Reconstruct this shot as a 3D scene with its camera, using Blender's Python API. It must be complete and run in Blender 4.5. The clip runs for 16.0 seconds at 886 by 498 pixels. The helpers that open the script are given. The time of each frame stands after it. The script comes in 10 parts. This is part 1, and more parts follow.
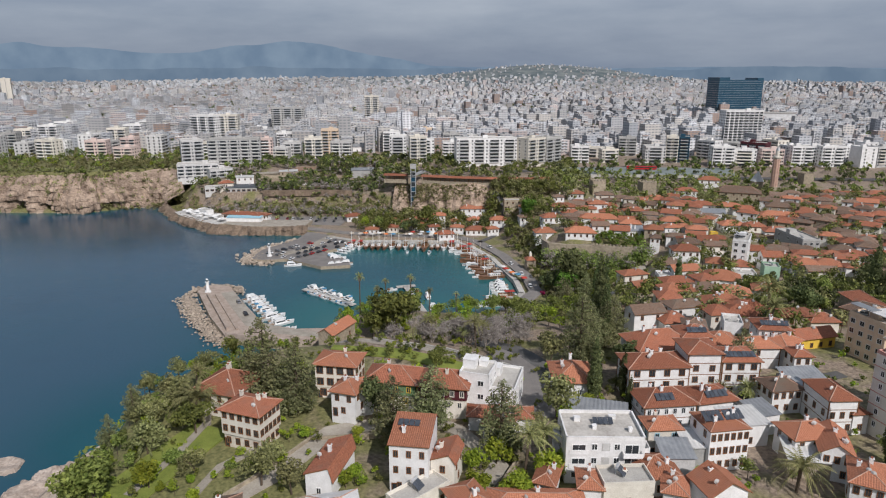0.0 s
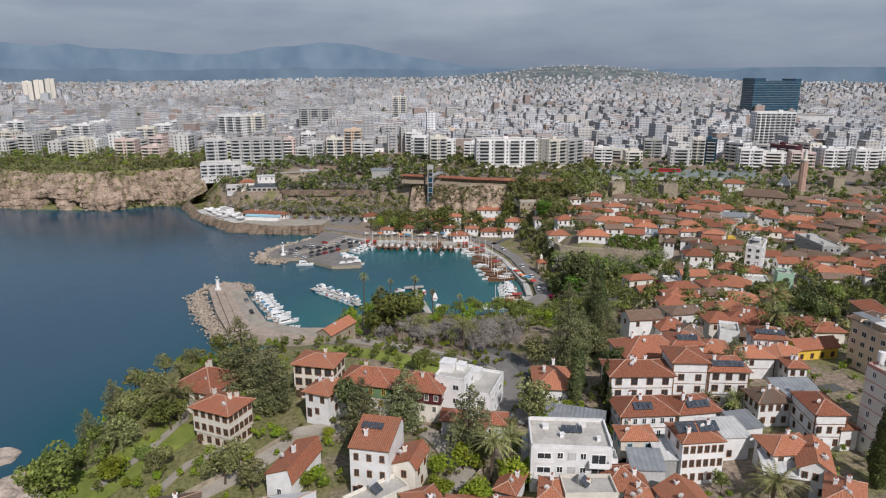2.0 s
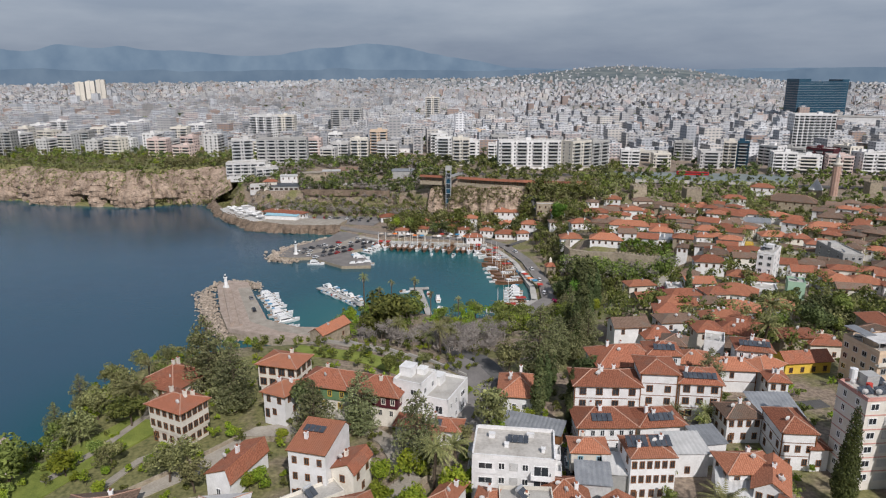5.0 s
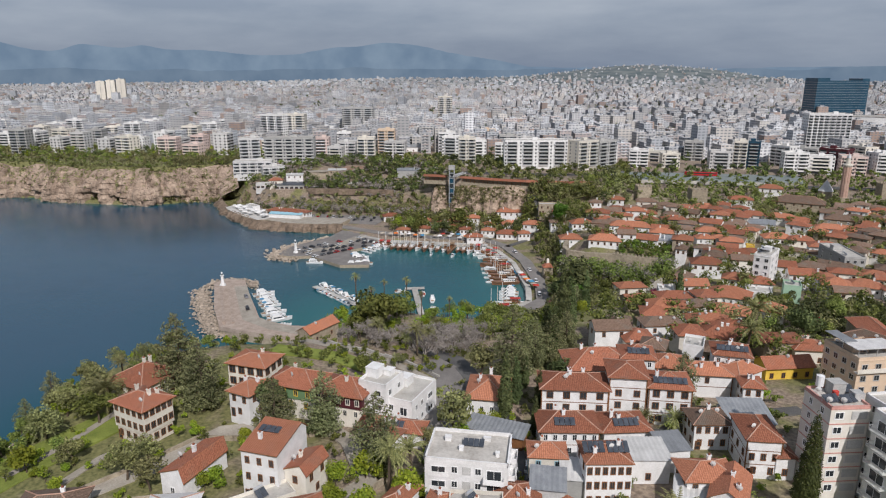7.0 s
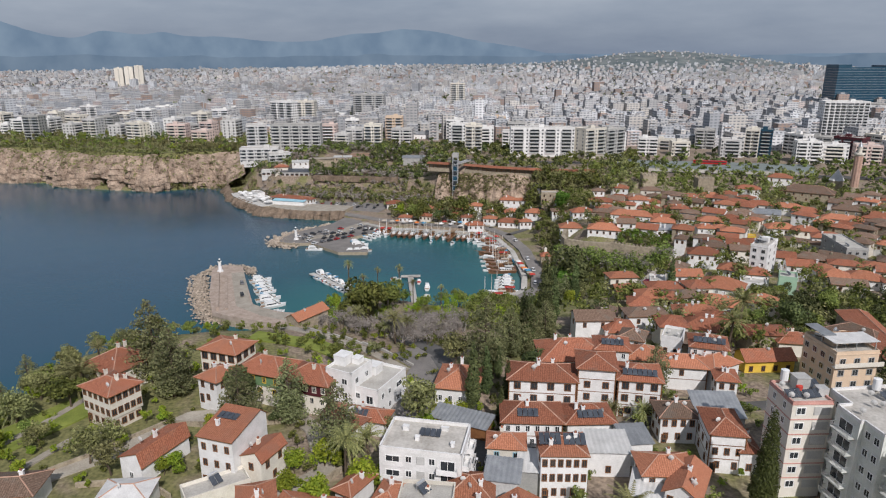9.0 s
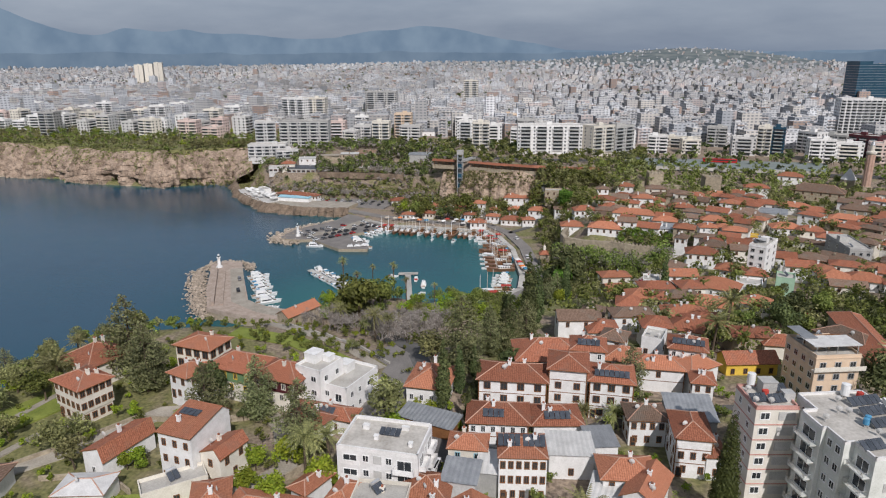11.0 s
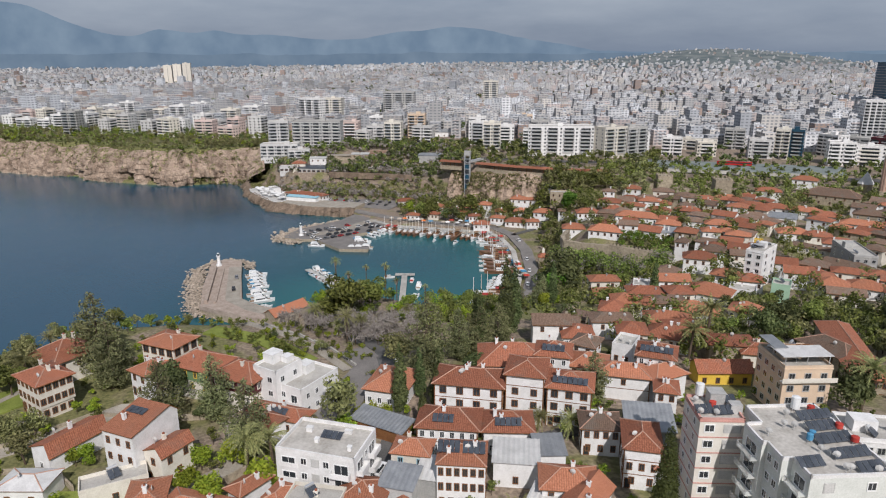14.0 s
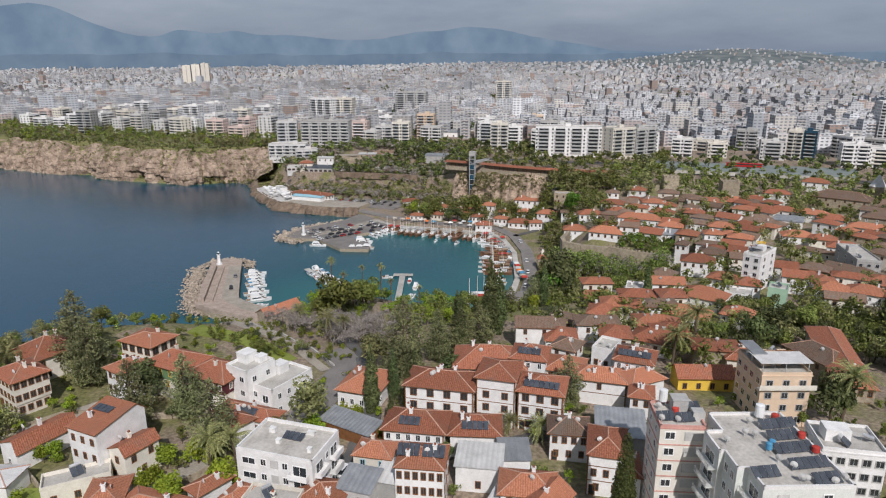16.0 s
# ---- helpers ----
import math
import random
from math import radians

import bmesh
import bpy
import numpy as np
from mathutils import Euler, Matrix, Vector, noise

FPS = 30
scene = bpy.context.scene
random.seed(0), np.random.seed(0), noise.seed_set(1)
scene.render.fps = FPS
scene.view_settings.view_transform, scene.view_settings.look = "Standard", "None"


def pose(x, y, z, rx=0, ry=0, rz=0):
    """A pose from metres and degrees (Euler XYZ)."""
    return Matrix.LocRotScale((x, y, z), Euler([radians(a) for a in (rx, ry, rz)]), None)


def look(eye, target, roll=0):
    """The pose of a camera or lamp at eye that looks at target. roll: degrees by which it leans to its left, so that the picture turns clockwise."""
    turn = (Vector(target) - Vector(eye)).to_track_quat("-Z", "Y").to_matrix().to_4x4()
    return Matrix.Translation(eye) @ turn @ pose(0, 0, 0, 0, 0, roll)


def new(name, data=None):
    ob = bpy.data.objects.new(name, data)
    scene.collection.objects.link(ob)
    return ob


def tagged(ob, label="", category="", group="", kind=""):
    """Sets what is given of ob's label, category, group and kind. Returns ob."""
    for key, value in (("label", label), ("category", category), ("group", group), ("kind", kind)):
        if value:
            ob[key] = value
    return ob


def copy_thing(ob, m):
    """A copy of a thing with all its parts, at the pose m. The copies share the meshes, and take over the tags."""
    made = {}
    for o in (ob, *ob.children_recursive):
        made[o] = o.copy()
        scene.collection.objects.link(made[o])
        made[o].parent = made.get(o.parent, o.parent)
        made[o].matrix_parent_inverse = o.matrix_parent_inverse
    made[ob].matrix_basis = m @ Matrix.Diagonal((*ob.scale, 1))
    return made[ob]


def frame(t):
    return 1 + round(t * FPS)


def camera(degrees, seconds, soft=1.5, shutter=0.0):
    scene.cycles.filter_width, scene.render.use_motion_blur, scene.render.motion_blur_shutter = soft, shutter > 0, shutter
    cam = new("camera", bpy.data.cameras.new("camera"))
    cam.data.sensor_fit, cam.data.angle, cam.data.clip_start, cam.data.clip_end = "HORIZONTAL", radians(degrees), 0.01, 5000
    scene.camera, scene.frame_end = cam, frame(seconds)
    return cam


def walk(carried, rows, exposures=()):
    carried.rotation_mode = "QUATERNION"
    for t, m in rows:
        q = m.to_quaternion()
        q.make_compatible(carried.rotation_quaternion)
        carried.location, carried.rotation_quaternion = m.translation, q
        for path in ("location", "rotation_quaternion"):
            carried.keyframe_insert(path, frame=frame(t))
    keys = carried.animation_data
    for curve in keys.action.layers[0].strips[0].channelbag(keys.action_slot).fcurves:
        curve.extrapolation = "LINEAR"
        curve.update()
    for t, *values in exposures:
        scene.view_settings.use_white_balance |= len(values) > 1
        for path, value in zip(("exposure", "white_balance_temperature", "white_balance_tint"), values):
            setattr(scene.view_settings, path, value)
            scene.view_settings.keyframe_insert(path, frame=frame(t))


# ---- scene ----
cam = camera(68.0, 16.0, soft=1.15)
METRES, EYE, TILT, LEAN, TURN = 95.0, 112.0, -15.0, 0.0, 0.0
ROWS = [
    (0.0, 0.0, 0.0, 0.0, 0.0, 0.0, 0.0),
    (0.5, 0.0366, 0.0047, 0.0007, 0.84, 0.01, -0.22),
    (1.0, 0.0723, 0.0094, 0.0018, 1.55, 0.03, -0.42),
    (1.5, 0.1077, 0.0146, 0.003, 2.25, 0.04, -0.6),
    (2.0, 0.1426, 0.0202, 0.0044, 2.95, 0.04, -0.78),
    (2.5, 0.1768, 0.0262, 0.0056, 3.66, 0.04, -0.96),
    (3.0, 0.2108, 0.0327, 0.0071, 4.33, 0.04, -1.14),
    (3.5, 0.2442, 0.0398, 0.0087, 5.01, 0.04, -1.31),
    (4.0, 0.2771, 0.0467, 0.0102, 5.61, 0.03, -1.46),
    (6.5, 0.4377, 0.0827, 0.0199, 7.85, -0.0, -2.02),
    (7.0, 0.4687, 0.0906, 0.0217, 8.25, -0.09, -2.13),
    (7.5, 0.4994, 0.0989, 0.0234, 8.66, -0.32, -2.24),
    (8.0, 0.5298, 0.1071, 0.0253, 9.07, -0.61, -2.34),
    (8.5, 0.5597, 0.1153, 0.0273, 9.46, -0.92, -2.44),
    (9.0, 0.5889, 0.1238, 0.0292, 9.86, -1.24, -2.54),
    (11.5, 0.7287, 0.1683, 0.0383, 11.91, -1.59, -3.04),
    (12.0, 0.7554, 0.1773, 0.0403, 12.31, -1.6, -3.15),
    (12.5, 0.782, 0.1864, 0.0423, 12.71, -1.61, -3.26),
    (13.0, 0.8081, 0.1956, 0.0445, 13.1, -1.62, -3.37),
    (13.5, 0.8343, 0.2048, 0.0469, 13.5, -1.63, -3.47),
    (14.0, 0.8602, 0.2143, 0.049, 13.89, -1.64, -3.58),
    (14.5, 0.886, 0.2238, 0.0513, 14.28, -1.67, -3.69),
    (15.0, 0.9118, 0.2334, 0.0538, 14.68, -1.68, -3.78),
    (15.5, 0.9373, 0.2433, 0.0562, 15.08, -1.71, -3.89),
    (16.0, 0.9627, 0.2534, 0.0585, 15.48, -1.73, -3.99),
]
walk(cam, [(t, pose(0, 0, EYE, TILT, LEAN, TURN) @ pose(METRES * x, METRES * y, METRES * z, 90 + pitch, roll, yaw)) for t, x, y, z, yaw, pitch, roll in ROWS])

# ---- world, sun ----
SUN_AZ, SUN_EL = 153.0, 42.0      # degrees clockwise from ahead (+y), and above the horizon
world = bpy.data.worlds.new("sky")
scene.world = world
world.use_nodes = True


def build_world(w):
    nt = w.node_tree
    nt.nodes.clear()
    out = nt.nodes.new("ShaderNodeOutputWorld")
    bg = nt.nodes.new("ShaderNodeBackground")
    sky = nt.nodes.new("ShaderNodeTexSky")
    sky.sky_type = "NISHITA"
    sky.sun_disc = False
    sky.sun_elevation, sky.sun_rotation = radians(SUN_EL), radians(SUN_AZ)
    sky.air_density, sky.dust_density = 1.2, 2.0
    tc = nt.nodes.new("ShaderNodeTexCoord")
    sep = nt.nodes.new("ShaderNodeSeparateXYZ")
    nt.links.new(tc.outputs["Generated"], sep.inputs[0])
    # cloud deck: colour by height above the horizon
    ramp = nt.nodes.new("ShaderNodeValToRGB")
    el = ramp.color_ramp.elements
    el[0].position, el[0].color = 0.0, (2.65, 3.3, 4.4, 1)
    el[1].position, el[1].color = 1.0, (3.0, 3.5, 4.4, 1)
    for p, c in ((0.05, (3.3, 3.9, 5.05, 1)), (0.10, (4.15, 4.7, 5.75, 1)), (0.25, (3.7, 4.25, 5.2, 1))):
        e = el.new(p)
        e.color = c
    nt.links.new(sep.outputs["Z"], ramp.inputs[0])
    mp = nt.nodes.new("ShaderNodeMapping")
    mp.inputs["Scale"].default_value = (1.6, 1.6, 7.0)
    nt.links.new(tc.outputs["Generated"], mp.inputs[0])
    n1 = nt.nodes.new("ShaderNodeTexNoise")
    n1.inputs["Scale"].default_value, n1.inputs["Detail"].default_value, n1.inputs["Roughness"].default_value = 2.2, 7, 0.55
    nt.links.new(mp.outputs[0], n1.inputs["Vector"])
    r2 = nt.nodes.new("ShaderNodeValToRGB")
    r2.color_ramp.elements[0].position, r2.color_ramp.elements[0].color = 0.36, (0.80, 0.845, 0.92, 1)
    r2.color_ramp.elements[1].position, r2.color_ramp.elements[1].color = 0.68, (1.24, 1.215, 1.19, 1)
    nt.links.new(n1.outputs["Fac"], r2.inputs[0])
    mul = nt.nodes.new("ShaderNodeMixRGB")
    mul.blend_type = "MULTIPLY"
    mul.inputs[0].default_value = 1.0
    nt.links.new(ramp.outputs[0], mul.inputs[1])
    nt.links.new(r2.outputs[0], mul.inputs[2])
    mix = nt.nodes.new("ShaderNodeMixRGB")
    mix.inputs[0].default_value = 0.86
    nt.links.new(sky.outputs[0], mix.inputs[1])
    nt.links.new(mul.outputs[0], mix.inputs[2])
    nt.links.new(mix.outputs[0], bg.inputs["Color"])
    bg.inputs["Strength"].default_value = 0.08
    nt.links.new(bg.outputs[0], out.inputs[0])


build_world(world)
sun = new("sun", bpy.data.lights.new("sun", "SUN"))
sun.data.energy, sun.data.angle, sun.data.color = 3.75, radians(1.0), (1.0, 0.955, 0.945)
az = radians(SUN_AZ)
sd = Vector((math.sin(az) * math.cos(radians(SUN_EL)), math.cos(az) * math.cos(radians(SUN_EL)), math.sin(radians(SUN_EL))))
sun.matrix_world = look((0, 0, 400), Vector((0, 0, 400)) - sd)

# ---- materials ----
def node_mat(name):
    m = bpy.data.materials.new(name)
    m.use_nodes = True
    nt = m.node_tree
    return m, nt, nt.nodes["Principled BSDF"], nt.nodes.new, nt.links.new


def surface(name, dark, light, rough=0.8, scale=0.6, fine=6.0, bump=0.15, per="object", vary=0.12, metal=0.0, spec=0.3, stain=None):
    """Two-scale noise between two colours, varied from object to object or island to island."""
    m, nt, bsdf, nn, ln = node_mat(name)
    geo = nn("ShaderNodeNewGeometry")
    n1, n2 = nn("ShaderNodeTexNoise"), nn("ShaderNodeTexNoise")
    n1.inputs["Scale"].default_value, n1.inputs["Detail"].default_value = scale, 5
    n2.inputs["Scale"].default_value, n2.inputs["Detail"].default_value = fine, 3
    ln(geo.outputs["Position"], n1.inputs["Vector"])
    ln(geo.outputs["Position"], n2.inputs["Vector"])
    add = nn("ShaderNodeMath")
    add.operation = "MULTIPLY_ADD"
    ln(n2.outputs["Fac"], add.inputs[0])
    add.inputs[1].default_value = 0.45
    half = nn("ShaderNodeMath")
    half.operation = "MULTIPLY"
    ln(n1.outputs["Fac"], half.inputs[0])
    half.inputs[1].default_value = 0.6
    ln(half.outputs[0], add.inputs[2])
    ramp = nn("ShaderNodeValToRGB")
    ramp.color_ramp.elements[0].position, ramp.color_ramp.elements[0].color = 0.36, dark
    ramp.color_ramp.elements[1].position, ramp.color_ramp.elements[1].color = 0.68, light
    if stain:
        e = ramp.color_ramp.elements.new(0.27)
        e.color = stain
    ln(add.outputs[0], ramp.inputs[0])
    hsv = nn("ShaderNodeHueSaturation")
    mr = nn("ShaderNodeMapRange")
    mr.inputs[3].default_value, mr.inputs[4].default_value = 1 - vary, 1 + vary
    if per == "object":
        oi = nn("ShaderNodeObjectInfo")
        ln(oi.outputs["Random"], mr.inputs[0])
    else:
        ln(geo.outputs["Random Per Island"], mr.inputs[0])
    ln(mr.outputs[0], hsv.inputs["Value"])
    ln(ramp.outputs[0], hsv.inputs["Color"])
    ln(hsv.outputs[0], bsdf.inputs["Base Color"])
    bsdf.inputs["Roughness"].default_value, bsdf.inputs["Metallic"].default_value = rough, metal
    bsdf.inputs["Specular IOR Level"].default_value = spec
    if bump:
        b = nn("ShaderNodeBump")
        b.inputs["Strength"].default_value, b.inputs["Distance"].default_value = bump, 0.08
        ln(add.outputs[0], b.inputs["Height"])
        ln(b.outputs[0], bsdf.inputs["Normal"])
    return m


def roof_tiles(name, dark, light, old):
    """Barrel tiles: courses up the slope and rolls along the eave, on UVs in metres, with patches of weathering."""
    m, nt, bsdf, nn, ln = node_mat(name)
    uv = nn("ShaderNodeUVMap")
    geo, oi = nn("ShaderNodeNewGeometry"), nn("ShaderNodeObjectInfo")
    sep = nn("ShaderNodeSeparateXYZ")
    ln(uv.outputs[0], sep.inputs[0])

    def wave(socket, per):
        a = nn("ShaderNodeMath")
        a.operation = "MULTIPLY"
        ln(socket, a.inputs[0])
        a.inputs[1].default_value = 2 * math.pi / per
        s = nn("ShaderNodeMath")
        s.operation = "SINE"
        ln(a.outputs[0], s.inputs[0])
        return s
    su, sv = wave(sep.outputs["X"], 0.42), wave(sep.outputs["Y"], 0.5)
    h = nn("ShaderNodeMath")
    h.operation = "MULTIPLY_ADD"
    ln(sv.outputs[0], h.inputs[0])
    h.inputs[1].default_value = 0.35
    ln(su.outputs[0], h.inputs[2])
    n1, n2 = nn("ShaderNodeTexNoise"), nn("ShaderNodeTexNoise")
    n1.inputs["Scale"].default_value, n1.inputs["Detail"].default_value = 0.35, 6
    n2.inputs["Scale"].default_value, n2.inputs["Detail"].default_value = 3.2, 4
    ln(geo.outputs["Position"], n1.inputs["Vector"])
    ln(geo.outputs["Position"], n2.inputs["Vector"])
    r1, r2 = nn("ShaderNodeValToRGB"), nn("ShaderNodeValToRGB")
    r1.color_ramp.elements[0].position, r1.color_ramp.elements[0].color = 0.38, dark
    r1.color_ramp.elements[1].position, r1.color_ramp.elements[1].color = 0.64, light
    ln(n2.outputs["Fac"], r1.inputs[0])
    r2.color_ramp.elements[0].position, r2.color_ramp.elements[0].color = 0.52, (0, 0, 0, 1)
    r2.color_ramp.elements[1].position, r2.color_ramp.elements[1].color = 0.72, (0.75, 0.75, 0.75, 1)
    ln(n1.outputs["Fac"], r2.inputs[0])
    mx = nn("ShaderNodeMixRGB")
    ln(r2.outputs[0], mx.inputs[0])
    ln(r1.outputs[0], mx.inputs[1])
    mx.inputs[2].default_value = old
    # shade in the valleys between tiles painted in: relief height scales the colour
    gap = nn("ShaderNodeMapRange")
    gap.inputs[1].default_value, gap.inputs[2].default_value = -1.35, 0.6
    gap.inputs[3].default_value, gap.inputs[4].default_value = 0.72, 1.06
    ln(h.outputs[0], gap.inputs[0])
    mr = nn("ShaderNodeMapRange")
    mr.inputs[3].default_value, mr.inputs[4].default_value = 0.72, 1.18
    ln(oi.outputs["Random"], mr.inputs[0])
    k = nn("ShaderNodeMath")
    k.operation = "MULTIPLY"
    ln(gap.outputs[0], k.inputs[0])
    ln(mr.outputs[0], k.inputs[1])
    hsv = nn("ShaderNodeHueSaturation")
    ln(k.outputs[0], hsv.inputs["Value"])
    ln(mx.outputs[0], hsv.inputs["Color"])
    ln(hsv.outputs[0], bsdf.inputs["Base Color"])
    bsdf.inputs["Roughness"].default_value = 0.85
    bsdf.inputs["Specular IOR Level"].default_value = 0.2
    b = nn("ShaderNodeBump")
    b.inputs["Strength"].default_value, b.inputs["Distance"].default_value = 0.5, 0.05
    ln(h.outputs[0], b.inputs["Height"])
    ln(b.outputs[0], bsdf.inputs["Normal"])
    return m


def foliage(name, dark, light, vary=0.35):
    m, nt, bsdf, nn, ln = node_mat(name)
    geo, oi = nn("ShaderNodeNewGeometry"), nn("ShaderNodeObjectInfo")
    mx = nn("ShaderNodeMixRGB")
    mx.inputs[1].default_value, mx.inputs[2].default_value = dark, light
    ln(geo.outputs["Random Per Island"], mx.inputs[0])
    hsv = nn("ShaderNodeHueSaturation")
    mr, mh = nn("ShaderNodeMapRange"), nn("ShaderNodeMapRange")
    mr.inputs[3].default_value, mr.inputs[4].default_value = 1 - vary, 1 + vary
    mh.inputs[3].default_value, mh.inputs[4].default_value = 0.475, 0.52
    ln(oi.outputs["Random"], mr.inputs[0])
    ln(oi.outputs["Random"], mh.inputs[0])
    big = nn("ShaderNodeTexNoise")
    big.inputs["Scale"].default_value, big.inputs["Detail"].default_value = 0.11, 2
    ln(geo.outputs["Position"], big.inputs["Vector"])
    mb = nn("ShaderNodeMapRange")
    mb.inputs[1].default_value, mb.inputs[2].default_value = 0.3, 0.7
    mb.inputs[3].default_value, mb.inputs[4].default_value = 0.65, 1.4
    ln(big.outputs["Fac"], mb.inputs[0])
    kk = nn("ShaderNodeMath")
    kk.operation = "MULTIPLY"
    ln(mr.outputs[0], kk.inputs[0])
    ln(mb.outputs[0], kk.inputs[1])
    ln(kk.outputs[0], hsv.inputs["Value"])
    ln(mh.outputs[0], hsv.inputs["Hue"])
    ln(mx.outputs[0], hsv.inputs["Color"])
    ln(hsv.outputs[0], bsdf.inputs["Base Color"])
    bsdf.inputs["Roughness"].default_value = 0.6
    bsdf.inputs["Specular IOR Level"].default_value = 0.25
    tr = nn("ShaderNodeBsdfTranslucent")
    ln(hsv.outputs[0], tr.inputs["Color"])
    ms = nn("ShaderNodeMixShader")
    ms.inputs[0].default_value = 0.32
    ln(bsdf.outputs[0], ms.inputs[1])
    ln(tr.outputs[0], ms.inputs[2])
    ln(ms.outputs[0], nt.nodes["Material Output"].inputs["Surface"])
    return m


def city_wall(name):
    """Apartment facades seen from far off: plaster tinted block by block, rows of windows on UVs in metres."""
    m, nt, bsdf, nn, ln = node_mat(name)
    uv, geo = nn("ShaderNodeUVMap"), nn("ShaderNodeNewGeometry")
    sep = nn("ShaderNodeSeparateXYZ")
    ln(uv.outputs[0], sep.inputs[0])

    def band(sock, per, lo, hi):
        a = nn("ShaderNodeMath")
        a.operation = "DIVIDE"
        ln(sock, a.inputs[0])
        a.inputs[1].default_value = per
        f = nn("ShaderNodeMath")
        f.operation = "FRACT"
        ln(a.outputs[0], f.inputs[0])
        g, l = nn("ShaderNodeMath"), nn("ShaderNodeMath")
        g.operation, l.operation = "GREATER_THAN", "LESS_THAN"
        ln(f.outputs[0], g.inputs[0])
        ln(f.outputs[0], l.inputs[0])
        g.inputs[1].default_value, l.inputs[1].default_value = lo, hi
        k = nn("ShaderNodeMath")
        k.operation = "MULTIPLY"
        ln(g.outputs[0], k.inputs[0])
        ln(l.outputs[0], k.inputs[1])
        return k
    bu, bv = band(sep.outputs["X"], 4.4, 0.18, 0.74), band(sep.outputs["Y"], 3.0, 0.34, 0.76)
    win = nn("ShaderNodeMath")
    win.operation = "MULTIPLY"
    ln(bu.outputs[0], win.inputs[0])
    ln(bv.outputs[0], win.inputs[1])
    ramp = nn("ShaderNodeValToRGB")
    ramp.color_ramp.interpolation = "CONSTANT"
    el = ramp.color_ramp.elements
    el[0].position, el[0].color = 0.0, (0.70, 0.72, 0.75, 1)
    el[1].position, el[1].color = 0.94, (0.46, 0.34, 0.28, 1)
    for p, c in ((0.22, (0.60, 0.59, 0.58, 1)), (0.42, (0.74, 0.74, 0.75, 1)), (0.56, (0.60, 0.57, 0.54, 1)), (0.66, (0.50, 0.52, 0.55, 1)), (0.78, (0.72, 0.68, 0.63, 1)), (0.87, (0.66, 0.57, 0.54, 1))):
        e = el.new(p)
        e.color = c
    ln(geo.outputs["Random Per Island"], ramp.inputs[0])
    n = nn("ShaderNodeTexNoise")
    n.inputs["Scale"].default_value, n.inputs["Detail"].default_value = 0.12, 5
    ln(geo.outputs["Position"], n.inputs["Vector"])
    mr = nn("ShaderNodeMapRange")
    mr.inputs[3].default_value, mr.inputs[4].default_value = 0.75, 1.15
    ln(n.outputs["Fac"], mr.inputs[0])
    # cloud shadows painted into the plaster: broad noise darkens whole districts
    dn = nn("ShaderNodeTexNoise")
    dn.inputs["Scale"].default_value, dn.inputs["Detail"].default_value = 0.006, 4
    ln(geo.outputs["Position"], dn.inputs["Vector"])
    dm = nn("ShaderNodeMapRange")
    dm.inputs[1].default_value, dm.inputs[2].default_value = 0.32, 0.68
    dm.inputs[3].default_value, dm.inputs[4].default_value = 0.5, 1.02
    ln(dn.outputs["Fac"], dm.inputs[0])
    dk = nn("ShaderNodeMath")
    dk.operation = "MULTIPLY"
    ln(dm.outputs[0], dk.inputs[0])
    ln(mr.outputs[0], dk.inputs[1])
    hsv = nn("ShaderNodeHueSaturation")
    ln(dk.outputs[0], hsv.inputs["Value"])
    ln(ramp.outputs[0], hsv.inputs["Color"])
    mx = nn("ShaderNodeMixRGB")
    ln(win.outputs[0], mx.inputs[0])
    ln(hsv.outputs[0], mx.inputs[1])
    mx.inputs[2].default_value = (0.18, 0.19, 0.21, 1)
    ln(mx.outputs[0], bsdf.inputs["Base Color"])
    bsdf.inputs["Roughness"].default_value = 0.75
    return m


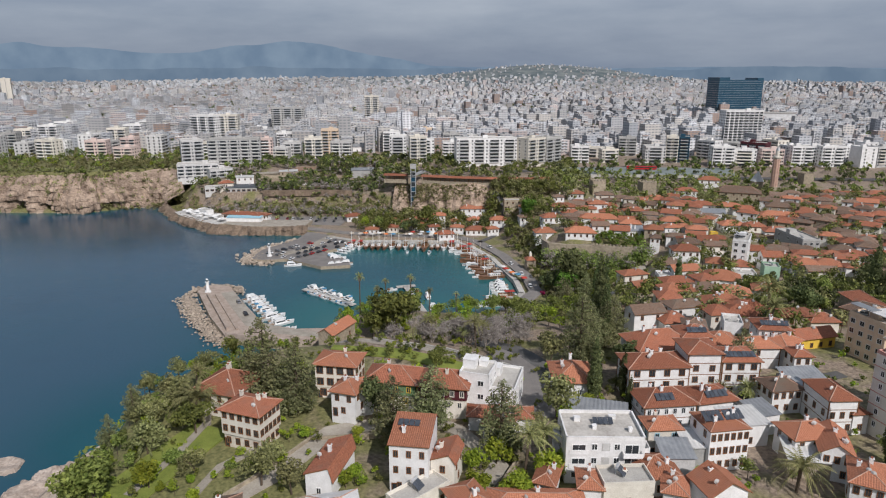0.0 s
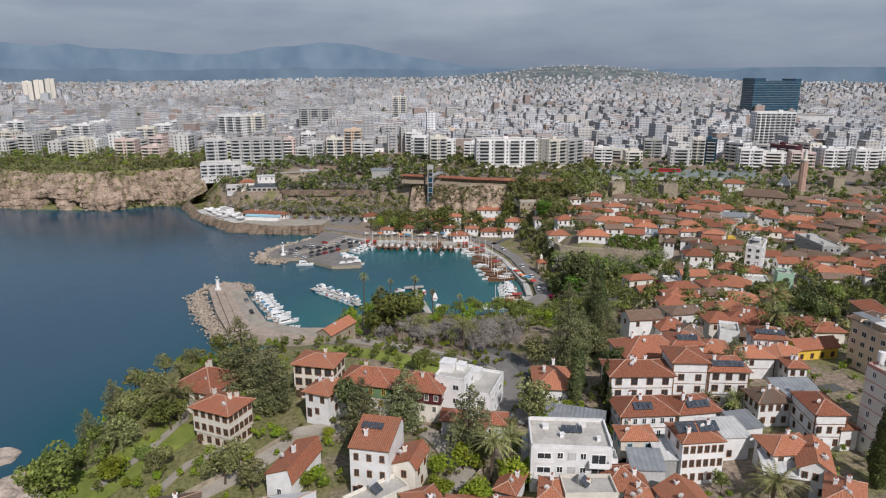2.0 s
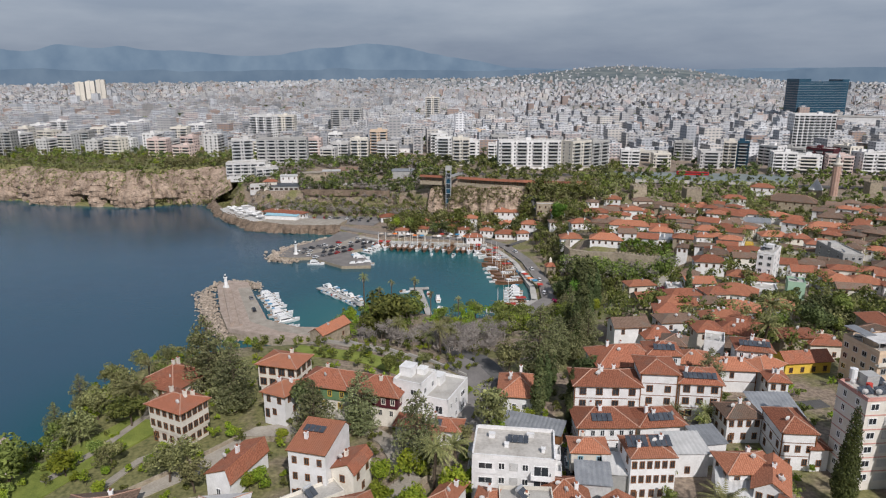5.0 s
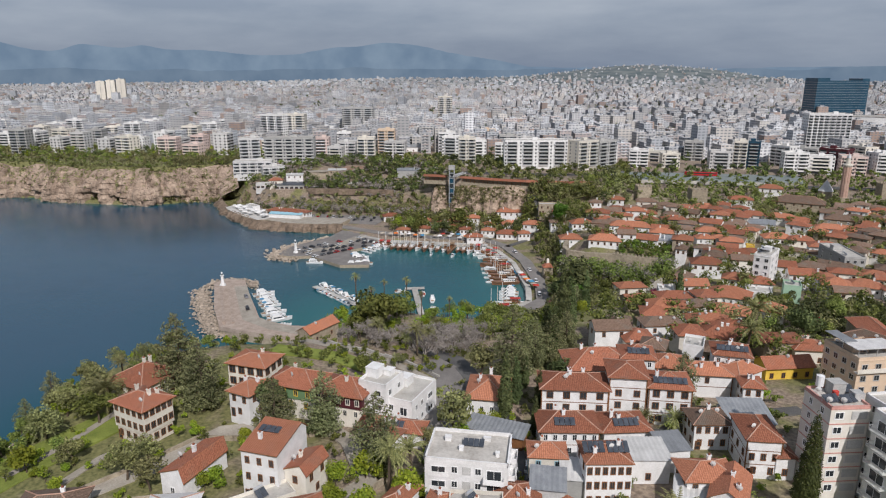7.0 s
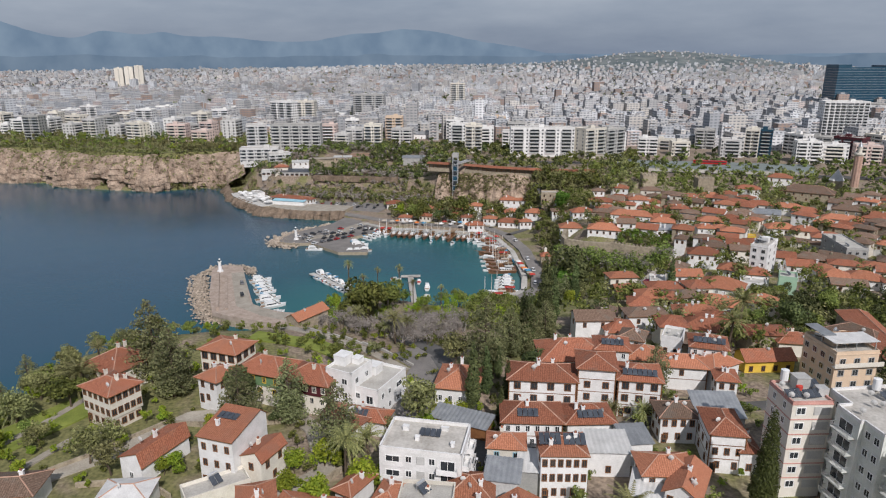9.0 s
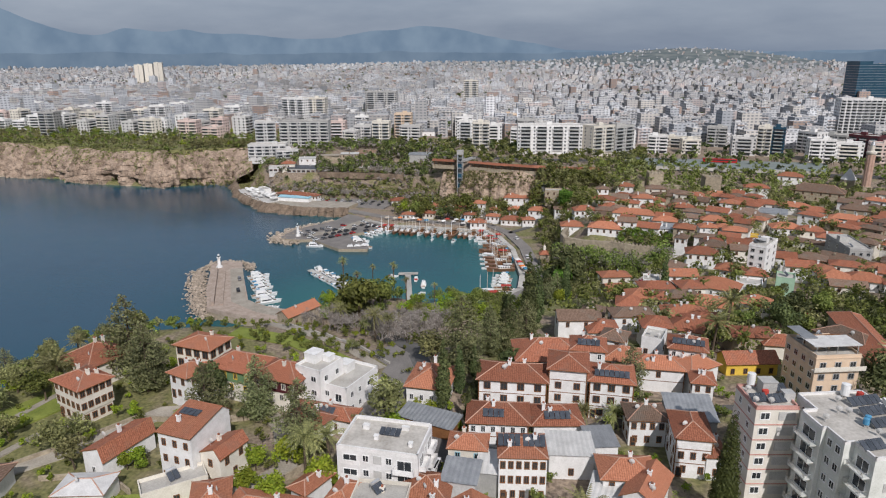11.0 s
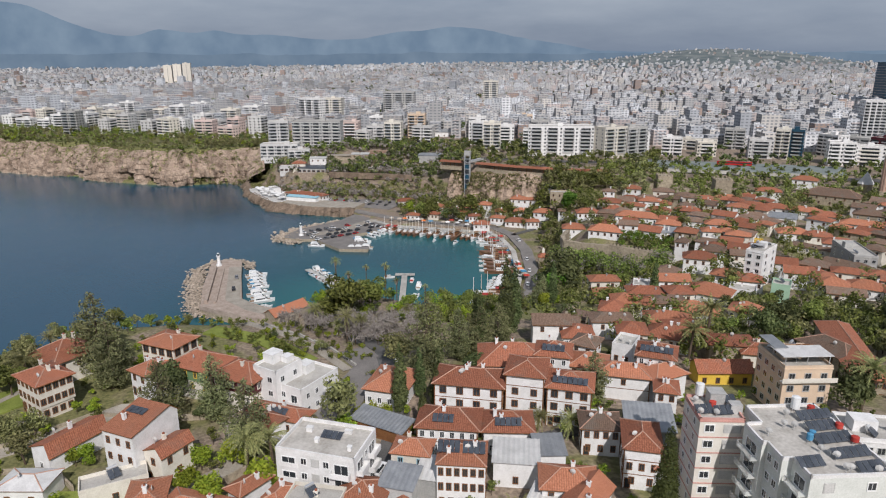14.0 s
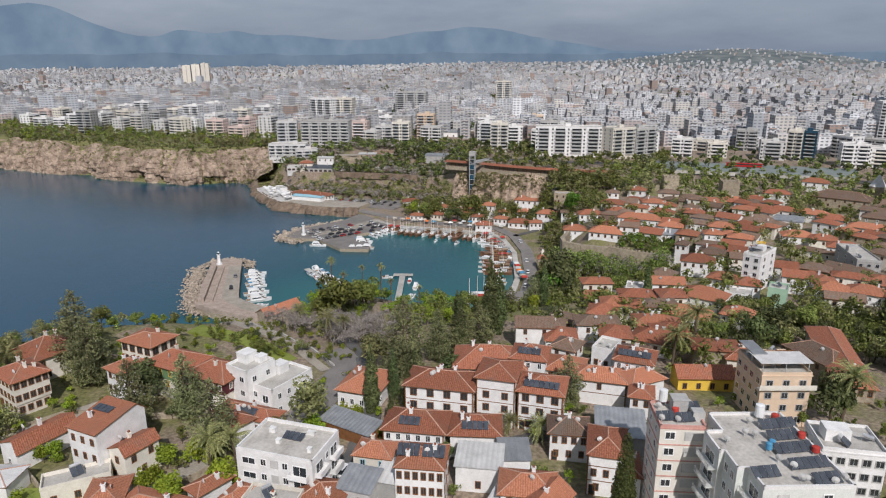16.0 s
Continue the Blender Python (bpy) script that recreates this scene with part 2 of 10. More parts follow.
def water_mat():
    """Sea: colour by depth and a painted dark reflection (a value kept on the mesh), small waves in the relief."""
    m, nt, bsdf, nn, ln = node_mat("sea_water")
    at = nn("ShaderNodeAttribute")
    at.attribute_name = "depth_and_reflection"
    geo = nn("ShaderNodeNewGeometry")
    n0 = nn("ShaderNodeTexNoise")
    n0.inputs["Scale"].default_value, n0.inputs["Detail"].default_value = 0.018, 4
    ln(geo.outputs["Position"], n0.inputs["Vector"])
    mad = nn("ShaderNodeMath")
    mad.operation = "MULTIPLY_ADD"
    ln(n0.outputs["Fac"], mad.inputs[0])
    mad.inputs[1].default_value = 0.16
    ln(at.outputs["Fac"], mad.inputs[2])
    ramp = nn("ShaderNodeValToRGB")
    el = ramp.color_ramp.elements
    el[0].position, el[0].color = 0.02, (0.006, 0.032, 0.056, 1)
    el[1].position, el[1].color = 1.0, (0.075, 0.165, 0.145, 1)
    for p, c in ((0.2, (0.027, 0.074, 0.118, 1)), (0.4, (0.007, 0.070, 0.096, 1)), (0.7, (0.012, 0.105, 0.115, 1))):
        e = el.new(p)
        e.color = c
    ln(mad.outputs[0], ramp.inputs[0])
    ln(ramp.outputs[0], bsdf.inputs["Base Color"])
    bsdf.inputs["Roughness"].default_value = 0.16
    bsdf.inputs["IOR"].default_value = 1.33
    n1, n2 = nn("ShaderNodeTexNoise"), nn("ShaderNodeTexNoise")
    n1.inputs["Scale"].default_value, n1.inputs["Detail"].default_value = 0.7, 4
    n2.inputs["Scale"].default_value, n2.inputs["Detail"].default_value = 0.05, 3
    ln(geo.outputs["Position"], n1.inputs["Vector"])
    ln(geo.outputs["Position"], n2.inputs["Vector"])
    mm = nn("ShaderNodeMath")
    mm.operation = "MULTIPLY"
    ln(n1.outputs["Fac"], mm.inputs[0])
    ln(n2.outputs["Fac"], mm.inputs[1])
    b = nn("ShaderNodeBump")
    b.inputs["Strength"].default_value, b.inputs["Distance"].default_value = 0.35, 0.5
    ln(mm.outputs[0], b.inputs["Height"])
    ln(b.outputs[0], bsdf.inputs["Normal"])
    return m


def ground_mat():
    """Ground: paving, soil, grass and lawn, mixed by a zone value kept on the mesh and by noise."""
    m, nt, bsdf, nn, ln = node_mat("ground_cover")
    at = nn("ShaderNodeAttribute")
    at.attribute_name = "green"
    geo = nn("ShaderNodeNewGeometry")
    n1, n2 = nn("ShaderNodeTexNoise"), nn("ShaderNodeTexNoise")
    n1.inputs["Scale"].default_value, n1.inputs["Detail"].default_value = 0.09, 6
    n2.inputs["Scale"].default_value, n2.inputs["Detail"].default_value = 1.1, 5
    ln(geo.outputs["Position"], n1.inputs["Vector"])
    ln(geo.outputs["Position"], n2.inputs["Vector"])
    pave, veg = nn("ShaderNodeValToRGB"), nn("ShaderNodeValToRGB")
    pave.color_ramp.elements[0].position, pave.color_ramp.elements[0].color = 0.35, (0.16, 0.122, 0.092, 1)
    pave.color_ramp.elements[1].position, pave.color_ramp.elements[1].color = 0.7, (0.35, 0.275, 0.205, 1)
    veg.color_ramp.elements[0].position, veg.color_ramp.elements[0].color = 0.3, (0.085, 0.09, 0.03, 1)
    veg.color_ramp.elements[1].position, veg.color_ramp.elements[1].color = 0.72, (0.24, 0.225, 0.09, 1)
    ln(n2.outputs["Fac"], pave.inputs[0])
    ln(n2.outputs["Fac"], veg.inputs[0])
    add = nn("ShaderNodeMath")
    ln(n1.outputs["Fac"], add.inputs[0])
    ln(at.outputs["Fac"], add.inputs[1])
    st = nn("ShaderNodeMapRange")
    st.inputs[1].default_value, st.inputs[2].default_value = 0.92, 1.08
    ln(add.outputs[0], st.inputs[0])
    mx = nn("ShaderNodeMixRGB")
    ln(st.outputs[0], mx.inputs[0])
    ln(pave.outputs[0], mx.inputs[1])
    ln(veg.outputs[0], mx.inputs[2])
    # dry grey-green scrub on the hill beyond the city, with distance haze painted in
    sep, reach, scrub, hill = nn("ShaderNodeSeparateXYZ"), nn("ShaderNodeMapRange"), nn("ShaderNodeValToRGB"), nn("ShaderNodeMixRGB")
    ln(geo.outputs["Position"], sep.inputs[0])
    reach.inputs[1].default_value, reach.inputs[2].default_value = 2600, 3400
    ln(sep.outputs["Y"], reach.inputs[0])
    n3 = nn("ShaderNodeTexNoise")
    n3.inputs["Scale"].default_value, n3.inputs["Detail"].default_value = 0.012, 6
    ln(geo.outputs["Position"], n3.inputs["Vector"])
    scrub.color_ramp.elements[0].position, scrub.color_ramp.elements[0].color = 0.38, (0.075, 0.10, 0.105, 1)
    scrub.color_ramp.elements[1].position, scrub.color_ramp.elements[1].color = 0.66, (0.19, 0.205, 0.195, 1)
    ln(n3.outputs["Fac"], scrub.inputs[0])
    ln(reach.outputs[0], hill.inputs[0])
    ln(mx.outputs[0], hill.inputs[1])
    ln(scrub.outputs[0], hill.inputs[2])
    ln(hill.outputs[0], bsdf.inputs["Base Color"])
    bsdf.inputs["Roughness"].default_value = 0.92
    b = nn("ShaderNodeBump")
    b.inputs["Strength"].default_value, b.inputs["Distance"].default_value = 0.5, 0.3
    ln(n2.outputs["Fac"], b.inputs["Height"])
    ln(b.outputs[0], bsdf.inputs["Normal"])
    return m


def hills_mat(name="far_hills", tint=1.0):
    """Far ranges under haze, a backdrop: the haze is put into a glowing blue."""
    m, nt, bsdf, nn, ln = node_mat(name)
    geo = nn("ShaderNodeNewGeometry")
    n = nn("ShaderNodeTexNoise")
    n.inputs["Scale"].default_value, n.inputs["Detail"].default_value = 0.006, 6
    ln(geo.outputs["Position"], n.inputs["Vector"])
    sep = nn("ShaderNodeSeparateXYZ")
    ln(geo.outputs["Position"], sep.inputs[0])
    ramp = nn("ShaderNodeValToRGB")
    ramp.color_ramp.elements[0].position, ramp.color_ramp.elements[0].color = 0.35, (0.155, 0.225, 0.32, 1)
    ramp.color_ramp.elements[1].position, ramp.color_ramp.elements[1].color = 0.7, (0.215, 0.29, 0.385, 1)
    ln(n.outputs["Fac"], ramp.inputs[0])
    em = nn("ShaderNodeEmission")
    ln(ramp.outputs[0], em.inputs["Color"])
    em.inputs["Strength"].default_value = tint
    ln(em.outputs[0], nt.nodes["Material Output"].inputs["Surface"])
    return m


WHITE = surface("white_plaster", (0.62, 0.61, 0.59, 1), (0.80, 0.79, 0.78, 1), 0.8, 0.5, 4, 0.05, vary=0.06, stain=(0.52, 0.50, 0.46, 1))
CREAM = surface("cream_plaster", (0.58, 0.535, 0.46, 1), (0.74, 0.70, 0.62, 1), 0.8, 0.5, 4, 0.05, stain=(0.42, 0.36, 0.28, 1))
PEACH = surface("peach_plaster", (0.60, 0.45, 0.32, 1), (0.70, 0.55, 0.41, 1), 0.8, 0.5, 4, 0.05)
PALEGREY = surface("pale_grey_render", (0.44, 0.43, 0.42, 1), (0.60, 0.59, 0.575, 1), 0.85, 0.5, 4, 0.05, stain=(0.34, 0.33, 0.31, 1))
PINK = surface("faded_pink_plaster", (0.56, 0.43, 0.39, 1), (0.68, 0.55, 0.50, 1), 0.85, 0.5, 4, 0.05)
STONEPALE = surface("pale_ashlar", (0.46, 0.41, 0.35, 1), (0.62, 0.57, 0.50, 1), 0.9, 0.6, 2.5, 0.3)
PALECREAM = surface("light_cream_plaster", (0.68, 0.64, 0.56, 1), (0.80, 0.76, 0.69, 1), 0.85, 0.4, 4, 0.05, stain=(0.52, 0.47, 0.40, 1))
SANDSTONE = surface("sandy_mole_stone", (0.26, 0.205, 0.165, 1), (0.43, 0.35, 0.295, 1), 0.9, 0.35, 2.5, 0.3, stain=(0.2, 0.16, 0.13, 1))
MOLEROAD = surface("worn_mole_road", (0.15, 0.14, 0.13, 1), (0.24, 0.22, 0.205, 1), 0.9, 0.2, 2.5, 0.1)
GREY = surface("grey_render", (0.30, 0.30, 0.29, 1), (0.44, 0.43, 0.41, 1), 0.85, 0.5, 4, 0.08)
STONE = surface("rubble_stone", (0.22, 0.18, 0.13, 1), (0.42, 0.36, 0.27, 1), 0.9, 0.8, 3.0, 0.7, stain=(0.10, 0.09, 0.06, 1))
YELLOW = surface("yellow_plaster", (0.55, 0.36, 0.05, 1), (0.70, 0.48, 0.08, 1), 0.8, 0.5, 4, 0.05)
MAROON = surface("maroon_boards", (0.075, 0.016, 0.022, 1), (0.11, 0.028, 0.034, 1), 0.7, 0.5, 9, 0.1)
GREENP = surface("green_boards", (0.10, 0.18, 0.09, 1), (0.16, 0.26, 0.13, 1), 0.7, 0.5, 9, 0.1)
MINT = surface("mint_plaster", (0.30, 0.46, 0.33, 1), (0.38, 0.54, 0.40, 1), 0.8, 0.5, 4, 0.05)
BLUEP = surface("pale_blue_paint", (0.24, 0.44, 0.52, 1), (0.34, 0.54, 0.62, 1), 0.7, 0.5, 4, 0.05)
WOOD = surface("brown_wood", (0.13, 0.055, 0.022, 1), (0.24, 0.11, 0.045, 1), 0.65, 0.9, 12, 0.1)
CONCRETE = surface("concrete", (0.34, 0.32, 0.29, 1), (0.52, 0.50, 0.46, 1), 0.9, 0.3, 3, 0.15, stain=(0.20, 0.19, 0.17, 1))
PAVING = surface("pale_paving", (0.26, 0.23, 0.19, 1), (0.42, 0.38, 0.32, 1), 0.9, 0.25, 2.5, 0.2)
ASPHALT = surface("asphalt", (0.075, 0.073, 0.07, 1), (0.135, 0.13, 0.125, 1), 0.9, 0.2, 3, 0.1)
BROWNROCK = surface("brown_shore_rock", (0.085, 0.062, 0.044, 1), (0.30, 0.225, 0.165, 1), 0.95, 0.16, 1.1, 1.0, stain=(0.045, 0.05, 0.03, 1))
ROCK = surface("limestone_cliff", (0.12, 0.082, 0.058, 1), (0.50, 0.385, 0.295, 1), 0.95, 0.13, 0.9, 1.0, per="object", stain=(0.05, 0.055, 0.03, 1))
BOULDER = surface("pale_boulders", (0.24, 0.195, 0.15, 1), (0.44, 0.37, 0.30, 1), 0.95, 0.4, 2.5, 0.5, per="island", vary=0.25)
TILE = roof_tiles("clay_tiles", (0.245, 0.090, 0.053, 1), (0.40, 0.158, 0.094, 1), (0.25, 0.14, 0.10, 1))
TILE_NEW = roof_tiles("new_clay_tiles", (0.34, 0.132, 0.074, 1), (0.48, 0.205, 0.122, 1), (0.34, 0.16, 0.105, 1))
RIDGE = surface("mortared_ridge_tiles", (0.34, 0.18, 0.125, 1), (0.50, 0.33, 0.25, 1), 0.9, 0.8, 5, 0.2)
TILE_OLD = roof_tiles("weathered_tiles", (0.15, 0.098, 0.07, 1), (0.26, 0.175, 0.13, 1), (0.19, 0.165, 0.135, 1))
SHEET = surface("sheet_metal", (0.22, 0.23, 0.24, 1), (0.36, 0.37, 0.38, 1), 0.45, 0.4, 5, 0.05, metal=0.3)
PALE_SHEET = surface("pale_awning", (0.42, 0.415, 0.40, 1), (0.60, 0.59, 0.57, 1), 0.6, 0.4, 5, 0.05)
SOLAR = surface("solar_glass", (0.03, 0.036, 0.048, 1), (0.085, 0.095, 0.11, 1), 0.3, 0.8, 6, 0.0, spec=0.6)
GLASS = surface("window_glass", (0.02, 0.024, 0.028, 1), (0.05, 0.055, 0.06, 1), 0.12, 0.5, 3, 0.0, spec=0.6)
BLUEGLASS = surface("blue_glass", (0.012, 0.05, 0.085, 1), (0.03, 0.085, 0.13, 1), 0.15, 0.05, 0.4, 0.0, spec=0.7)
METAL = surface("pale_metal", (0.55, 0.56, 0.57, 1), (0.72, 0.72, 0.72, 1), 0.35, 0.8, 6, 0.0, metal=0.6)
HULL = surface("white_hull", (0.70, 0.70, 0.69, 1), (0.82, 0.82, 0.81, 1), 0.3, 0.6, 4, 0.0, vary=0.05, spec=0.5)
HULLW = surface("varnished_hull", (0.14, 0.068, 0.038, 1), (0.24, 0.12, 0.065, 1), 0.4, 0.6, 6, 0.0, spec=0.5)
BEIGE_CANVAS = surface("beige_canvas", (0.40, 0.34, 0.27, 1), (0.54, 0.47, 0.39, 1), 0.85, 0.8, 4, 0.05)
CANVAS_B = surface("blue_canvas", (0.05, 0.20, 0.36, 1), (0.10, 0.30, 0.46, 1), 0.8, 0.8, 4, 0.05)
CANVAS_R = surface("red_canvas", (0.36, 0.035, 0.03, 1), (0.5, 0.07, 0.05, 1), 0.8, 0.8, 4, 0.05)
CANVAS_O = surface("orange_canvas", (0.6, 0.14, 0.03, 1), (0.7, 0.22, 0.06, 1), 0.8, 0.8, 4, 0.05)
BARK = surface("bark", (0.06, 0.045, 0.03, 1), (0.14, 0.105, 0.075, 1), 0.95, 1.0, 8, 0.4)
TWIG = surface("grey_twigs", (0.20, 0.175, 0.155, 1), (0.33, 0.295, 0.265, 1), 0.95, 1.0, 8, 0.2, per="island", vary=0.3)
LEAF = foliage("leaf_green", (0.075, 0.105, 0.022, 1), (0.275, 0.315, 0.082, 1))
LEAF_DARK = foliage("leaf_dark", (0.05, 0.07, 0.025, 1), (0.16, 0.19, 0.072, 1), 0.25)
LEAF_PINE = foliage("pine_needles", (0.11, 0.125, 0.055, 1), (0.285, 0.295, 0.14, 1), 0.2)
LEAF_LIME = foliage("leaf_lime", (0.135, 0.20, 0.018, 1), (0.32, 0.38, 0.04, 1), 0.2)
LEAF_OLIVE = foliage("leaf_olive", (0.11, 0.115, 0.045, 1), (0.33, 0.325, 0.135, 1), 0.25)
LEAF_FRESH = foliage("leaf_fresh", (0.07, 0.15, 0.02, 1), (0.17, 0.30, 0.045, 1), 0.15)
LEAF_PALM = foliage("palm_frond", (0.13, 0.14, 0.055, 1), (0.32, 0.31, 0.13, 1), 0.25)
LAWN = surface("lawn", (0.12, 0.155, 0.03, 1), (0.26, 0.295, 0.065, 1), 0.95, 0.3, 5, 0.4)
DECK = surface("teak_deck", (0.20, 0.13, 0.075, 1), (0.32, 0.22, 0.14, 1), 0.7, 0.6, 8, 0.05)
LEAF_RED = foliage("bougainvillea", (0.30, 0.012, 0.05, 1), (0.5, 0.03, 0.09, 1), 0.2)
CITY = city_wall("far_facades")
CITYROOF = surface("far_roofs", (0.30, 0.295, 0.29, 1), (0.52, 0.51, 0.505, 1), 0.9, 0.05, 0.3, 0.0, per="island", vary=0.4, stain=(0.28, 0.14, 0.10, 1))
CAR_PAINTS = [surface("car_paint_" + n, c, c, 0.25, 1, 1, 0, vary=0.1, spec=0.6) for n, c in (("white", (0.75, 0.75, 0.75, 1)), ("grey", (0.2, 0.2, 0.21, 1)), ("dark", (0.03, 0.03, 0.035, 1)), ("red", (0.45, 0.02, 0.02, 1)))]
TYRE = surface("tyre_rubber", (0.02, 0.02, 0.02, 1), (0.03, 0.03, 0.03, 1), 0.8, 1, 4, 0)

# ---- the lie of the land ----
# the sea's edge, from the shore below the gardens round the harbour to the long cliffs
SEA = [(-69, -475), (-74, 0), (-88, 83), (-100, 133), (-104, 157), (-97, 180), (-83, 200), (-66, 221), (-55, 245), (-49, 268), (-43, 292), (-31, 304), (-10, 298), (14, 296), (28, 298), (42, 323), (40, 344), (30, 390), (18, 418), (7, 430), (-28, 432), (-59, 432), (-76, 442), (-97, 456), (-116, 456), (-141, 456), (-166, 461), (-205, 496), (-234, 539), (-245, 565), (-254, 558), (-272, 552), (-297, 531), (-359, 534), (-400, 537), (-425, 553), (-457, 549), (-552, 562), (-831, 582), (-1781, 618), (-5938, 665), (-5938, -475)]
# the brow above it: uplands lie inside
BROW = [(-55, -475), (-60, 0), (-75, 83), (-86, 133), (-91, 157), (-84, 176), (-68, 191), (-48, 204), (-12, 214), (26, 238), (55, 268), (72, 284), (88, 300), (101, 330), (111, 352), (98, 356), (84, 362), (70, 363), (62, 368), (61, 384), (56, 410), (48, 442), (40, 473), (19, 499), (-36, 513), (-74, 524), (-107, 525), (-145, 525), (-182, 527), (-214, 544), (-230, 575), (-256, 572), (-274, 563), (-299, 543), (-361, 547), (-403, 550), (-428, 566), (-460, 562), (-555, 575), (-831, 595), (-1781, 631), (-5938, 678), (-5938, 10688), (10688, 10688), (10688, -475)]


def signed(poly, x, y):
    """Metres from the outline, positive inside (arrays)."""
    x, y = np.asarray(x, float), np.asarray(y, float)
    best, inside = np.full(x.shape, 1e18), np.zeros(x.shape, bool)
    for (x0, y0), (x1, y1) in zip(poly, poly[1:] + poly[:1]):
        dx, dy = x1 - x0, y1 - y0
        u = np.clip(((x - x0) * dx + (y - y0) * dy) / (dx * dx + dy * dy), 0, 1)
        best = np.minimum(best, (x - x0 - u * dx) ** 2 + (y - y0 - u * dy) ** 2)
        if y0 != y1:
            inside ^= ((y0 > y) != (y1 > y)) & (x < x0 + (y - y0) * dx / dy)
    return np.where(inside, 1, -1) * np.sqrt(best)


def smooth(a, b, v):
    u = np.clip((v - a) / (b - a), 0, 1)
    return u * u * (3 - 2 * u)


def ground(x, y):
    """Height of the land at (x, y), metres over the sea (arrays or numbers)."""
    x, y = np.asarray(x, float), np.asarray(y, float)
    far = [830, 1400, 2300, 3400, 4400, 5300]
    west = np.interp(y, [178, 273, 356, 451, 505, 665] + far, [31.5, 20.8, 16.6, 19, 30.9, 30.9, 31, 33, 37, 44, 54, 60])
    east = np.interp(y, [178, 273, 356, 499, 558, 665] + far, [31.5, 20.8, 17.2, 19, 25, 27.3, 29.7, 33, 37, 44, 54, 60])
    up = west + (east - west) * smooth(71, 137, x)
    swell = 92 * np.exp(-((x - 660) / 560) ** 2) + 26 * np.exp(-((x + 300) / 1300) ** 2) + 28 * np.exp(-((x - 1180) / 330) ** 2)
    up = up + swell * np.exp(-((y - 4680) / 640) ** 2)
    slope = smooth(-38, -62, x) * smooth(-256, -238, x) * smooth(478, 500, y)
    up = up - 13 * slope * smooth(588, 536, y)
    d = signed(BROW, x, y)
    wide = 15.4 - 8.3 * smooth(-214, -255, x) + 12 * np.exp(-((x - 6) / 47) ** 2 - ((y - 237) / 36) ** 2) - 9 * slope * smooth(560, 545, y)
    s = -signed(SEA, x, y)
    low = np.where(s > 0, 0.7 + 1.9 * smooth(0, 3.5, s), -0.7 + np.maximum(s, -30) * 0.25)
    return low + (up - low) * smooth(-0.6, 1.0, d / wide) * smooth(-0.5, 7, s)

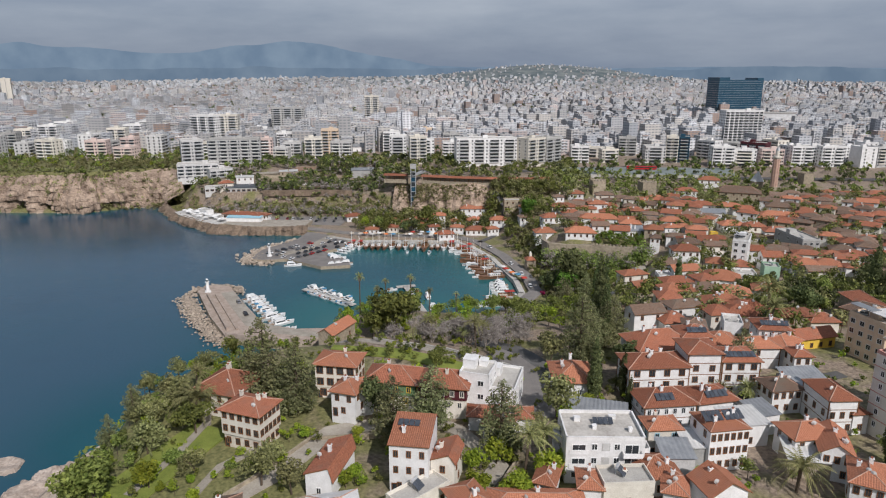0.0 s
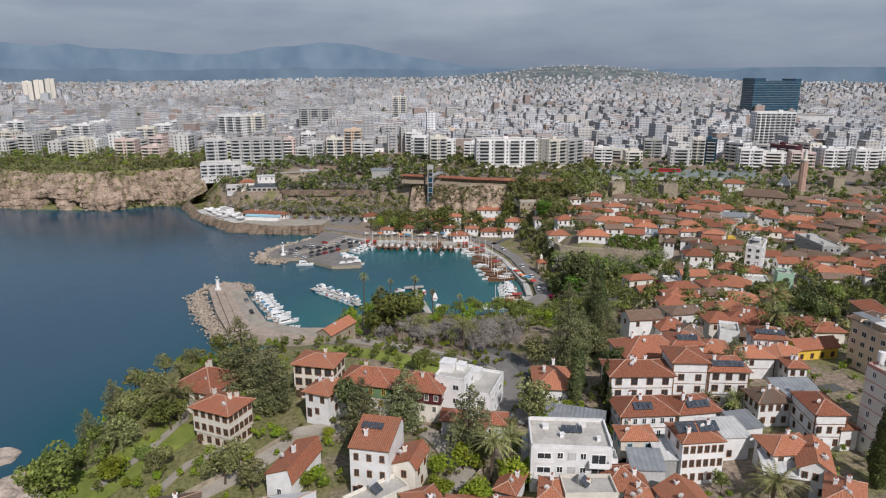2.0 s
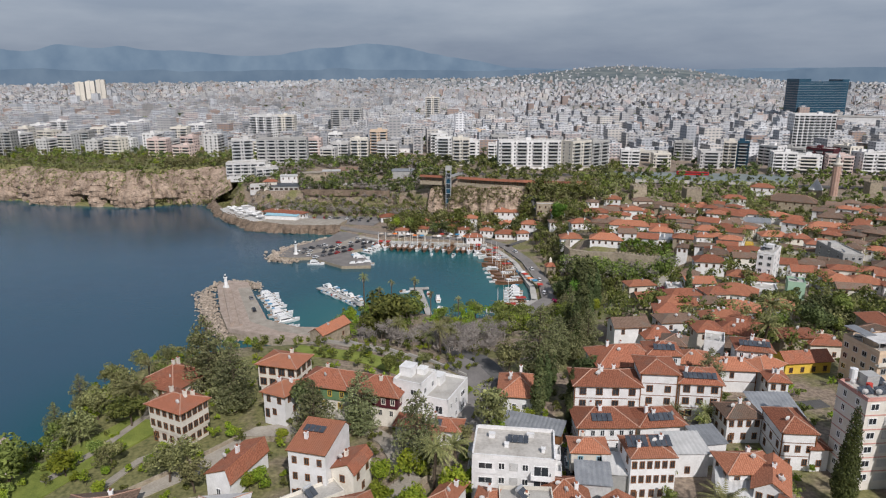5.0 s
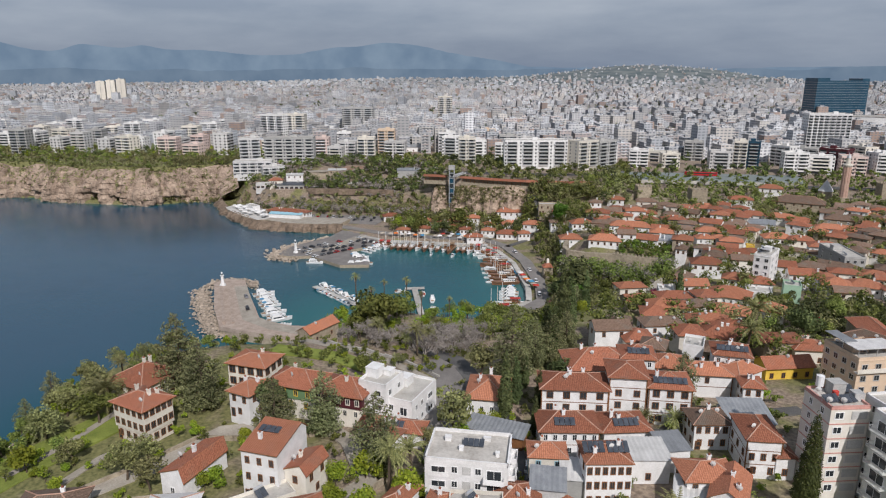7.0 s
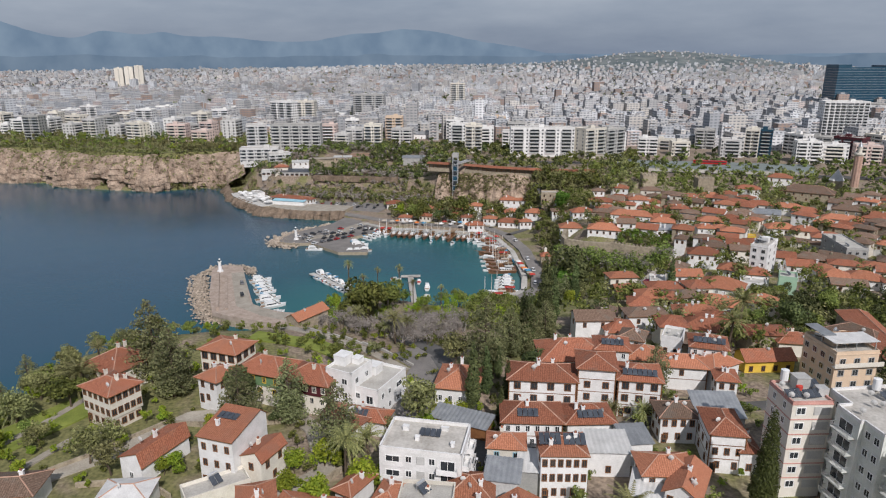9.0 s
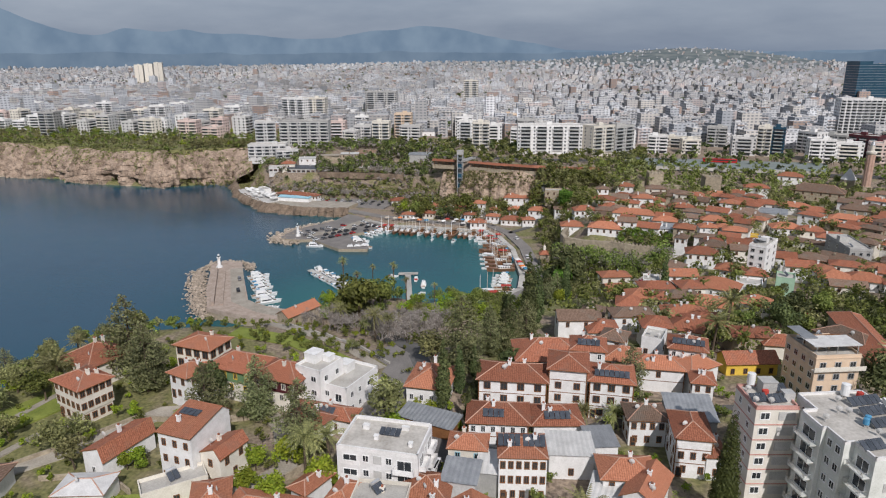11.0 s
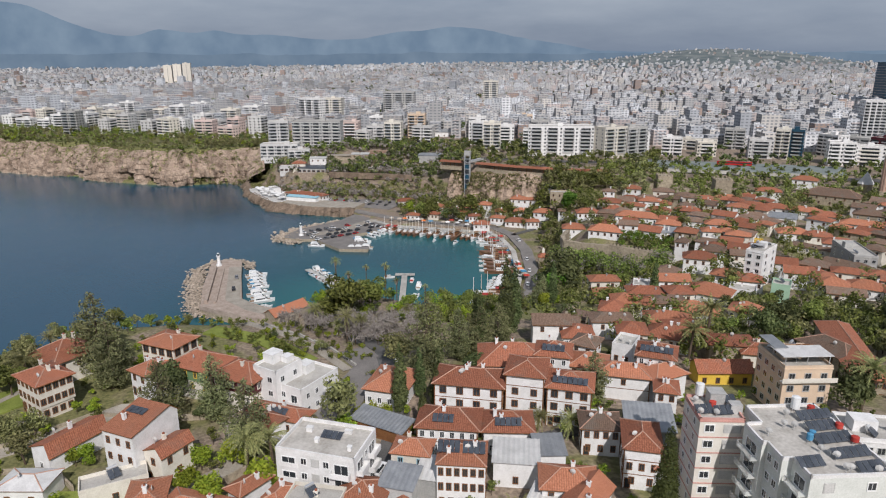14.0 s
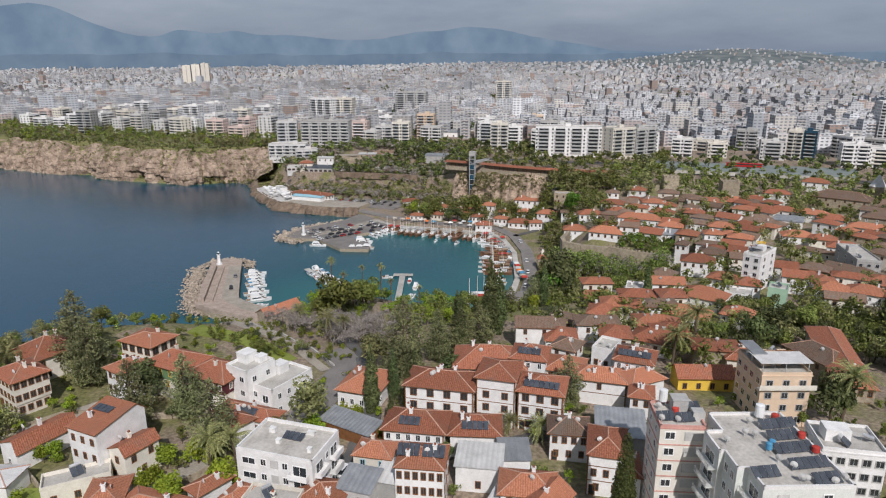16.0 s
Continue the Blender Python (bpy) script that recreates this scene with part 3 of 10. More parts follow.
# ---- builders ----
class Shape:
    """Collects vertices and faces, with a material number and UVs in metres for each face."""

    def __init__(self):
        self.v, self.f, self.m, self.uv = [], [], [], []

    def face(self, pts, mat=0, uv=None):
        i = len(self.v)
        self.v.extend(tuple(p) for p in pts)
        self.f.append(tuple(range(i, i + len(pts))))
        self.m.append(mat)
        if uv is None:
            a = Vector(pts[0])
            e = (Vector(pts[1]) - a).normalized()
            n = e.cross(Vector(pts[-1]) - a).normalized()
            g = n.cross(e)
            uv = [((Vector(p) - a).dot(e), (Vector(p) - a).dot(g)) for p in pts]
        self.uv.append(uv)

    def solid(self, verts, faces, mat=0):
        i = len(self.v)
        self.v.extend(tuple(p) for p in verts)
        for f in faces:
            self.f.append(tuple(i + k for k in f))
            self.m.append(mat)
            p = [Vector(verts[k]) for k in f]
            e = (p[1] - p[0])
            e = e.normalized() if e.length > 1e-9 else Vector((1, 0, 0))
            n = e.cross(p[-1] - p[0])
            g = n.normalized().cross(e) if n.length > 1e-9 else Vector((0, 0, 1))
            self.uv.append([((q - p[0]).dot(e), (q - p[0]).dot(g)) for q in p])

    def box(self, x, y, z, sx, sy, sz, mat=0, turn=0.0):
        """Centre x, y; bottom z."""
        c, s = math.cos(turn), math.sin(turn)
        v = []
        for dz in (0, sz):
            for dx, dy in ((-1, -1), (1, -1), (1, 1), (-1, 1)):
                px, py = dx * sx / 2, dy * sy / 2
                v.append((x + px * c - py * s, y + px * s + py * c, z + dz))
        self.solid(v, [(0, 1, 5, 4), (1, 2, 6, 5), (2, 3, 7, 6), (3, 0, 4, 7), (4, 5, 6, 7), (3, 2, 1, 0)], mat)

    def prism(self, poly, z0, z1, mat=0, top=None):
        n = len(poly)
        v = [(p[0], p[1], z0) for p in poly] + [(p[0], p[1], z1) for p in poly]
        self.solid(v, [(i, (i + 1) % n, n + (i + 1) % n, n + i) for i in range(n)], mat)
        self.face([(p[0], p[1], z1) for p in poly], mat if top is None else top)

    def tube(self, a, b, r0, r1, sides=6, mat=0, cap=True):
        a, b = Vector(a), Vector(b)
        w = (b - a).normalized()
        u = w.orthogonal().normalized()
        t = w.cross(u)
        v = [a + (u * math.cos(k * 2 * math.pi / sides) + t * math.sin(k * 2 * math.pi / sides)) * r0 for k in range(sides)]
        v += [b + (u * math.cos(k * 2 * math.pi / sides) + t * math.sin(k * 2 * math.pi / sides)) * r1 for k in range(sides)]
        fs = [(k, (k + 1) % sides, sides + (k + 1) % sides, sides + k) for k in range(sides)]
        if cap:
            fs += [tuple(range(sides, 2 * sides)), tuple(range(sides - 1, -1, -1))]
        self.solid(v, fs, mat)

    def mesh(self, name, mats):
        me = bpy.data.meshes.new(name)
        seen, vs, to = {}, [], []
        for p in self.v:
            key = (round(p[0], 3), round(p[1], 3), round(p[2], 3))
            if key not in seen:
                seen[key] = len(vs)
                vs.append(p)
            to.append(seen[key])
        me.from_pydata(vs, [], [tuple(to[i] for i in f) for f in self.f])
        for m in mats:
            me.materials.append(m)
        if len(mats) > 1:
            me.polygons.foreach_set("material_index", self.m)
        lay = me.uv_layers.new(name="UVMap")
        lay.data.foreach_set("uv", [c for f in self.uv for p in f for c in p])
        me.update()
        return me


def part(name, shape, mats, parent, label="", at=None):
    """One mesh object under a thing or a part; shape: a Shape or a mesh to share."""
    if not isinstance(mats, (list, tuple)):
        mats = [mats]
    me = shape.mesh(name, mats) if isinstance(shape, Shape) else shape
    ob = new(name, me)
    ob.parent = parent
    if at is not None:
        ob.matrix_basis = at
    return tagged(ob, label) if label else ob


def thing(name, x, y, z, turn=0.0, label="", category="", group="", kind=""):
    """An Empty at a thing's base; turn in degrees."""
    ob = new(name)
    ob.empty_display_size = 0.5
    ob.matrix_basis = pose(x, y, z, 0, 0, turn)
    return tagged(ob, label, category, group, kind)


def single(name, shape, mats, m, label="", category="", group="", kind=""):
    ob = part(name, shape, mats, None, "", m)
    return tagged(ob, label, category, group, kind)


TAKEN = []      # footprints: x, y, radius


def free(x, y, r):
    return all((x - a) ** 2 + (y - b) ** 2 > (r + c) ** 2 for a, b, c in TAKEN)

# ---- land and sea ----
def axis(*runs):
    """Grid lines: runs of (from, to, step)."""
    out = []
    for a, b, s in runs:
        out.extend(np.arange(a, b - 1e-6, s))
    return np.array(out)


def build_land():
    xs = axis((-5000, -1500, 250), (-1500, -610, 60), (-610, 390, 4), (390, 700, 14), (700, 2000, 65), (2000, 5400, 200))
    ys = axis((-400, 40, 40), (40, 620, 4), (620, 700, 14), (700, 1600, 50), (1600, 5300, 110))
    gx, gy = np.meshgrid(xs, ys)
    z = ground(gx, gy)
    rough = np.array([noise.fractal((float(a) * 0.045, float(b) * 0.045, 3.1), 1.0, 2.0, 4) for a, b in zip(gx.ravel(), gy.ravel())]).reshape(gx.shape)
    z = z + rough * 0.5 * (z > 1)
    nx, ny = len(xs), len(ys)
    me = bpy.data.meshes.new("ground")
    verts = np.stack([gx.ravel(), gy.ravel(), z.ravel()], 1)
    i = (np.arange(ny - 1)[:, None] * nx + np.arange(nx - 1)[None, :]).ravel()
    faces = np.stack([i, i + 1, i + 1 + nx, i + nx], 1)
    me.from_pydata(verts.tolist(), [], faces.tolist())
    at = me.attributes.new("green", "FLOAT", "POINT")
    gz = gradient_green(gx, gy, z)
    at.data.foreach_set("value", gz.ravel())
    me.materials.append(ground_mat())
    me.polygons.foreach_set("use_smooth", np.ones(len(faces), bool))
    tagged(new("ground", me), "uneven ground of paving, soil and grass", "ground", kind="structure")


def gradient_green(x, y, z):
    """How green the ground is: gardens by the sea, the park on the cliffs, less in the lanes and the city."""
    g = np.full(x.shape, 0.36) + 0.1 * smooth(215, 190, y)
    g += 0.45 * np.exp(-((x + 62) / 31) ** 2 - ((y - 140) / 40) ** 2)
    g += 0.30 * np.exp(-((x + 12) / 38) ** 2 - ((y - 93) / 19) ** 2)
    g += 0.35 * smooth(-178, -273, x) * smooth(522, 558, y) * smooth(855, 736, y)
    g += 0.05 * smooth(487, 522, y) * smooth(690, 640, y) * smooth(71, 36, x)
    g += 0.22 * np.exp(-((x - 24) / 60) ** 2 - ((y - 243) / 36) ** 2)
    g += 0.15 * smooth(-36, 48, x) * smooth(202, 273, y) * smooth(546, 499, y)
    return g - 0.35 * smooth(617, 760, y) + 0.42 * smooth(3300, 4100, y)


def build_sea():
    xs = axis((-5000, -700, 215), (-700, 120, 8), (120, 360, 60))
    ys = axis((-400, 60, 46), (60, 620, 8), (620, 720, 30))
    gx, gy = np.meshgrid(xs, ys)
    d = np.maximum(signed(SEA, gx, gy), 0)
    basin = smooth(-154, -71, gx) * smooth(243, 285, gy)
    # the minus term paints the cliff's dark reflection on the cove water
    sh = 0.13 - 0.19 * np.exp(-((gx + 200) / 95) ** 2 - ((gy - 490) / 70) ** 2) + 0.3 * basin * smooth(60, 10, d) + 0.2 * basin
    sh += 0.55 * np.exp(-d / 5.0) * (1 - 0.5 * basin)
    sh += 0.45 * np.exp(-((gx + 78) / 24) ** 2 - ((gy - 243) / 19) ** 2)
    sh += 0.20 * np.exp(-((gx + 113) / 26) ** 2 - ((gy - 190) / 36) ** 2)
    nx, ny = len(xs), len(ys)
    me = bpy.data.meshes.new("sea")
    i = (np.arange(ny - 1)[:, None] * nx + np.arange(nx - 1)[None, :]).ravel()
    me.from_pydata(np.stack([gx.ravel(), gy.ravel(), 0 * gx.ravel()], 1).tolist(), [], np.stack([i, i + 1, i + 1 + nx, i + nx], 1).tolist())
    at = me.attributes.new("depth_and_reflection", "FLOAT", "POINT")
    at.data.foreach_set("value", sh.ravel())
    me.materials.append(water_mat())
    tagged(new("sea", me), "calm dark blue sea, turquoise in the harbour", "water", kind="structure")


def ridge(name, dist, rise, seed, mat):
    """A far mountain range on an arc round the town; rise: its angle over the horizon, in degrees, by azimuth."""
    s = Shape()
    prev = None
    for k in range(0, 481):
        a = -62 + k * 0.25
        h = 113 + dist * math.tan(radians(rise(a))) + dist * 0.0022 * noise.fractal((k * 0.09, seed, 0.3), 1.0, 2.0, 6)
        p = (dist * math.sin(radians(a)), dist * math.cos(radians(a)))
        if prev:
            s.face([(*prev[0], -20), (*p, -20), (*p, h), (*prev[0], prev[1])])
        prev = (p, h)
    return single(name, s, mat, Matrix(), "hazy blue mountain range on the horizon", "mountains", kind="structure")


build_land()
build_sea()
bump = lambda a, c, w, h: h * math.exp(-((a - c) / w) ** 2)
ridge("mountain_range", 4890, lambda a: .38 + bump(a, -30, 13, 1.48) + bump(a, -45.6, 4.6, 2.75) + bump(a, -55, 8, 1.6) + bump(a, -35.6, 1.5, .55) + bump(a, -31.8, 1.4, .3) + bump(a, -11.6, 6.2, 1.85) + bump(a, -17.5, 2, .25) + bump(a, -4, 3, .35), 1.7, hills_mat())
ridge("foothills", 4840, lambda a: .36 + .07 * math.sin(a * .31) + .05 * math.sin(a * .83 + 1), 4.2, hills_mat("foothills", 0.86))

# ---- kinds of things: houses ----
WINDOWS = {}
ROOFS = []


def window_mesh(w, h, frame_mat, cross=True, shutters=None):
    """A framed window or door on a wall: origin at its middle, looking along -y."""
    key = (round(w, 2), round(h, 2), frame_mat.name, cross, shutters.name if shutters else "")
    if key not in WINDOWS:
        s = Shape()
        s.box(0, -0.02, -h / 2, w, 0.05, h, 1)
        t, y0, y1 = 0.1, -0.09, 0.02
        o = [(-w / 2 - .06, -h / 2 - .12), (w / 2 + .06, -h / 2 - .12), (w / 2 + .06, h / 2 + .05), (-w / 2 - .06, h / 2 + .05)]
        n = [(-w / 2 + t, -h / 2 + t), (w / 2 - t, -h / 2 + t), (w / 2 - t, h / 2 - t), (-w / 2 + t, h / 2 - t)]
        v = [(x, y0, z) for x, z in o] + [(x, y0, z) for x, z in n] + [(x, y1, z) for x, z in o] + [(x, y1, z) for x, z in n]
        s.solid(v, [f for i in range(4) for j in [(i + 1) % 4] for f in ((i, j, 4 + j, 4 + i), (8 + i, 8 + j, j, i), (4 + i, 4 + j, 12 + j, 12 + i))], 0)
        if cross:
            s.box(0, -0.05, -h / 2 + t, 0.07, 0.07, h - 2 * t, 0)
        mats = [frame_mat, GLASS]
        if shutters:
            for sx in (-1, 1):
                s.box(sx * (w / 2 + 0.26), -0.06, -h / 2, 0.46, 0.06, h, 2)
            mats.append(shutters)
        WINDOWS[key] = s.mesh("window", mats)
    return WINDOWS[key]


def hip_roof(w, d, rise, over, s=None, z=0.0, mat=0, under=1):
    """Hipped tile roof over a plan w by d, with a boxed eave; ridge along the longer side."""
    s = s or Shape()
    a, b = w / 2 + over, d / 2 + over
    t = 0.16
    if w >= d:
        r = (w - d) / 2
        p, q = (-r, 0, z + rise), (r, 0, z + rise)
        e = [(-a, -b, z), (a, -b, z), (a, b, z), (-a, b, z)]
        s.face([e[0], e[1], q, p], mat)
        s.face([e[2], e[3], p, q], mat)
        s.face([e[1], e[2], q], mat)
        s.face([e[3], e[0], p], mat)
    else:
        r = (d - w) / 2
        p, q = (0, -r, z + rise), (0, r, z + rise)
        e = [(-a, -b, z), (a, -b, z), (a, b, z), (-a, b, z)]
        s.face([e[1], e[2], q, p], mat)
        s.face([e[3], e[0], p, q], mat)
        s.face([e[0], e[1], p], mat)
        s.face([e[2], e[3], q], mat)
    for i in range(4):
        j = (i + 1) % 4
        lo = lambda v: (v[0], v[1], v[2] - t)
        s.face([lo(e[i]), lo(e[j]), e[j], e[i]], under)
    s.face([(v[0], v[1], z - t) for v in reversed(e)], under)
    s.lines = [(u, v) for u, v in ((p, q), (e[0], p), (e[3], p if w >= d else q), (e[1], q if w >= d else p), (e[2], q)) if (Vector(u) - Vector(v)).length > 0.3]
    return s


def gable_roof(w, d, rise, over, along="x", shift=0.0):
    """Pitched tile roof; along: the ridge's axis; shift moves the ridge off the middle (-1 to 1)."""
    s = Shape()
    swap = along == "y"
    W, D = (d, w) if swap else (w, d)
    a, b, t = W / 2 + over * 0.6, D / 2 + over, 0.18
    ry = shift * D / 2
    k0, k1 = rise / (D / 2 + ry), rise / (D / 2 - ry)
    z0, z1 = -over * k0, -over * k1
    T = (lambda p: (p[1], -p[0], p[2])) if swap else (lambda p: p)
    for dz, m, rev in ((0, 0, False), (-t, 1, True)):
        f1 = [(-a, -b, z0 + dz), (a, -b, z0 + dz), (a, ry, rise + dz), (-a, ry, rise + dz)]
        f2 = [(a, b, z1 + dz), (-a, b, z1 + dz), (-a, ry, rise + dz), (a, ry, rise + dz)]
        for f in (f1, f2):
            f = [T(p) for p in f]
            s.face(f[::-1] if rev else f, m)
    for sx in (-a, a):
        for ye, ze in ((-b, z0), (b, z1)):
            s.face([T(p) for p in ((sx, ye, ze - t), (sx, ry, rise - t), (sx, ry, rise), (sx, ye, ze))], 1)
    for ye, ze in ((-b, z0), (b, z1)):
        s.face([T(p) for p in ((-a, ye, ze - t), (a, ye, ze - t), (a, ye, ze), (-a, ye, ze))], 1)
    return s


def windows_on(ho, w, d, levels, sides, win, z0=1.0, story=3.1):
    """Windows under a house: sides gives how many stand along front, right, back and left."""
    for n, (ang, L, off) in zip(sides, ((0, w, d / 2), (90, d, w / 2), (180, w, d / 2), (270, d, w / 2))):
        for lv in levels:
            for k in range(n):
                u = (k + 0.5) / n * L - L / 2
                part("window", win, None, ho, at=pose(0, 0, 0, 0, 0, ang) @ pose(u, -off, lv * story + z0 + 0.75))


def house(x, y, w, d, turn, storeys, roof="hip", wall=WHITE, tile=TILE, rise=None, over=0.7, sides=(3, 3, 2, 3), label="", frame_mat=WOOD,
          chimneys=1, base=None, upper=None, trim=False, win=(1.0, 1.5), shutters=None, shift=0.0, name="house", category="house", z=None, group="houses of the old town", ridges=True, levels=None, story=3.1):
    """A town house; x, y: its middle, w: along its front, turn: degrees. The walls go down into the slope."""
    g = float(ground(x, y)) if z is None else z
    h = storeys * story + 0.2
    ho = thing(name, x, y, g, turn, label or "whitewashed old town house with red clay tile roof", category, group)
    TAKEN.append((x, y, 0.5 * max(w, d) * 0.95))
    r_ = rise or 0.30 * min(w, d)
    ROOFS.append((x, y, w, d, turn, g + h, r_, roof))
    s = Shape()
    if upper:
        s.box(0, 0, -4, w - 0.6, d - 0.6, 4 + 3.2, 0)
        part("ground_floor_wall", s, base or wall, ho)
        s = Shape()
        s.box(0, 0, 3.2, w, d, h - 3.2, 0)
        part("upper_wall", s, upper, ho)
    else:
        s.box(0, 0, -4, w, d, 4 + h, 0)
        if roof in ("gable_x", "gable_y", "shed"):
            r = rise or 0.32 * min(w, d)
            if roof == "gable_y":
                rx = shift * w / 2
                for sy, o in ((-d / 2, 1), (d / 2, -1)):
                    f = [(-w / 2 * o, sy, h), (w / 2 * o, sy, h), (rx, sy, h + r)]
                    s.face(f)
            else:
                ry = shift * d / 2
                for sx, o in ((w / 2, 1), (-w / 2, -1)):
                    s.face([(sx, -d / 2 * o, h), (sx, d / 2 * o, h), (sx, ry, h + r)])
        part("wall", s, wall, ho)
        if base:
            s = Shape()
            s.box(0, 0, -4, w + 0.12, d + 0.12, 4 + 1.0, 0)
            part("plinth", s, base, ho)
    if trim:
        for lv in range(1, int(storeys) + 1):
            s = Shape()
            s.box(0, 0, lv * 3.1 - 0.1, w + 0.08, d + 0.08, 0.16, 0)
            part("string_course", s, WOOD, ho)
        for sx in (-1, 1):
            for sy in (-1, 1):
                s = Shape()
                s.box(sx * w / 2, sy * d / 2, -2, 0.22, 0.22, 2 + h, 0)
                part("corner_post", s, WOOD, ho)
    r = rise or 0.30 * min(w, d)
    if roof == "hip":
        rf = hip_roof(w, d, r, over)
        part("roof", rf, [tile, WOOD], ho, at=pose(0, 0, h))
        if ridges:
            s = Shape()
            for u, v in rf.lines:
                s.tube(u, v, 0.13, 0.13, 5, 0, False)
            part("ridge_cap", s, RIDGE, ho, at=pose(0, 0, h))
    elif roof == "gable_x":
        part("roof", gable_roof(w, d, rise or 0.32 * min(w, d), over, "x", shift), [tile, WOOD], ho, at=pose(0, 0, h + 0.2))
    elif roof == "gable_y":
        part("roof", gable_roof(w, d, rise or 0.32 * min(w, d), over, "y", shift), [tile, WOOD], ho, at=pose(0, 0, h + 0.2))
    elif roof == "flat":
        s = Shape()
        s.box(0, 0, h, w - 0.1, d - 0.1, 0.08, 0)
        part("roof", s, CONCRETE, ho)
        for sx, sy, lx, ly in ((0, -1, w, 0.2), (0, 1, w, 0.2), (-1, 0, 0.2, d), (1, 0, 0.2, d)):
            s = Shape()
            s.box(sx * (w / 2 - 0.1), sy * (d / 2 - 0.1), h, lx + 0.06 * abs(sy), ly - 0.35 * abs(sx), 0.8, 0)
            part("parapet", s, wall, ho)
    elif roof == "sheet":
        s = Shape()
        n = max(4, int(w / 0.45))
        zz = lambda k: 0.09 * (k % 2)
        X = [(k / n) * (w + .8) - w / 2 - .4 for k in range(n + 1)]
        up = h + r * .6
        lo_, hi_ = [(x, -d / 2 - .4, h + .1 + zz(k)) for k, x in enumerate(X)], [(x, d / 2 + .4, up + zz(k)) for k, x in enumerate(X)]
        for k in range(n):
            s.face([lo_[k], lo_[k + 1], hi_[k + 1], hi_[k]])
        s.face([(w / 2 + .4, d / 2 + .4, up - .05), (-w / 2 - .4, d / 2 + .4, up - .05), (-w / 2 - .4, -d / 2 - .4, h + .04), (w / 2 + .4, -d / 2 - .4, h + .04)])
        part("roof", s, tile, ho)
    rnd = random.Random(int(x * 31 + y * 17))
    for k in range(chimneys):
        cx, cy = rnd.uniform(-.3, .3) * w, rnd.uniform(-.25, .3) * d
        lie = max(0, 1 - abs(cy) / (d / 2 + over)) if w >= d else max(0, 1 - abs(cx) / (w / 2 + over))
        top = h + (r * lie + 1.15 if roof != "flat" else 1.3)
        s = Shape()
        s.box(cx, cy, h - 0.2, 0.7, 0.6, top - h, 0)
        s.box(cx, cy, top - 0.2, 0.9, 0.8, 0.12, 0)
        stack = part("chimney", s, wall if wall not in (MAROON, GREENP) else CREAM, ho)
        if ridges:
            s = Shape()
            s.box(cx, cy, top - 0.08, 0.4, 0.35, 0.35, 0)
            part("chimney_pot", s, TILE, stack)
    if upper:
        windows_on(ho, w, d, range(1, int(storeys)), sides, window_mesh(*win, frame_mat, True, shutters))
        windows_on(ho, w - 0.6, d - 0.6, [0], [max(0, n - 1) for n in sides], window_mesh(*win, frame_mat, True, shutters))
    elif levels is not None:
        windows_on(ho, w, d, levels, sides, window_mesh(*win, frame_mat, True, shutters), z0=storeys * 3.1 - 2.3 - levels[0] * 3.1)
        return ho
    else:
        windows_on(ho, w, d, range(1 if storeys > 1 else 0, int(storeys)), sides, window_mesh(*win, frame_mat, True, shutters), story=story)
        if storeys > 1:
            windows_on(ho, w, d, [0], [max(0, n - 1) for n in sides], window_mesh(*win, frame_mat, True, shutters))
    if storeys >= 2 or upper:
        part("door", window_mesh(1.1, 2.1, WOOD, False), None, ho, at=pose(-w * 0.5 + 1.0, -d / 2 + (0.3 if upper else 0) - 0.03, 1.1))
    return ho


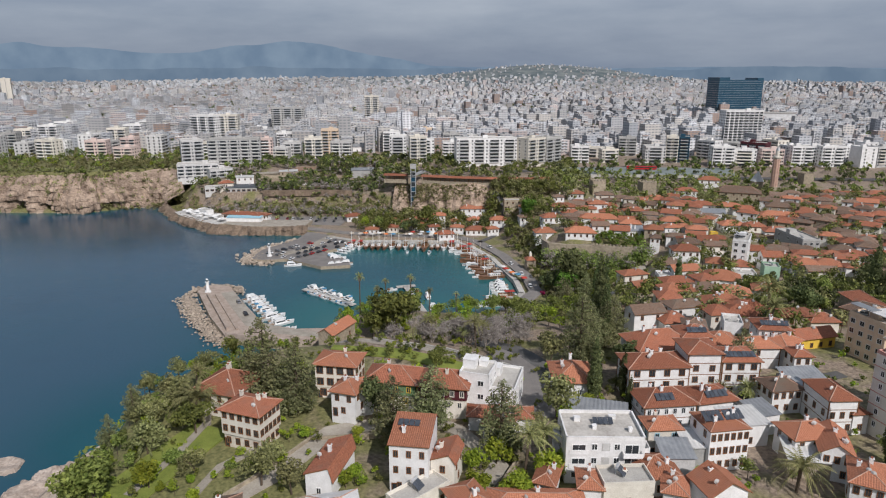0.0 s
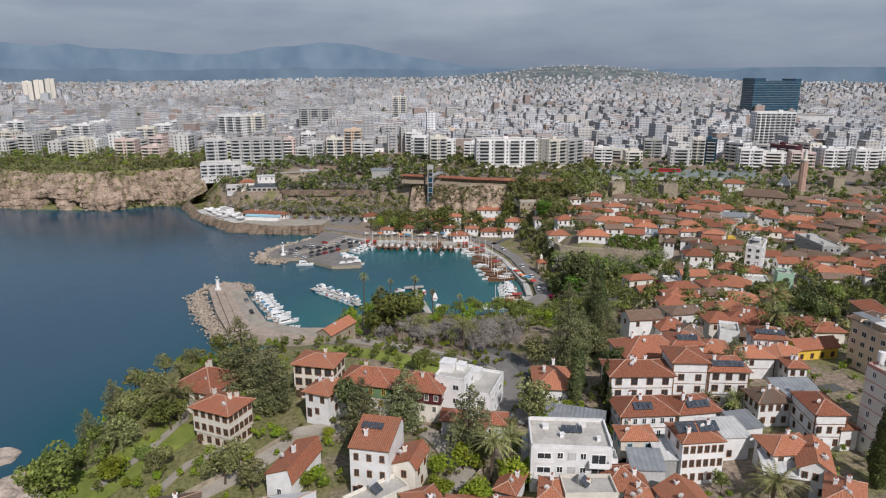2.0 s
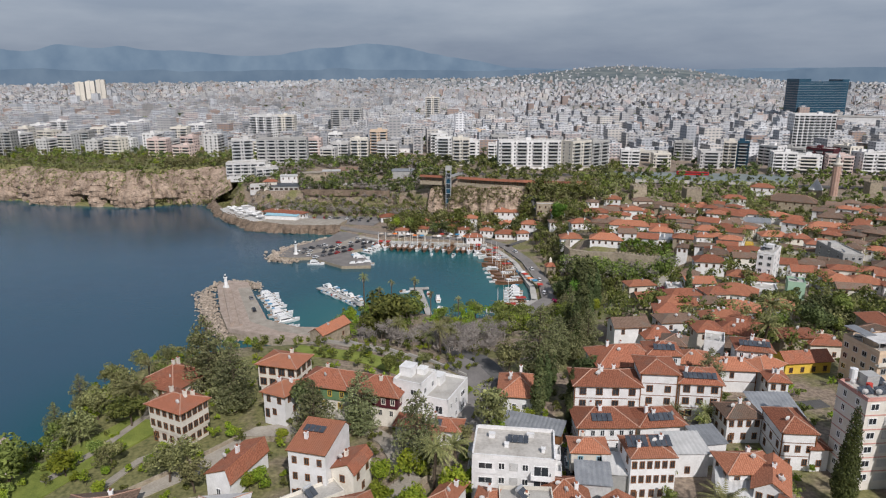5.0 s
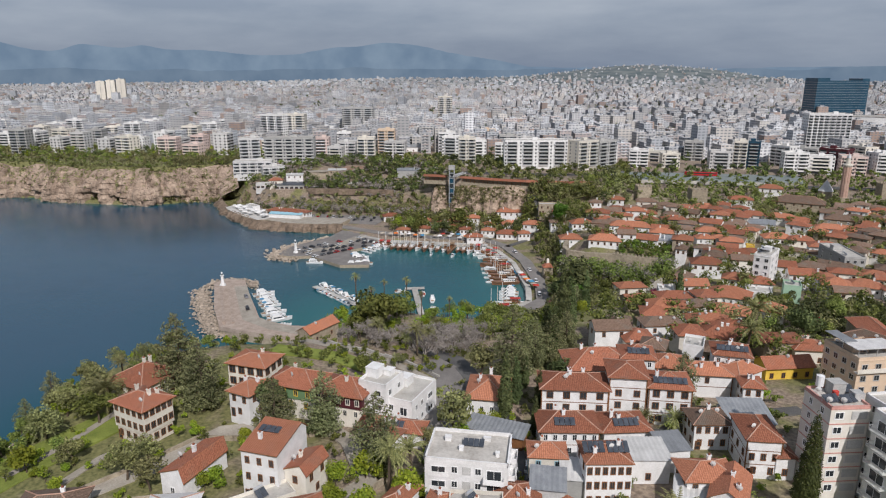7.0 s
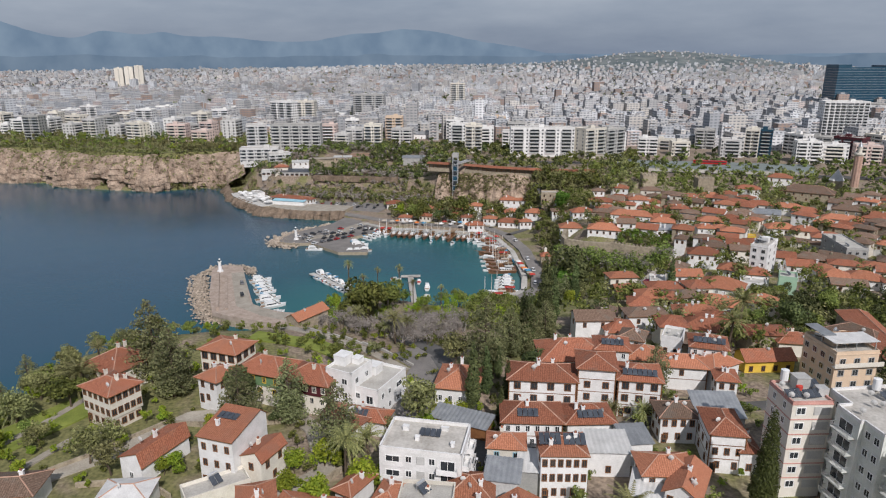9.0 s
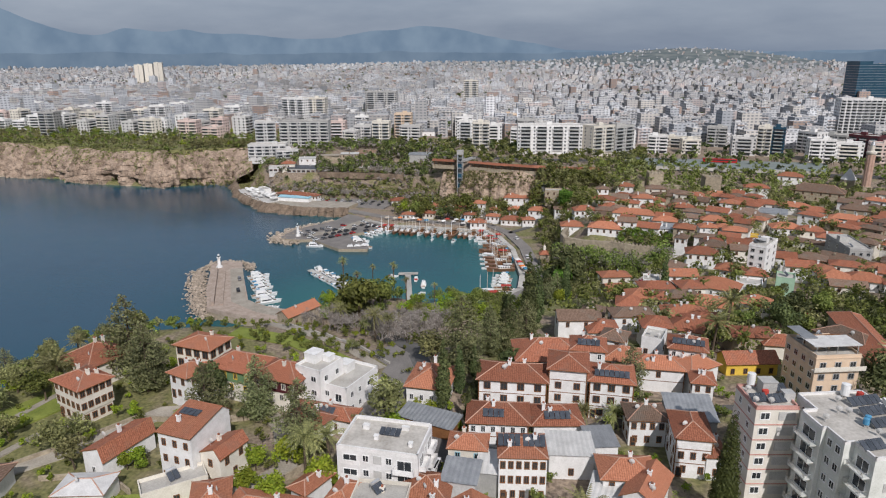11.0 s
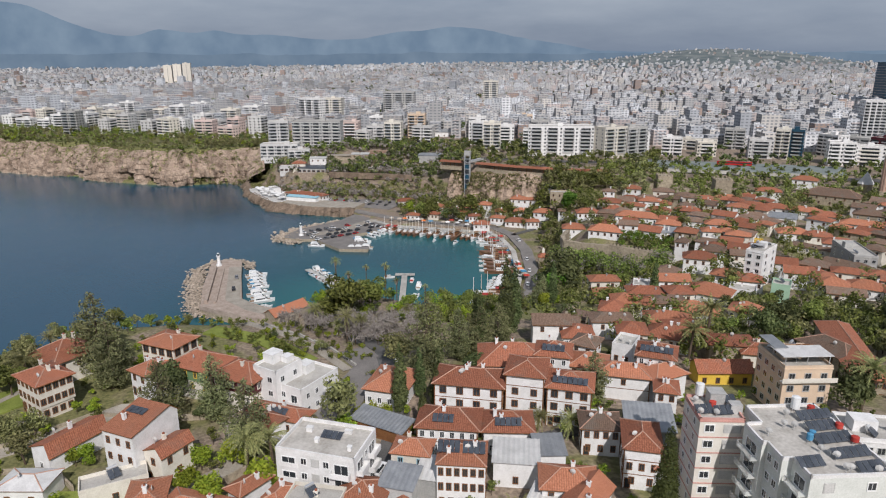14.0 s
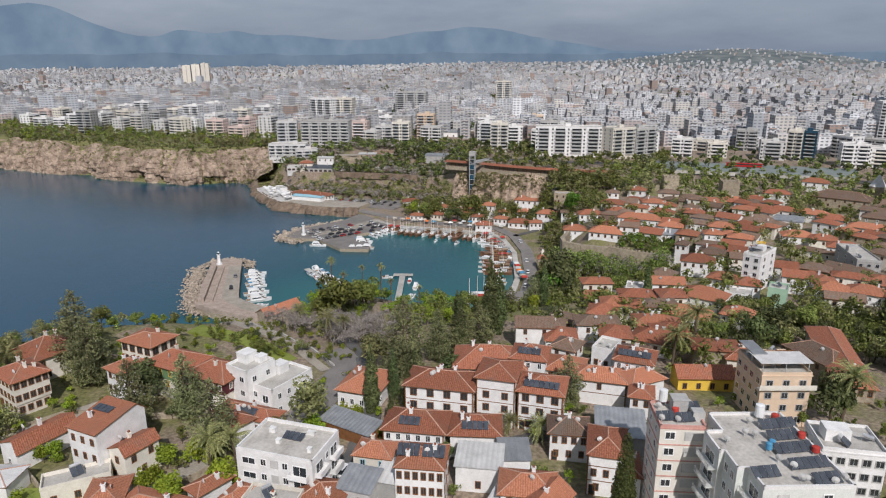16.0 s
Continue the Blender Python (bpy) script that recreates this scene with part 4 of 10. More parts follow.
def apartment(x, y, w, d, turn, storeys, wall=WHITE, balconies=2, label="", z=None, near=False, name="apartment_building", roof_gear=2, sides=None, group="apartment blocks", rail=METAL, story=3.0):
    """A flat-roofed block of flats with a balcony slab and parapet for each floor and bay."""
    g = float(ground(x, y)) if z is None else z
    h = storeys * story + 0.4
    ho = thing(name, x, y, g, turn, label or "pale flat-roofed concrete apartment building with balconies", "apartment building", group)
    TAKEN.append((x, y, 0.5 * max(w, d)))
    s = Shape()
    s.box(0, 0, -4, w, d, 4 + h, 0)
    part("wall", s, wall, ho)
    s = Shape()
    s.box(0, 0, h, w + 0.3, d + 0.3, 0.25, 0)
    s.box(0, 0, h + 0.25, w - 0.2, d - 0.2, 0.06, 1)
    for sx, sy, lx, ly in ((0, -1, w, 0.2), (0, 1, w, 0.2), (-1, 0, 0.2, d - .4), (1, 0, 0.2, d - .4)):
        s.box(sx * (w / 2 - 0.1), sy * (d / 2 - 0.1), h + 0.25, lx, ly, 0.7, 0)
    part("roof", s, [wall, CONCRETE], ho)
    rnd = random.Random(int(x * 13 + y * 7))
    s = Shape()
    s.box(rnd.uniform(-.2, .2) * w, rnd.uniform(0, .2) * d, h + 0.3, min(4.5, w * .4), min(3.5, d * .4), 2.4, 0)
    part("stair_head", s, wall, ho)
    bw = w / max(balconies, 1) * 0.68 if balconies else 0
    fine = near or y < 622

    def balcony(s, u, z, slab):
        if slab:
            s.box(u, -d / 2 - 0.6, z - 0.1, bw, 1.2, 0.2, 0)
            s.box(u, -d / 2 - 1.15, z + 0.1, bw, 0.08, 0.85, 1)
            for e in (-1, 1):
                s.box(u + e * (bw / 2 - 0.04), -d / 2 - 0.6, z + 0.1, 0.08, 1.0, 0.85, 1)
        s.box(u, -d / 2 - 0.02, z + 0.12, bw * 0.84, 0.06, 2.2, 2)
    bays = [(k + 0.5) / balconies * w - w / 2 for k in range(balconies)]
    if fine and balconies:
        s = Shape()
        balcony(s, 0, 0, True)
        unit = s.mesh("balcony", [wall, rail, GLASS])
        for lv in range(1, storeys):
            for u in bays:
                part("balcony", unit, None, ho, at=pose(u, 0, lv * story))
    if fine and not near:
        win = window_mesh(1.4, 1.5, METAL)
        for lv in range(storeys):
            for k in range(balconies + 1):
                part("window", win, None, ho, at=pose(k / max(balconies, 1) * (w - 2.2) - (w - 2.2) / 2, -d / 2, lv * story + 1.75))
            for ang in (90, 270):
                for k in range(2):
                    part("window", win, None, ho, at=pose(0, 0, 0, 0, 0, ang) @ pose((k + .5) / 2 * d - d / 2, -w / 2, lv * story + 1.75))
    if not fine:
        s = Shape()
        for lv in range(storeys):
            for u in bays:
                balcony(s, u, lv * story, lv > 0)
            n = max(2, int(d / 4))
            for sx in (-1, 1):
                for k in range(n):
                    s.box(sx * (w / 2 + .01), (k + .5) / n * d - d / 2, lv * story + 1, .08, 1.5, 1.5, 2)
            for k in range(balconies + 1):
                u = k / balconies * (w - 2.2) - (w - 2.2) / 2 if balconies else 0
                s.box(u, -d / 2 - .01, lv * story + 1, 1.3, .08, 1.5, 2)
        tagged(part("facade_detail", s, [wall, rail, GLASS], ho), kind="stuff")
    if near:
        win = window_mesh(1.5, 1.5, METAL)
        sides = sides or (balconies + 1, max(2, int(d / 4)), 0, max(2, int(d / 4)))
        for n, (ang, L, off) in zip(sides, ((0, w, d / 2), (90, d, w / 2), (180, w, d / 2), (270, d, w / 2))):
            for lv in range(storeys):
                for k in range(n):
                    u = (k / (n - 1) if n > 1 else .5) * (L - 2.4) - (L - 2.4) / 2 if ang == 0 and balconies else (k + 0.5) / n * L - L / 2
                    part("window", win, None, ho, at=pose(0, 0, 0, 0, 0, ang) @ pose(u, -off, lv * story + 1.75))
    for k in range(roof_gear):
        heater(Matrix.Translation((x, y, 0)) @ pose(0, 0, g + h + 0.31, 0, 0, turn) @ pose(rnd.uniform(-.38, .38) * w, rnd.uniform(-.38, .38) * d, 0, 0, 0, rnd.choice((0, 90)) - turn + 150 - 90))
    return ho


PROTO = {}


def placed(key, make, m):
    """The first use builds a thing, later ones copy it, at the pose m."""
    if key not in PROTO:
        PROTO[key] = make()
        PROTO[key].matrix_basis = m
        return PROTO[key]
    return copy_thing(PROTO[key], m)


def make_heater():
    ho = thing("solar_heater", 0, 0, 0, 0, "rooftop solar water heater with dark panels and white tank", "solar heater", "solar heaters")
    for k in (-1, 1):
        s = Shape()
        s.solid([(k * .55 - .5, -.9, .25), (k * .55 + .5, -.9, .25), (k * .55 + .5, .6, 1.35), (k * .55 - .5, .6, 1.35),
                 (k * .55 - .5, -.94, .33), (k * .55 + .5, -.94, .33), (k * .55 + .5, .56, 1.43), (k * .55 - .5, .56, 1.43)],
                [(0, 1, 5, 4), (1, 2, 6, 5), (2, 3, 7, 6), (3, 0, 4, 7), (4, 5, 6, 7), (3, 2, 1, 0)])
        part("panel", s, SOLAR, ho)
    s = Shape()
    s.tube((-.9, .85, 1.6), (.9, .85, 1.6), .32, .32, 10)
    part("tank", s, METAL, ho)
    for sx in (-1, 1):
        for py, top in ((-.85, .3), (.85, 1.4)):
            s = Shape()
            s.tube((sx * 1, py, 0), (sx * 1, py, top), .04, .04, 4)
            part("leg", s, METAL, ho)
    return ho


def heater(m):
    return placed("heater", make_heater, m)


def make_dish():
    ho = thing("satellite_dish", 0, 0, 0, 0, "white round satellite dish on a short mast", "satellite dish", "satellite dishes")
    s = Shape()
    s.tube((0, 0, 0), (0, 0, .9), .04, .04, 5)
    part("mast", s, METAL, ho)
    s = Shape()
    c = [(0.5 * math.cos(a * math.pi / 6), -0.15 - 0.0, 1.0 + 0.5 * math.sin(a * math.pi / 6)) for a in range(12)]
    for a in range(12):
        s.face([c[a], c[(a + 1) % 12], (0, 0.0, 1.0)])
        s.face([(0, 0.03, 1.0), c[(a + 1) % 12], c[a]])
    part("reflector", s, PALE_SHEET, ho)
    return ho


def dish(m):
    return placed("dish", make_dish, m)


def solar_array(x, y, z, n, w, h, turn, pitch):
    """A row of roof panels lying on a slope."""
    ho = thing("solar_array", x, y, z, turn, "row of dark solar panels on a tiled roof", "solar array", "roof solar arrays")
    R = pose(0, 0, 0, pitch)
    for k in range(n):
        s = Shape()
        u = (k - (n - 1) / 2) * (w + 0.12)
        s.box(u, 0, 0.10, w, h, 0.07, 0)
        part("panel", s, SOLAR, ho, at=R)
    s = Shape()
    for v in (-h * .35, h * .35):
        s.box(0, v, 0.0, n * (w + .12), 0.06, 0.1, 0)
    part("rail", s, METAL, ho, at=R)
    return ho

# ---- kinds of things: plants ----
def leaf_mesh(name, mat, blobs, count, size, rnd, squash=1.0, hang=0.0):
    """Leaf sprays set on and in blobs (x, y, z, rx, rz); small bent cards with gaps between."""
    rs = np.random.RandomState(rnd.randint(0, 99999))
    wts = np.array([b[3] ** 2 for b in blobs])
    pick = rs.choice(len(blobs), count, p=wts / wts.sum())
    B = np.array(blobs)[pick]
    dirs = rs.normal(size=(count, 3))
    dirs /= np.linalg.norm(dirs, axis=1)[:, None]
    rad = rs.uniform(0.72, 1.08, count) ** 0.7
    c = B[:, :3] + dirs * rad[:, None] * np.stack([B[:, 3], B[:, 3], B[:, 4]], 1)
    nrm = dirs + rs.normal(size=(count, 3)) * 0.55 + np.array([0, 0, 0.35])
    nrm /= np.linalg.norm(nrm, axis=1)[:, None]
    a = np.cross(nrm, rs.normal(size=(count, 3)))
    a /= np.linalg.norm(a, axis=1)[:, None]
    b = np.cross(nrm, a)
    s = size * rs.uniform(0.6, 1.4, count)[:, None]
    p = np.stack([c - a * s, c - b * s * .55 + nrm * s * .1, c + a * s, c + b * s * .55 + nrm * s * .1], 1)
    p[:, :, 2] -= hang * rs.uniform(0, 1, (count, 1)) * size
    me = bpy.data.meshes.new(name)
    idx = np.arange(count * 4).reshape(count, 4)
    me.from_pydata(p.reshape(-1, 3).tolist(), [], idx.tolist())
    me.materials.append(mat)
    return me


def limbs(s, base, way, length, r, depth, rnd, spread=0.6, kids=3, tips=None):
    """Forking limbs."""
    end = base + way * length
    s.tube(base, end, r, r * 0.62, 5 if depth > 1 else 3, 0, False)
    if depth == 0:
        if tips is not None:
            tips.append(end)
        return
    for k in range(kids):
        w = (way + Vector((rnd.gauss(0, spread), rnd.gauss(0, spread), rnd.gauss(0.12, spread * .5)))).normalized()
        limbs(s, end if k else base + way * length * 0.8, w, length * rnd.uniform(.6, .85), r * 0.58, depth - 1, rnd, spread, kids, tips)


def make_broadleaf(seed, mat, label, height=8.0, width=3.4, n=1200, size=0.37):
    rnd = random.Random(seed)
    ho = thing("tree", 0, 0, 0, 0, label, "tree", "broadleaf trees")
    s, tips = Shape(), []
    limbs(s, Vector((0, 0, -0.5)), Vector((rnd.gauss(0, .06), rnd.gauss(0, .06), 1)), height * .38, height * .032, 2, rnd, .55, 3, tips)
    part("trunk", s, BARK, ho)
    blobs = [(t.x * .9, t.y * .9, max(t.z, height * .45) * rnd.uniform(.8, 1.0), width * rnd.uniform(.28, .48), width * rnd.uniform(.25, .4)) for t in tips]
    blobs += [(rnd.gauss(0, width * .33), rnd.gauss(0, width * .33), height * rnd.uniform(.5, .86), width * rnd.uniform(.3, .5), width * rnd.uniform(.25, .4)) for _ in range(9)]
    part("crown", leaf_mesh("crown", mat, blobs, int(n * 1.3), size * .82, rnd), mat, ho)
    return ho


def make_bush(seed, mat, label):
    rnd = random.Random(seed)
    ho = thing("bush", 0, 0, 0, 0, label, "bush", "bushes")
    blobs = [(rnd.gauss(0, .6), rnd.gauss(0, .6), rnd.uniform(.4, 1.3), rnd.uniform(.5, .9), rnd.uniform(.5, .8)) for _ in range(7)]
    part("leaves", leaf_mesh("leaves", mat, blobs, 420, 0.2, rnd), mat, ho)
    s = Shape()
    for _ in range(4):
        s.tube((0, 0, -.3), (rnd.gauss(0, .4), rnd.gauss(0, .4), 1), .05, .02, 4, 0, False)
    part("stem", s, BARK, ho)
    return ho


def make_cypress(seed, height=11.0, width=1.25):
    rnd = random.Random(seed)
    ho = thing("cypress_tree", 0, 0, 0, 0, "tall narrow dark green cypress tree", "tree", "cypresses")
    s = Shape()
    s.tube((0, 0, -.5), (0, 0, height * .8), .2, .04, 6)
    part("trunk", s, BARK, ho)
    blobs = []
    for k in range(26):
        u = k / 25
        r = width * (min(1, .35 + u * 3.2) * (1 - u) ** .62 + .06)
        blobs.append((rnd.gauss(0, .12), rnd.gauss(0, .12), .5 + u * height * .96, r, height / 24))
    part("crown", leaf_mesh("crown", LEAF_DARK, blobs, 3800, .17, rnd), LEAF_DARK, ho)
    return ho


def make_conifer(seed, height=13.0, width=3.5):
    rnd = random.Random(seed)
    ho = thing("conifer_tree", 0, 0, 0, 0, "broad grey-green conifer with ragged drooping boughs", "tree", "conifers")
    s = Shape()
    s.tube((0, 0, -.5), (rnd.gauss(0, .2), rnd.gauss(0, .2), height * .95), .34, .05, 7)
    blobs = []
    for k in range(46):
        u = (k + .5) / 46
        a = k * 2.4 + rnd.uniform(-.4, .4)
        L = width * (min(1, (1 - u) * 2.6) ** .7 * (.6 + .45 * min(1, u * 4)) * rnd.uniform(.55, 1.05) + .05)
        z = height * (.1 + .88 * u)
        s.tube((0, 0, z), (L * math.cos(a), L * math.sin(a), z - .1 * L), .07, .02, 4, 0, False)
        for q in (.45, .85):
            blobs.append((L * q * math.cos(a), L * q * math.sin(a), z - .12 * L * q, .28 * width * (1.15 - u) + .2, .5 + .4 * (1 - u)))
    part("trunk", s, BARK, ho)
    part("crown", leaf_mesh("crown", LEAF_PINE, blobs, 6400, .19, rnd, hang=.6), LEAF_PINE, ho)
    return ho


def make_palm(seed, height=7.0, frond=3.7, tall=False):
    rnd = random.Random(seed)
    ho = thing("palm_tree", 0, 0, 0, 0, "tall slender fan palm" if tall else "date palm with a broad crown of arching fronds", "palm tree", "palms")
    s = Shape()
    lean = Vector((rnd.gauss(0, .25), rnd.gauss(0, .25), height))
    n = 7
    for k in range(n):
        a, b = lean * (k / n) ** 1.0, lean * ((k + 1) / n)
        s.tube(a - Vector((0, 0, .4 if k == 0 else 0)), b, .24 if not tall else .17, .20 if not tall else .14, 7, 0, False)
    part("trunk", s, BARK, ho)
    s = Shape()
    for k in range(44 if not tall else 34):
        a = k * 2.39996
        up = rnd.uniform(-.35, 1.2)
        L = frond * rnd.uniform(.8, 1.1)
        pts = []
        for i in range(7):
            u = i / 6
            out = L * (u * math.cos(up) * .95 + .02)
            zz = L * (u * math.sin(up) - .42 * u * u)
            pts.append(lean + Vector((out * math.cos(a), out * math.sin(a), zz)))
        side = Vector((-math.sin(a), math.cos(a), 0))
        for i in range(6):
            p, q = pts[i], pts[i + 1]
            for j in (0, .5):
                m = p.lerp(q, j)
                m2 = p.lerp(q, j + .42)
                wd = frond * .125 * (1.05 - abs((i + j) / 6 - .35)) * (1.5 if tall and i > 2 else 1)
                for sg in (-1, 1):
                    s.face([m, m2, m2 + side * sg * wd * .8 + (q - p) * .5 - Vector((0, 0, wd * .55))], 0, [(0, 0)] * 3)
    part("fronds", s, LEAF_PALM, ho)
    if tall:
        s = Shape()
        for k in range(16):
            a = k * 2.4
            s.face([lean, lean + Vector((.5 * math.cos(a), .5 * math.sin(a), -.4)), lean + Vector((.35 * math.cos(a + .7), .35 * math.sin(a + .7), -1.8))], 0, [(0, 0)] * 3)
        part("dead_skirt", s, TWIG, ho)
    return ho


def make_bare(seed, height=7.5):
    rnd = random.Random(seed)
    ho = thing("bare_tree", 0, 0, 0, 0, "leafless grey tree with a dense round crown of twigs", "tree", "bare trees")
    s, tips = Shape(), []
    for _ in range(2):
        limbs(s, Vector((0, 0, -.4)), Vector((rnd.gauss(0, .2), rnd.gauss(0, .2), 1)).normalized(), height * .27, .16, 3, rnd, .6, 3, tips)
    part("trunk", s, TWIG, ho)
    s = Shape()
    for t in tips:
        for _ in range(9):
            d = Vector((rnd.gauss(0, .7), rnd.gauss(0, .7), rnd.uniform(-.1, 1))).normalized() * rnd.uniform(.7, 1.7)
            o = d.orthogonal().normalized() * .035
            s.face([t - o, t + o, t + d], 0, [(0, 0)] * 3)
    part("twig_crown", s, TWIG, ho)
    return ho


PLANT_RND = random.Random(77)
KINDS = {
    "green": [lambda k=k: make_broadleaf(k, LEAF, "leafy green tree with a full crown") for k in range(4)],
    "olive": [lambda k=k: make_broadleaf(20 + k, LEAF_OLIVE, "grey-green tree with a loose crown", 8.0, 3.2, 1000, .33) for k in range(4)],
    "dark": [lambda k=k: make_broadleaf(40 + k, LEAF_DARK, "dense dark green evergreen tree", 8.0, 3.8, 1500, .35) for k in range(3)],
    "lime": [lambda k=k: make_broadleaf(60 + k, LEAF_LIME, "bright yellow-green tree in fresh leaf", 5.0, 2.6, 1000, .3) for k in range(3)],
    "fargreen": [lambda k=k: make_broadleaf(80 + k, LEAF, "leafy green tree with a full crown", 8.0, 3.8, 420, .62) for k in range(4)],
    "farolive": [lambda k=k: make_broadleaf(90 + k, LEAF_OLIVE, "grey-green tree with a loose crown", 8.0, 3.6, 360, .6) for k in range(4)],
    "fardark": [lambda k=k: make_broadleaf(100 + k, LEAF_DARK, "dense dark green evergreen tree", 8.5, 3.8, 460, .62) for k in range(3)],
    "farlime": [lambda k=k: make_broadleaf(110 + k, LEAF_LIME, "bright yellow-green tree in fresh leaf", 7.0, 3.6, 400, .6) for k in range(2)],
    "bush": [lambda k=k: make_bush(k, LEAF, "rounded green bush in a garden") for k in range(2)],
    "limebush": [lambda k=k: make_bush(10 + k, LEAF_LIME, "bright yellow-green bush in a garden") for k in range(2)],
    "round": [lambda: make_broadleaf(130, LEAF_FRESH, "large round bright green tree by the harbour road", 9.0, 5.0, 2600, .42)],
    "redbush": [lambda: make_bush(15, LEAF_RED, "bougainvillea bush in magenta flower")],
    "cypress": [lambda k=k: make_cypress(k) for k in range(3)],
    "conifer": [lambda k=k: make_conifer(k) for k in range(3)],
    "palm": [lambda k=k: make_palm(k) for k in range(3)],
    "shortpalm": [lambda k=k: make_palm(50 + k, 3.6, 3.9) for k in range(3)],
    "tallpalm": [lambda k=k: make_palm(30 + k, 11.0, 1.7, True) for k in range(2)],
    "bare": [lambda k=k: make_bare(k) for k in range(4)],
}


def plant(kind, x, y, scale=1.0, z=None, tall=1.0):
    k = PLANT_RND.randrange(len(KINDS[kind]))
    g = float(ground(x, y)) if z is None else z
    m = pose(x, y, g, 0, 0, PLANT_RND.uniform(0, 360)) @ Matrix.Diagonal((scale, scale, scale * tall, 1))
    return placed((kind, k), KINDS[kind][k], m)


def grove(kinds, x0, x1, y0, y1, count, lo=.7, hi=1.2, inside=None, gap=2.0, seed=1):
    """Trees of mixed kinds scattered over a stretch of ground, clear of houses."""
    rnd = random.Random(seed)
    kept = []
    for _ in range(count * 6):
        if len(kept) >= count:
            break
        x, y = rnd.uniform(x0, x1), rnd.uniform(y0, y1)
        if inside and not inside(x, y):
            continue
        if not free(x, y, 1.0) or any((x - a) ** 2 + (y - b) ** 2 < gap * gap for a, b in kept):
            continue
        kept.append((x, y))
        plant(rnd.choice(kinds), x, y, rnd.uniform(lo, hi))


def woods(label, mat, x0, x1, y0, y1, count, lo=.7, hi=1.2, inside=None, gap=2.5, leaves=150, size=.62, height=8.0, width=3.6, seed=1, name="woodland", clear=1.0):
    """Many trees as one mesh: each a short trunk and an uneven crown of leaf sprays."""
    rnd = random.Random(seed)
    rs = np.random.RandomState(seed)
    cand = np.stack([rs.uniform(x0, x1, count * 7), rs.uniform(y0, y1, count * 7)], 1)
    if inside is not None:
        cand = cand[signed(inside, cand[:, 0], cand[:, 1]) > 0]
    if clear and TAKEN:
        T = np.array(TAKEN)
        far = ((cand[:, None, 0] - T[None, :, 0]) ** 2 + (cand[:, None, 1] - T[None, :, 1]) ** 2 > (T[None, :, 2] + clear) ** 2).all(1)
        cand = cand[far]
    leaves, size = (int(leaves * .95), size * .92) if y1 <= 305 else (int(leaves * .85), size * .98) if y1 <= 510 else (int(leaves * .46), size * 1.28)
    kept = []
    for x, y in cand:
        if len(kept) >= count:
            break
        if any((x - a) ** 2 + (y - b) ** 2 < gap * gap for a, b in kept[-260:]):
            continue
        kept.append((x, y))
    if not kept:
        return
    K = np.array(kept)
    gz = ground(K[:, 0], K[:, 1])
    sh, quads = Shape(), []
    for (x, y), z in zip(kept, gz):
        k = rnd.uniform(lo, hi)
        nb = 9
        B = np.stack([rs.normal(0, .34, nb) * width, rs.normal(0, .34, nb) * width, rs.uniform(.42, .86, nb) * height, rs.uniform(.24, .44, nb) * width, rs.uniform(.2, .36, nb) * width], 1)
        pick = B[rs.randint(0, nb, leaves)]
        dr = rs.normal(size=(leaves, 3))
        dr /= np.linalg.norm(dr, axis=1)[:, None]
        c = pick[:, :3] + dr * np.stack([pick[:, 3], pick[:, 3], pick[:, 4]], 1) * rs.uniform(.7, 1.05, (leaves, 1))
        nm = dr + rs.normal(size=(leaves, 3)) * .5 + np.array([0, 0, .35])
        nm /= np.linalg.norm(nm, axis=1)[:, None]
        a = np.cross(nm, rs.normal(size=(leaves, 3)))
        a /= np.linalg.norm(a, axis=1)[:, None]
        b = np.cross(nm, a)
        s = size / k ** .5 * rs.uniform(.6, 1.4, (leaves, 1))
        q = np.stack([c - a * s, c - b * s * .6, c + a * s, c + b * s * .6], 1) * k + np.array([x, y, z])
        quads.append(q)
        sh.tube((x, y, z - .5), (x, y, z + height * .5 * k), .16 * k, .08 * k, 4, 0, False)
    Q = np.concatenate(quads).reshape(-1, 3)
    nv = len(sh.v)
    me = bpy.data.meshes.new(name)
    faces = sh.f + (np.arange(len(Q)).reshape(-1, 4) + nv).tolist()
    me.from_pydata(sh.v + Q.tolist(), [], faces)
    me.materials.append(BARK)
    me.materials.append(mat)
    me.polygons.foreach_set("material_index", [0] * len(sh.f) + [1] * (len(Q) // 4))
    tagged(new(name, me), label, "trees", kind="stuff")

# ---- kinds of things: boats and cars ----
def hull(s, L, W, H, mat=0, bow=.45, z0=-.3):
    """A pointed hull, stern at -x."""
    st = [(-.5, .8), (-.2, 1), (.5 - bow, .95), (.36, .52), (.5, .02)]
    top = [(u * L, w * W / 2, H * (1 + .35 * max(0, u) * 2)) for u, w in st]
    bot = [(u * L * .94, w * W / 2 * .6, z0) for u, w in st]
    n = len(st)
    v = [(x, y, z) for x, y, z in top] + [(x, -y, z) for x, y, z in reversed(top)]
    b = [(x, y, z) for x, y, z in bot] + [(x, -y, z) for x, y, z in reversed(bot)]
    m = 2 * n
    s.solid(b + v, [(i, m + i, m + (i + 1) % m, (i + 1) % m) for i in range(m)] + [tuple(range(2 * m - 1, m - 1, -1))][:0], mat)
    for i in range(n - 1):
        s.face([v[m - 1 - i], v[m - 2 - i], v[i + 1], v[i]], mat)


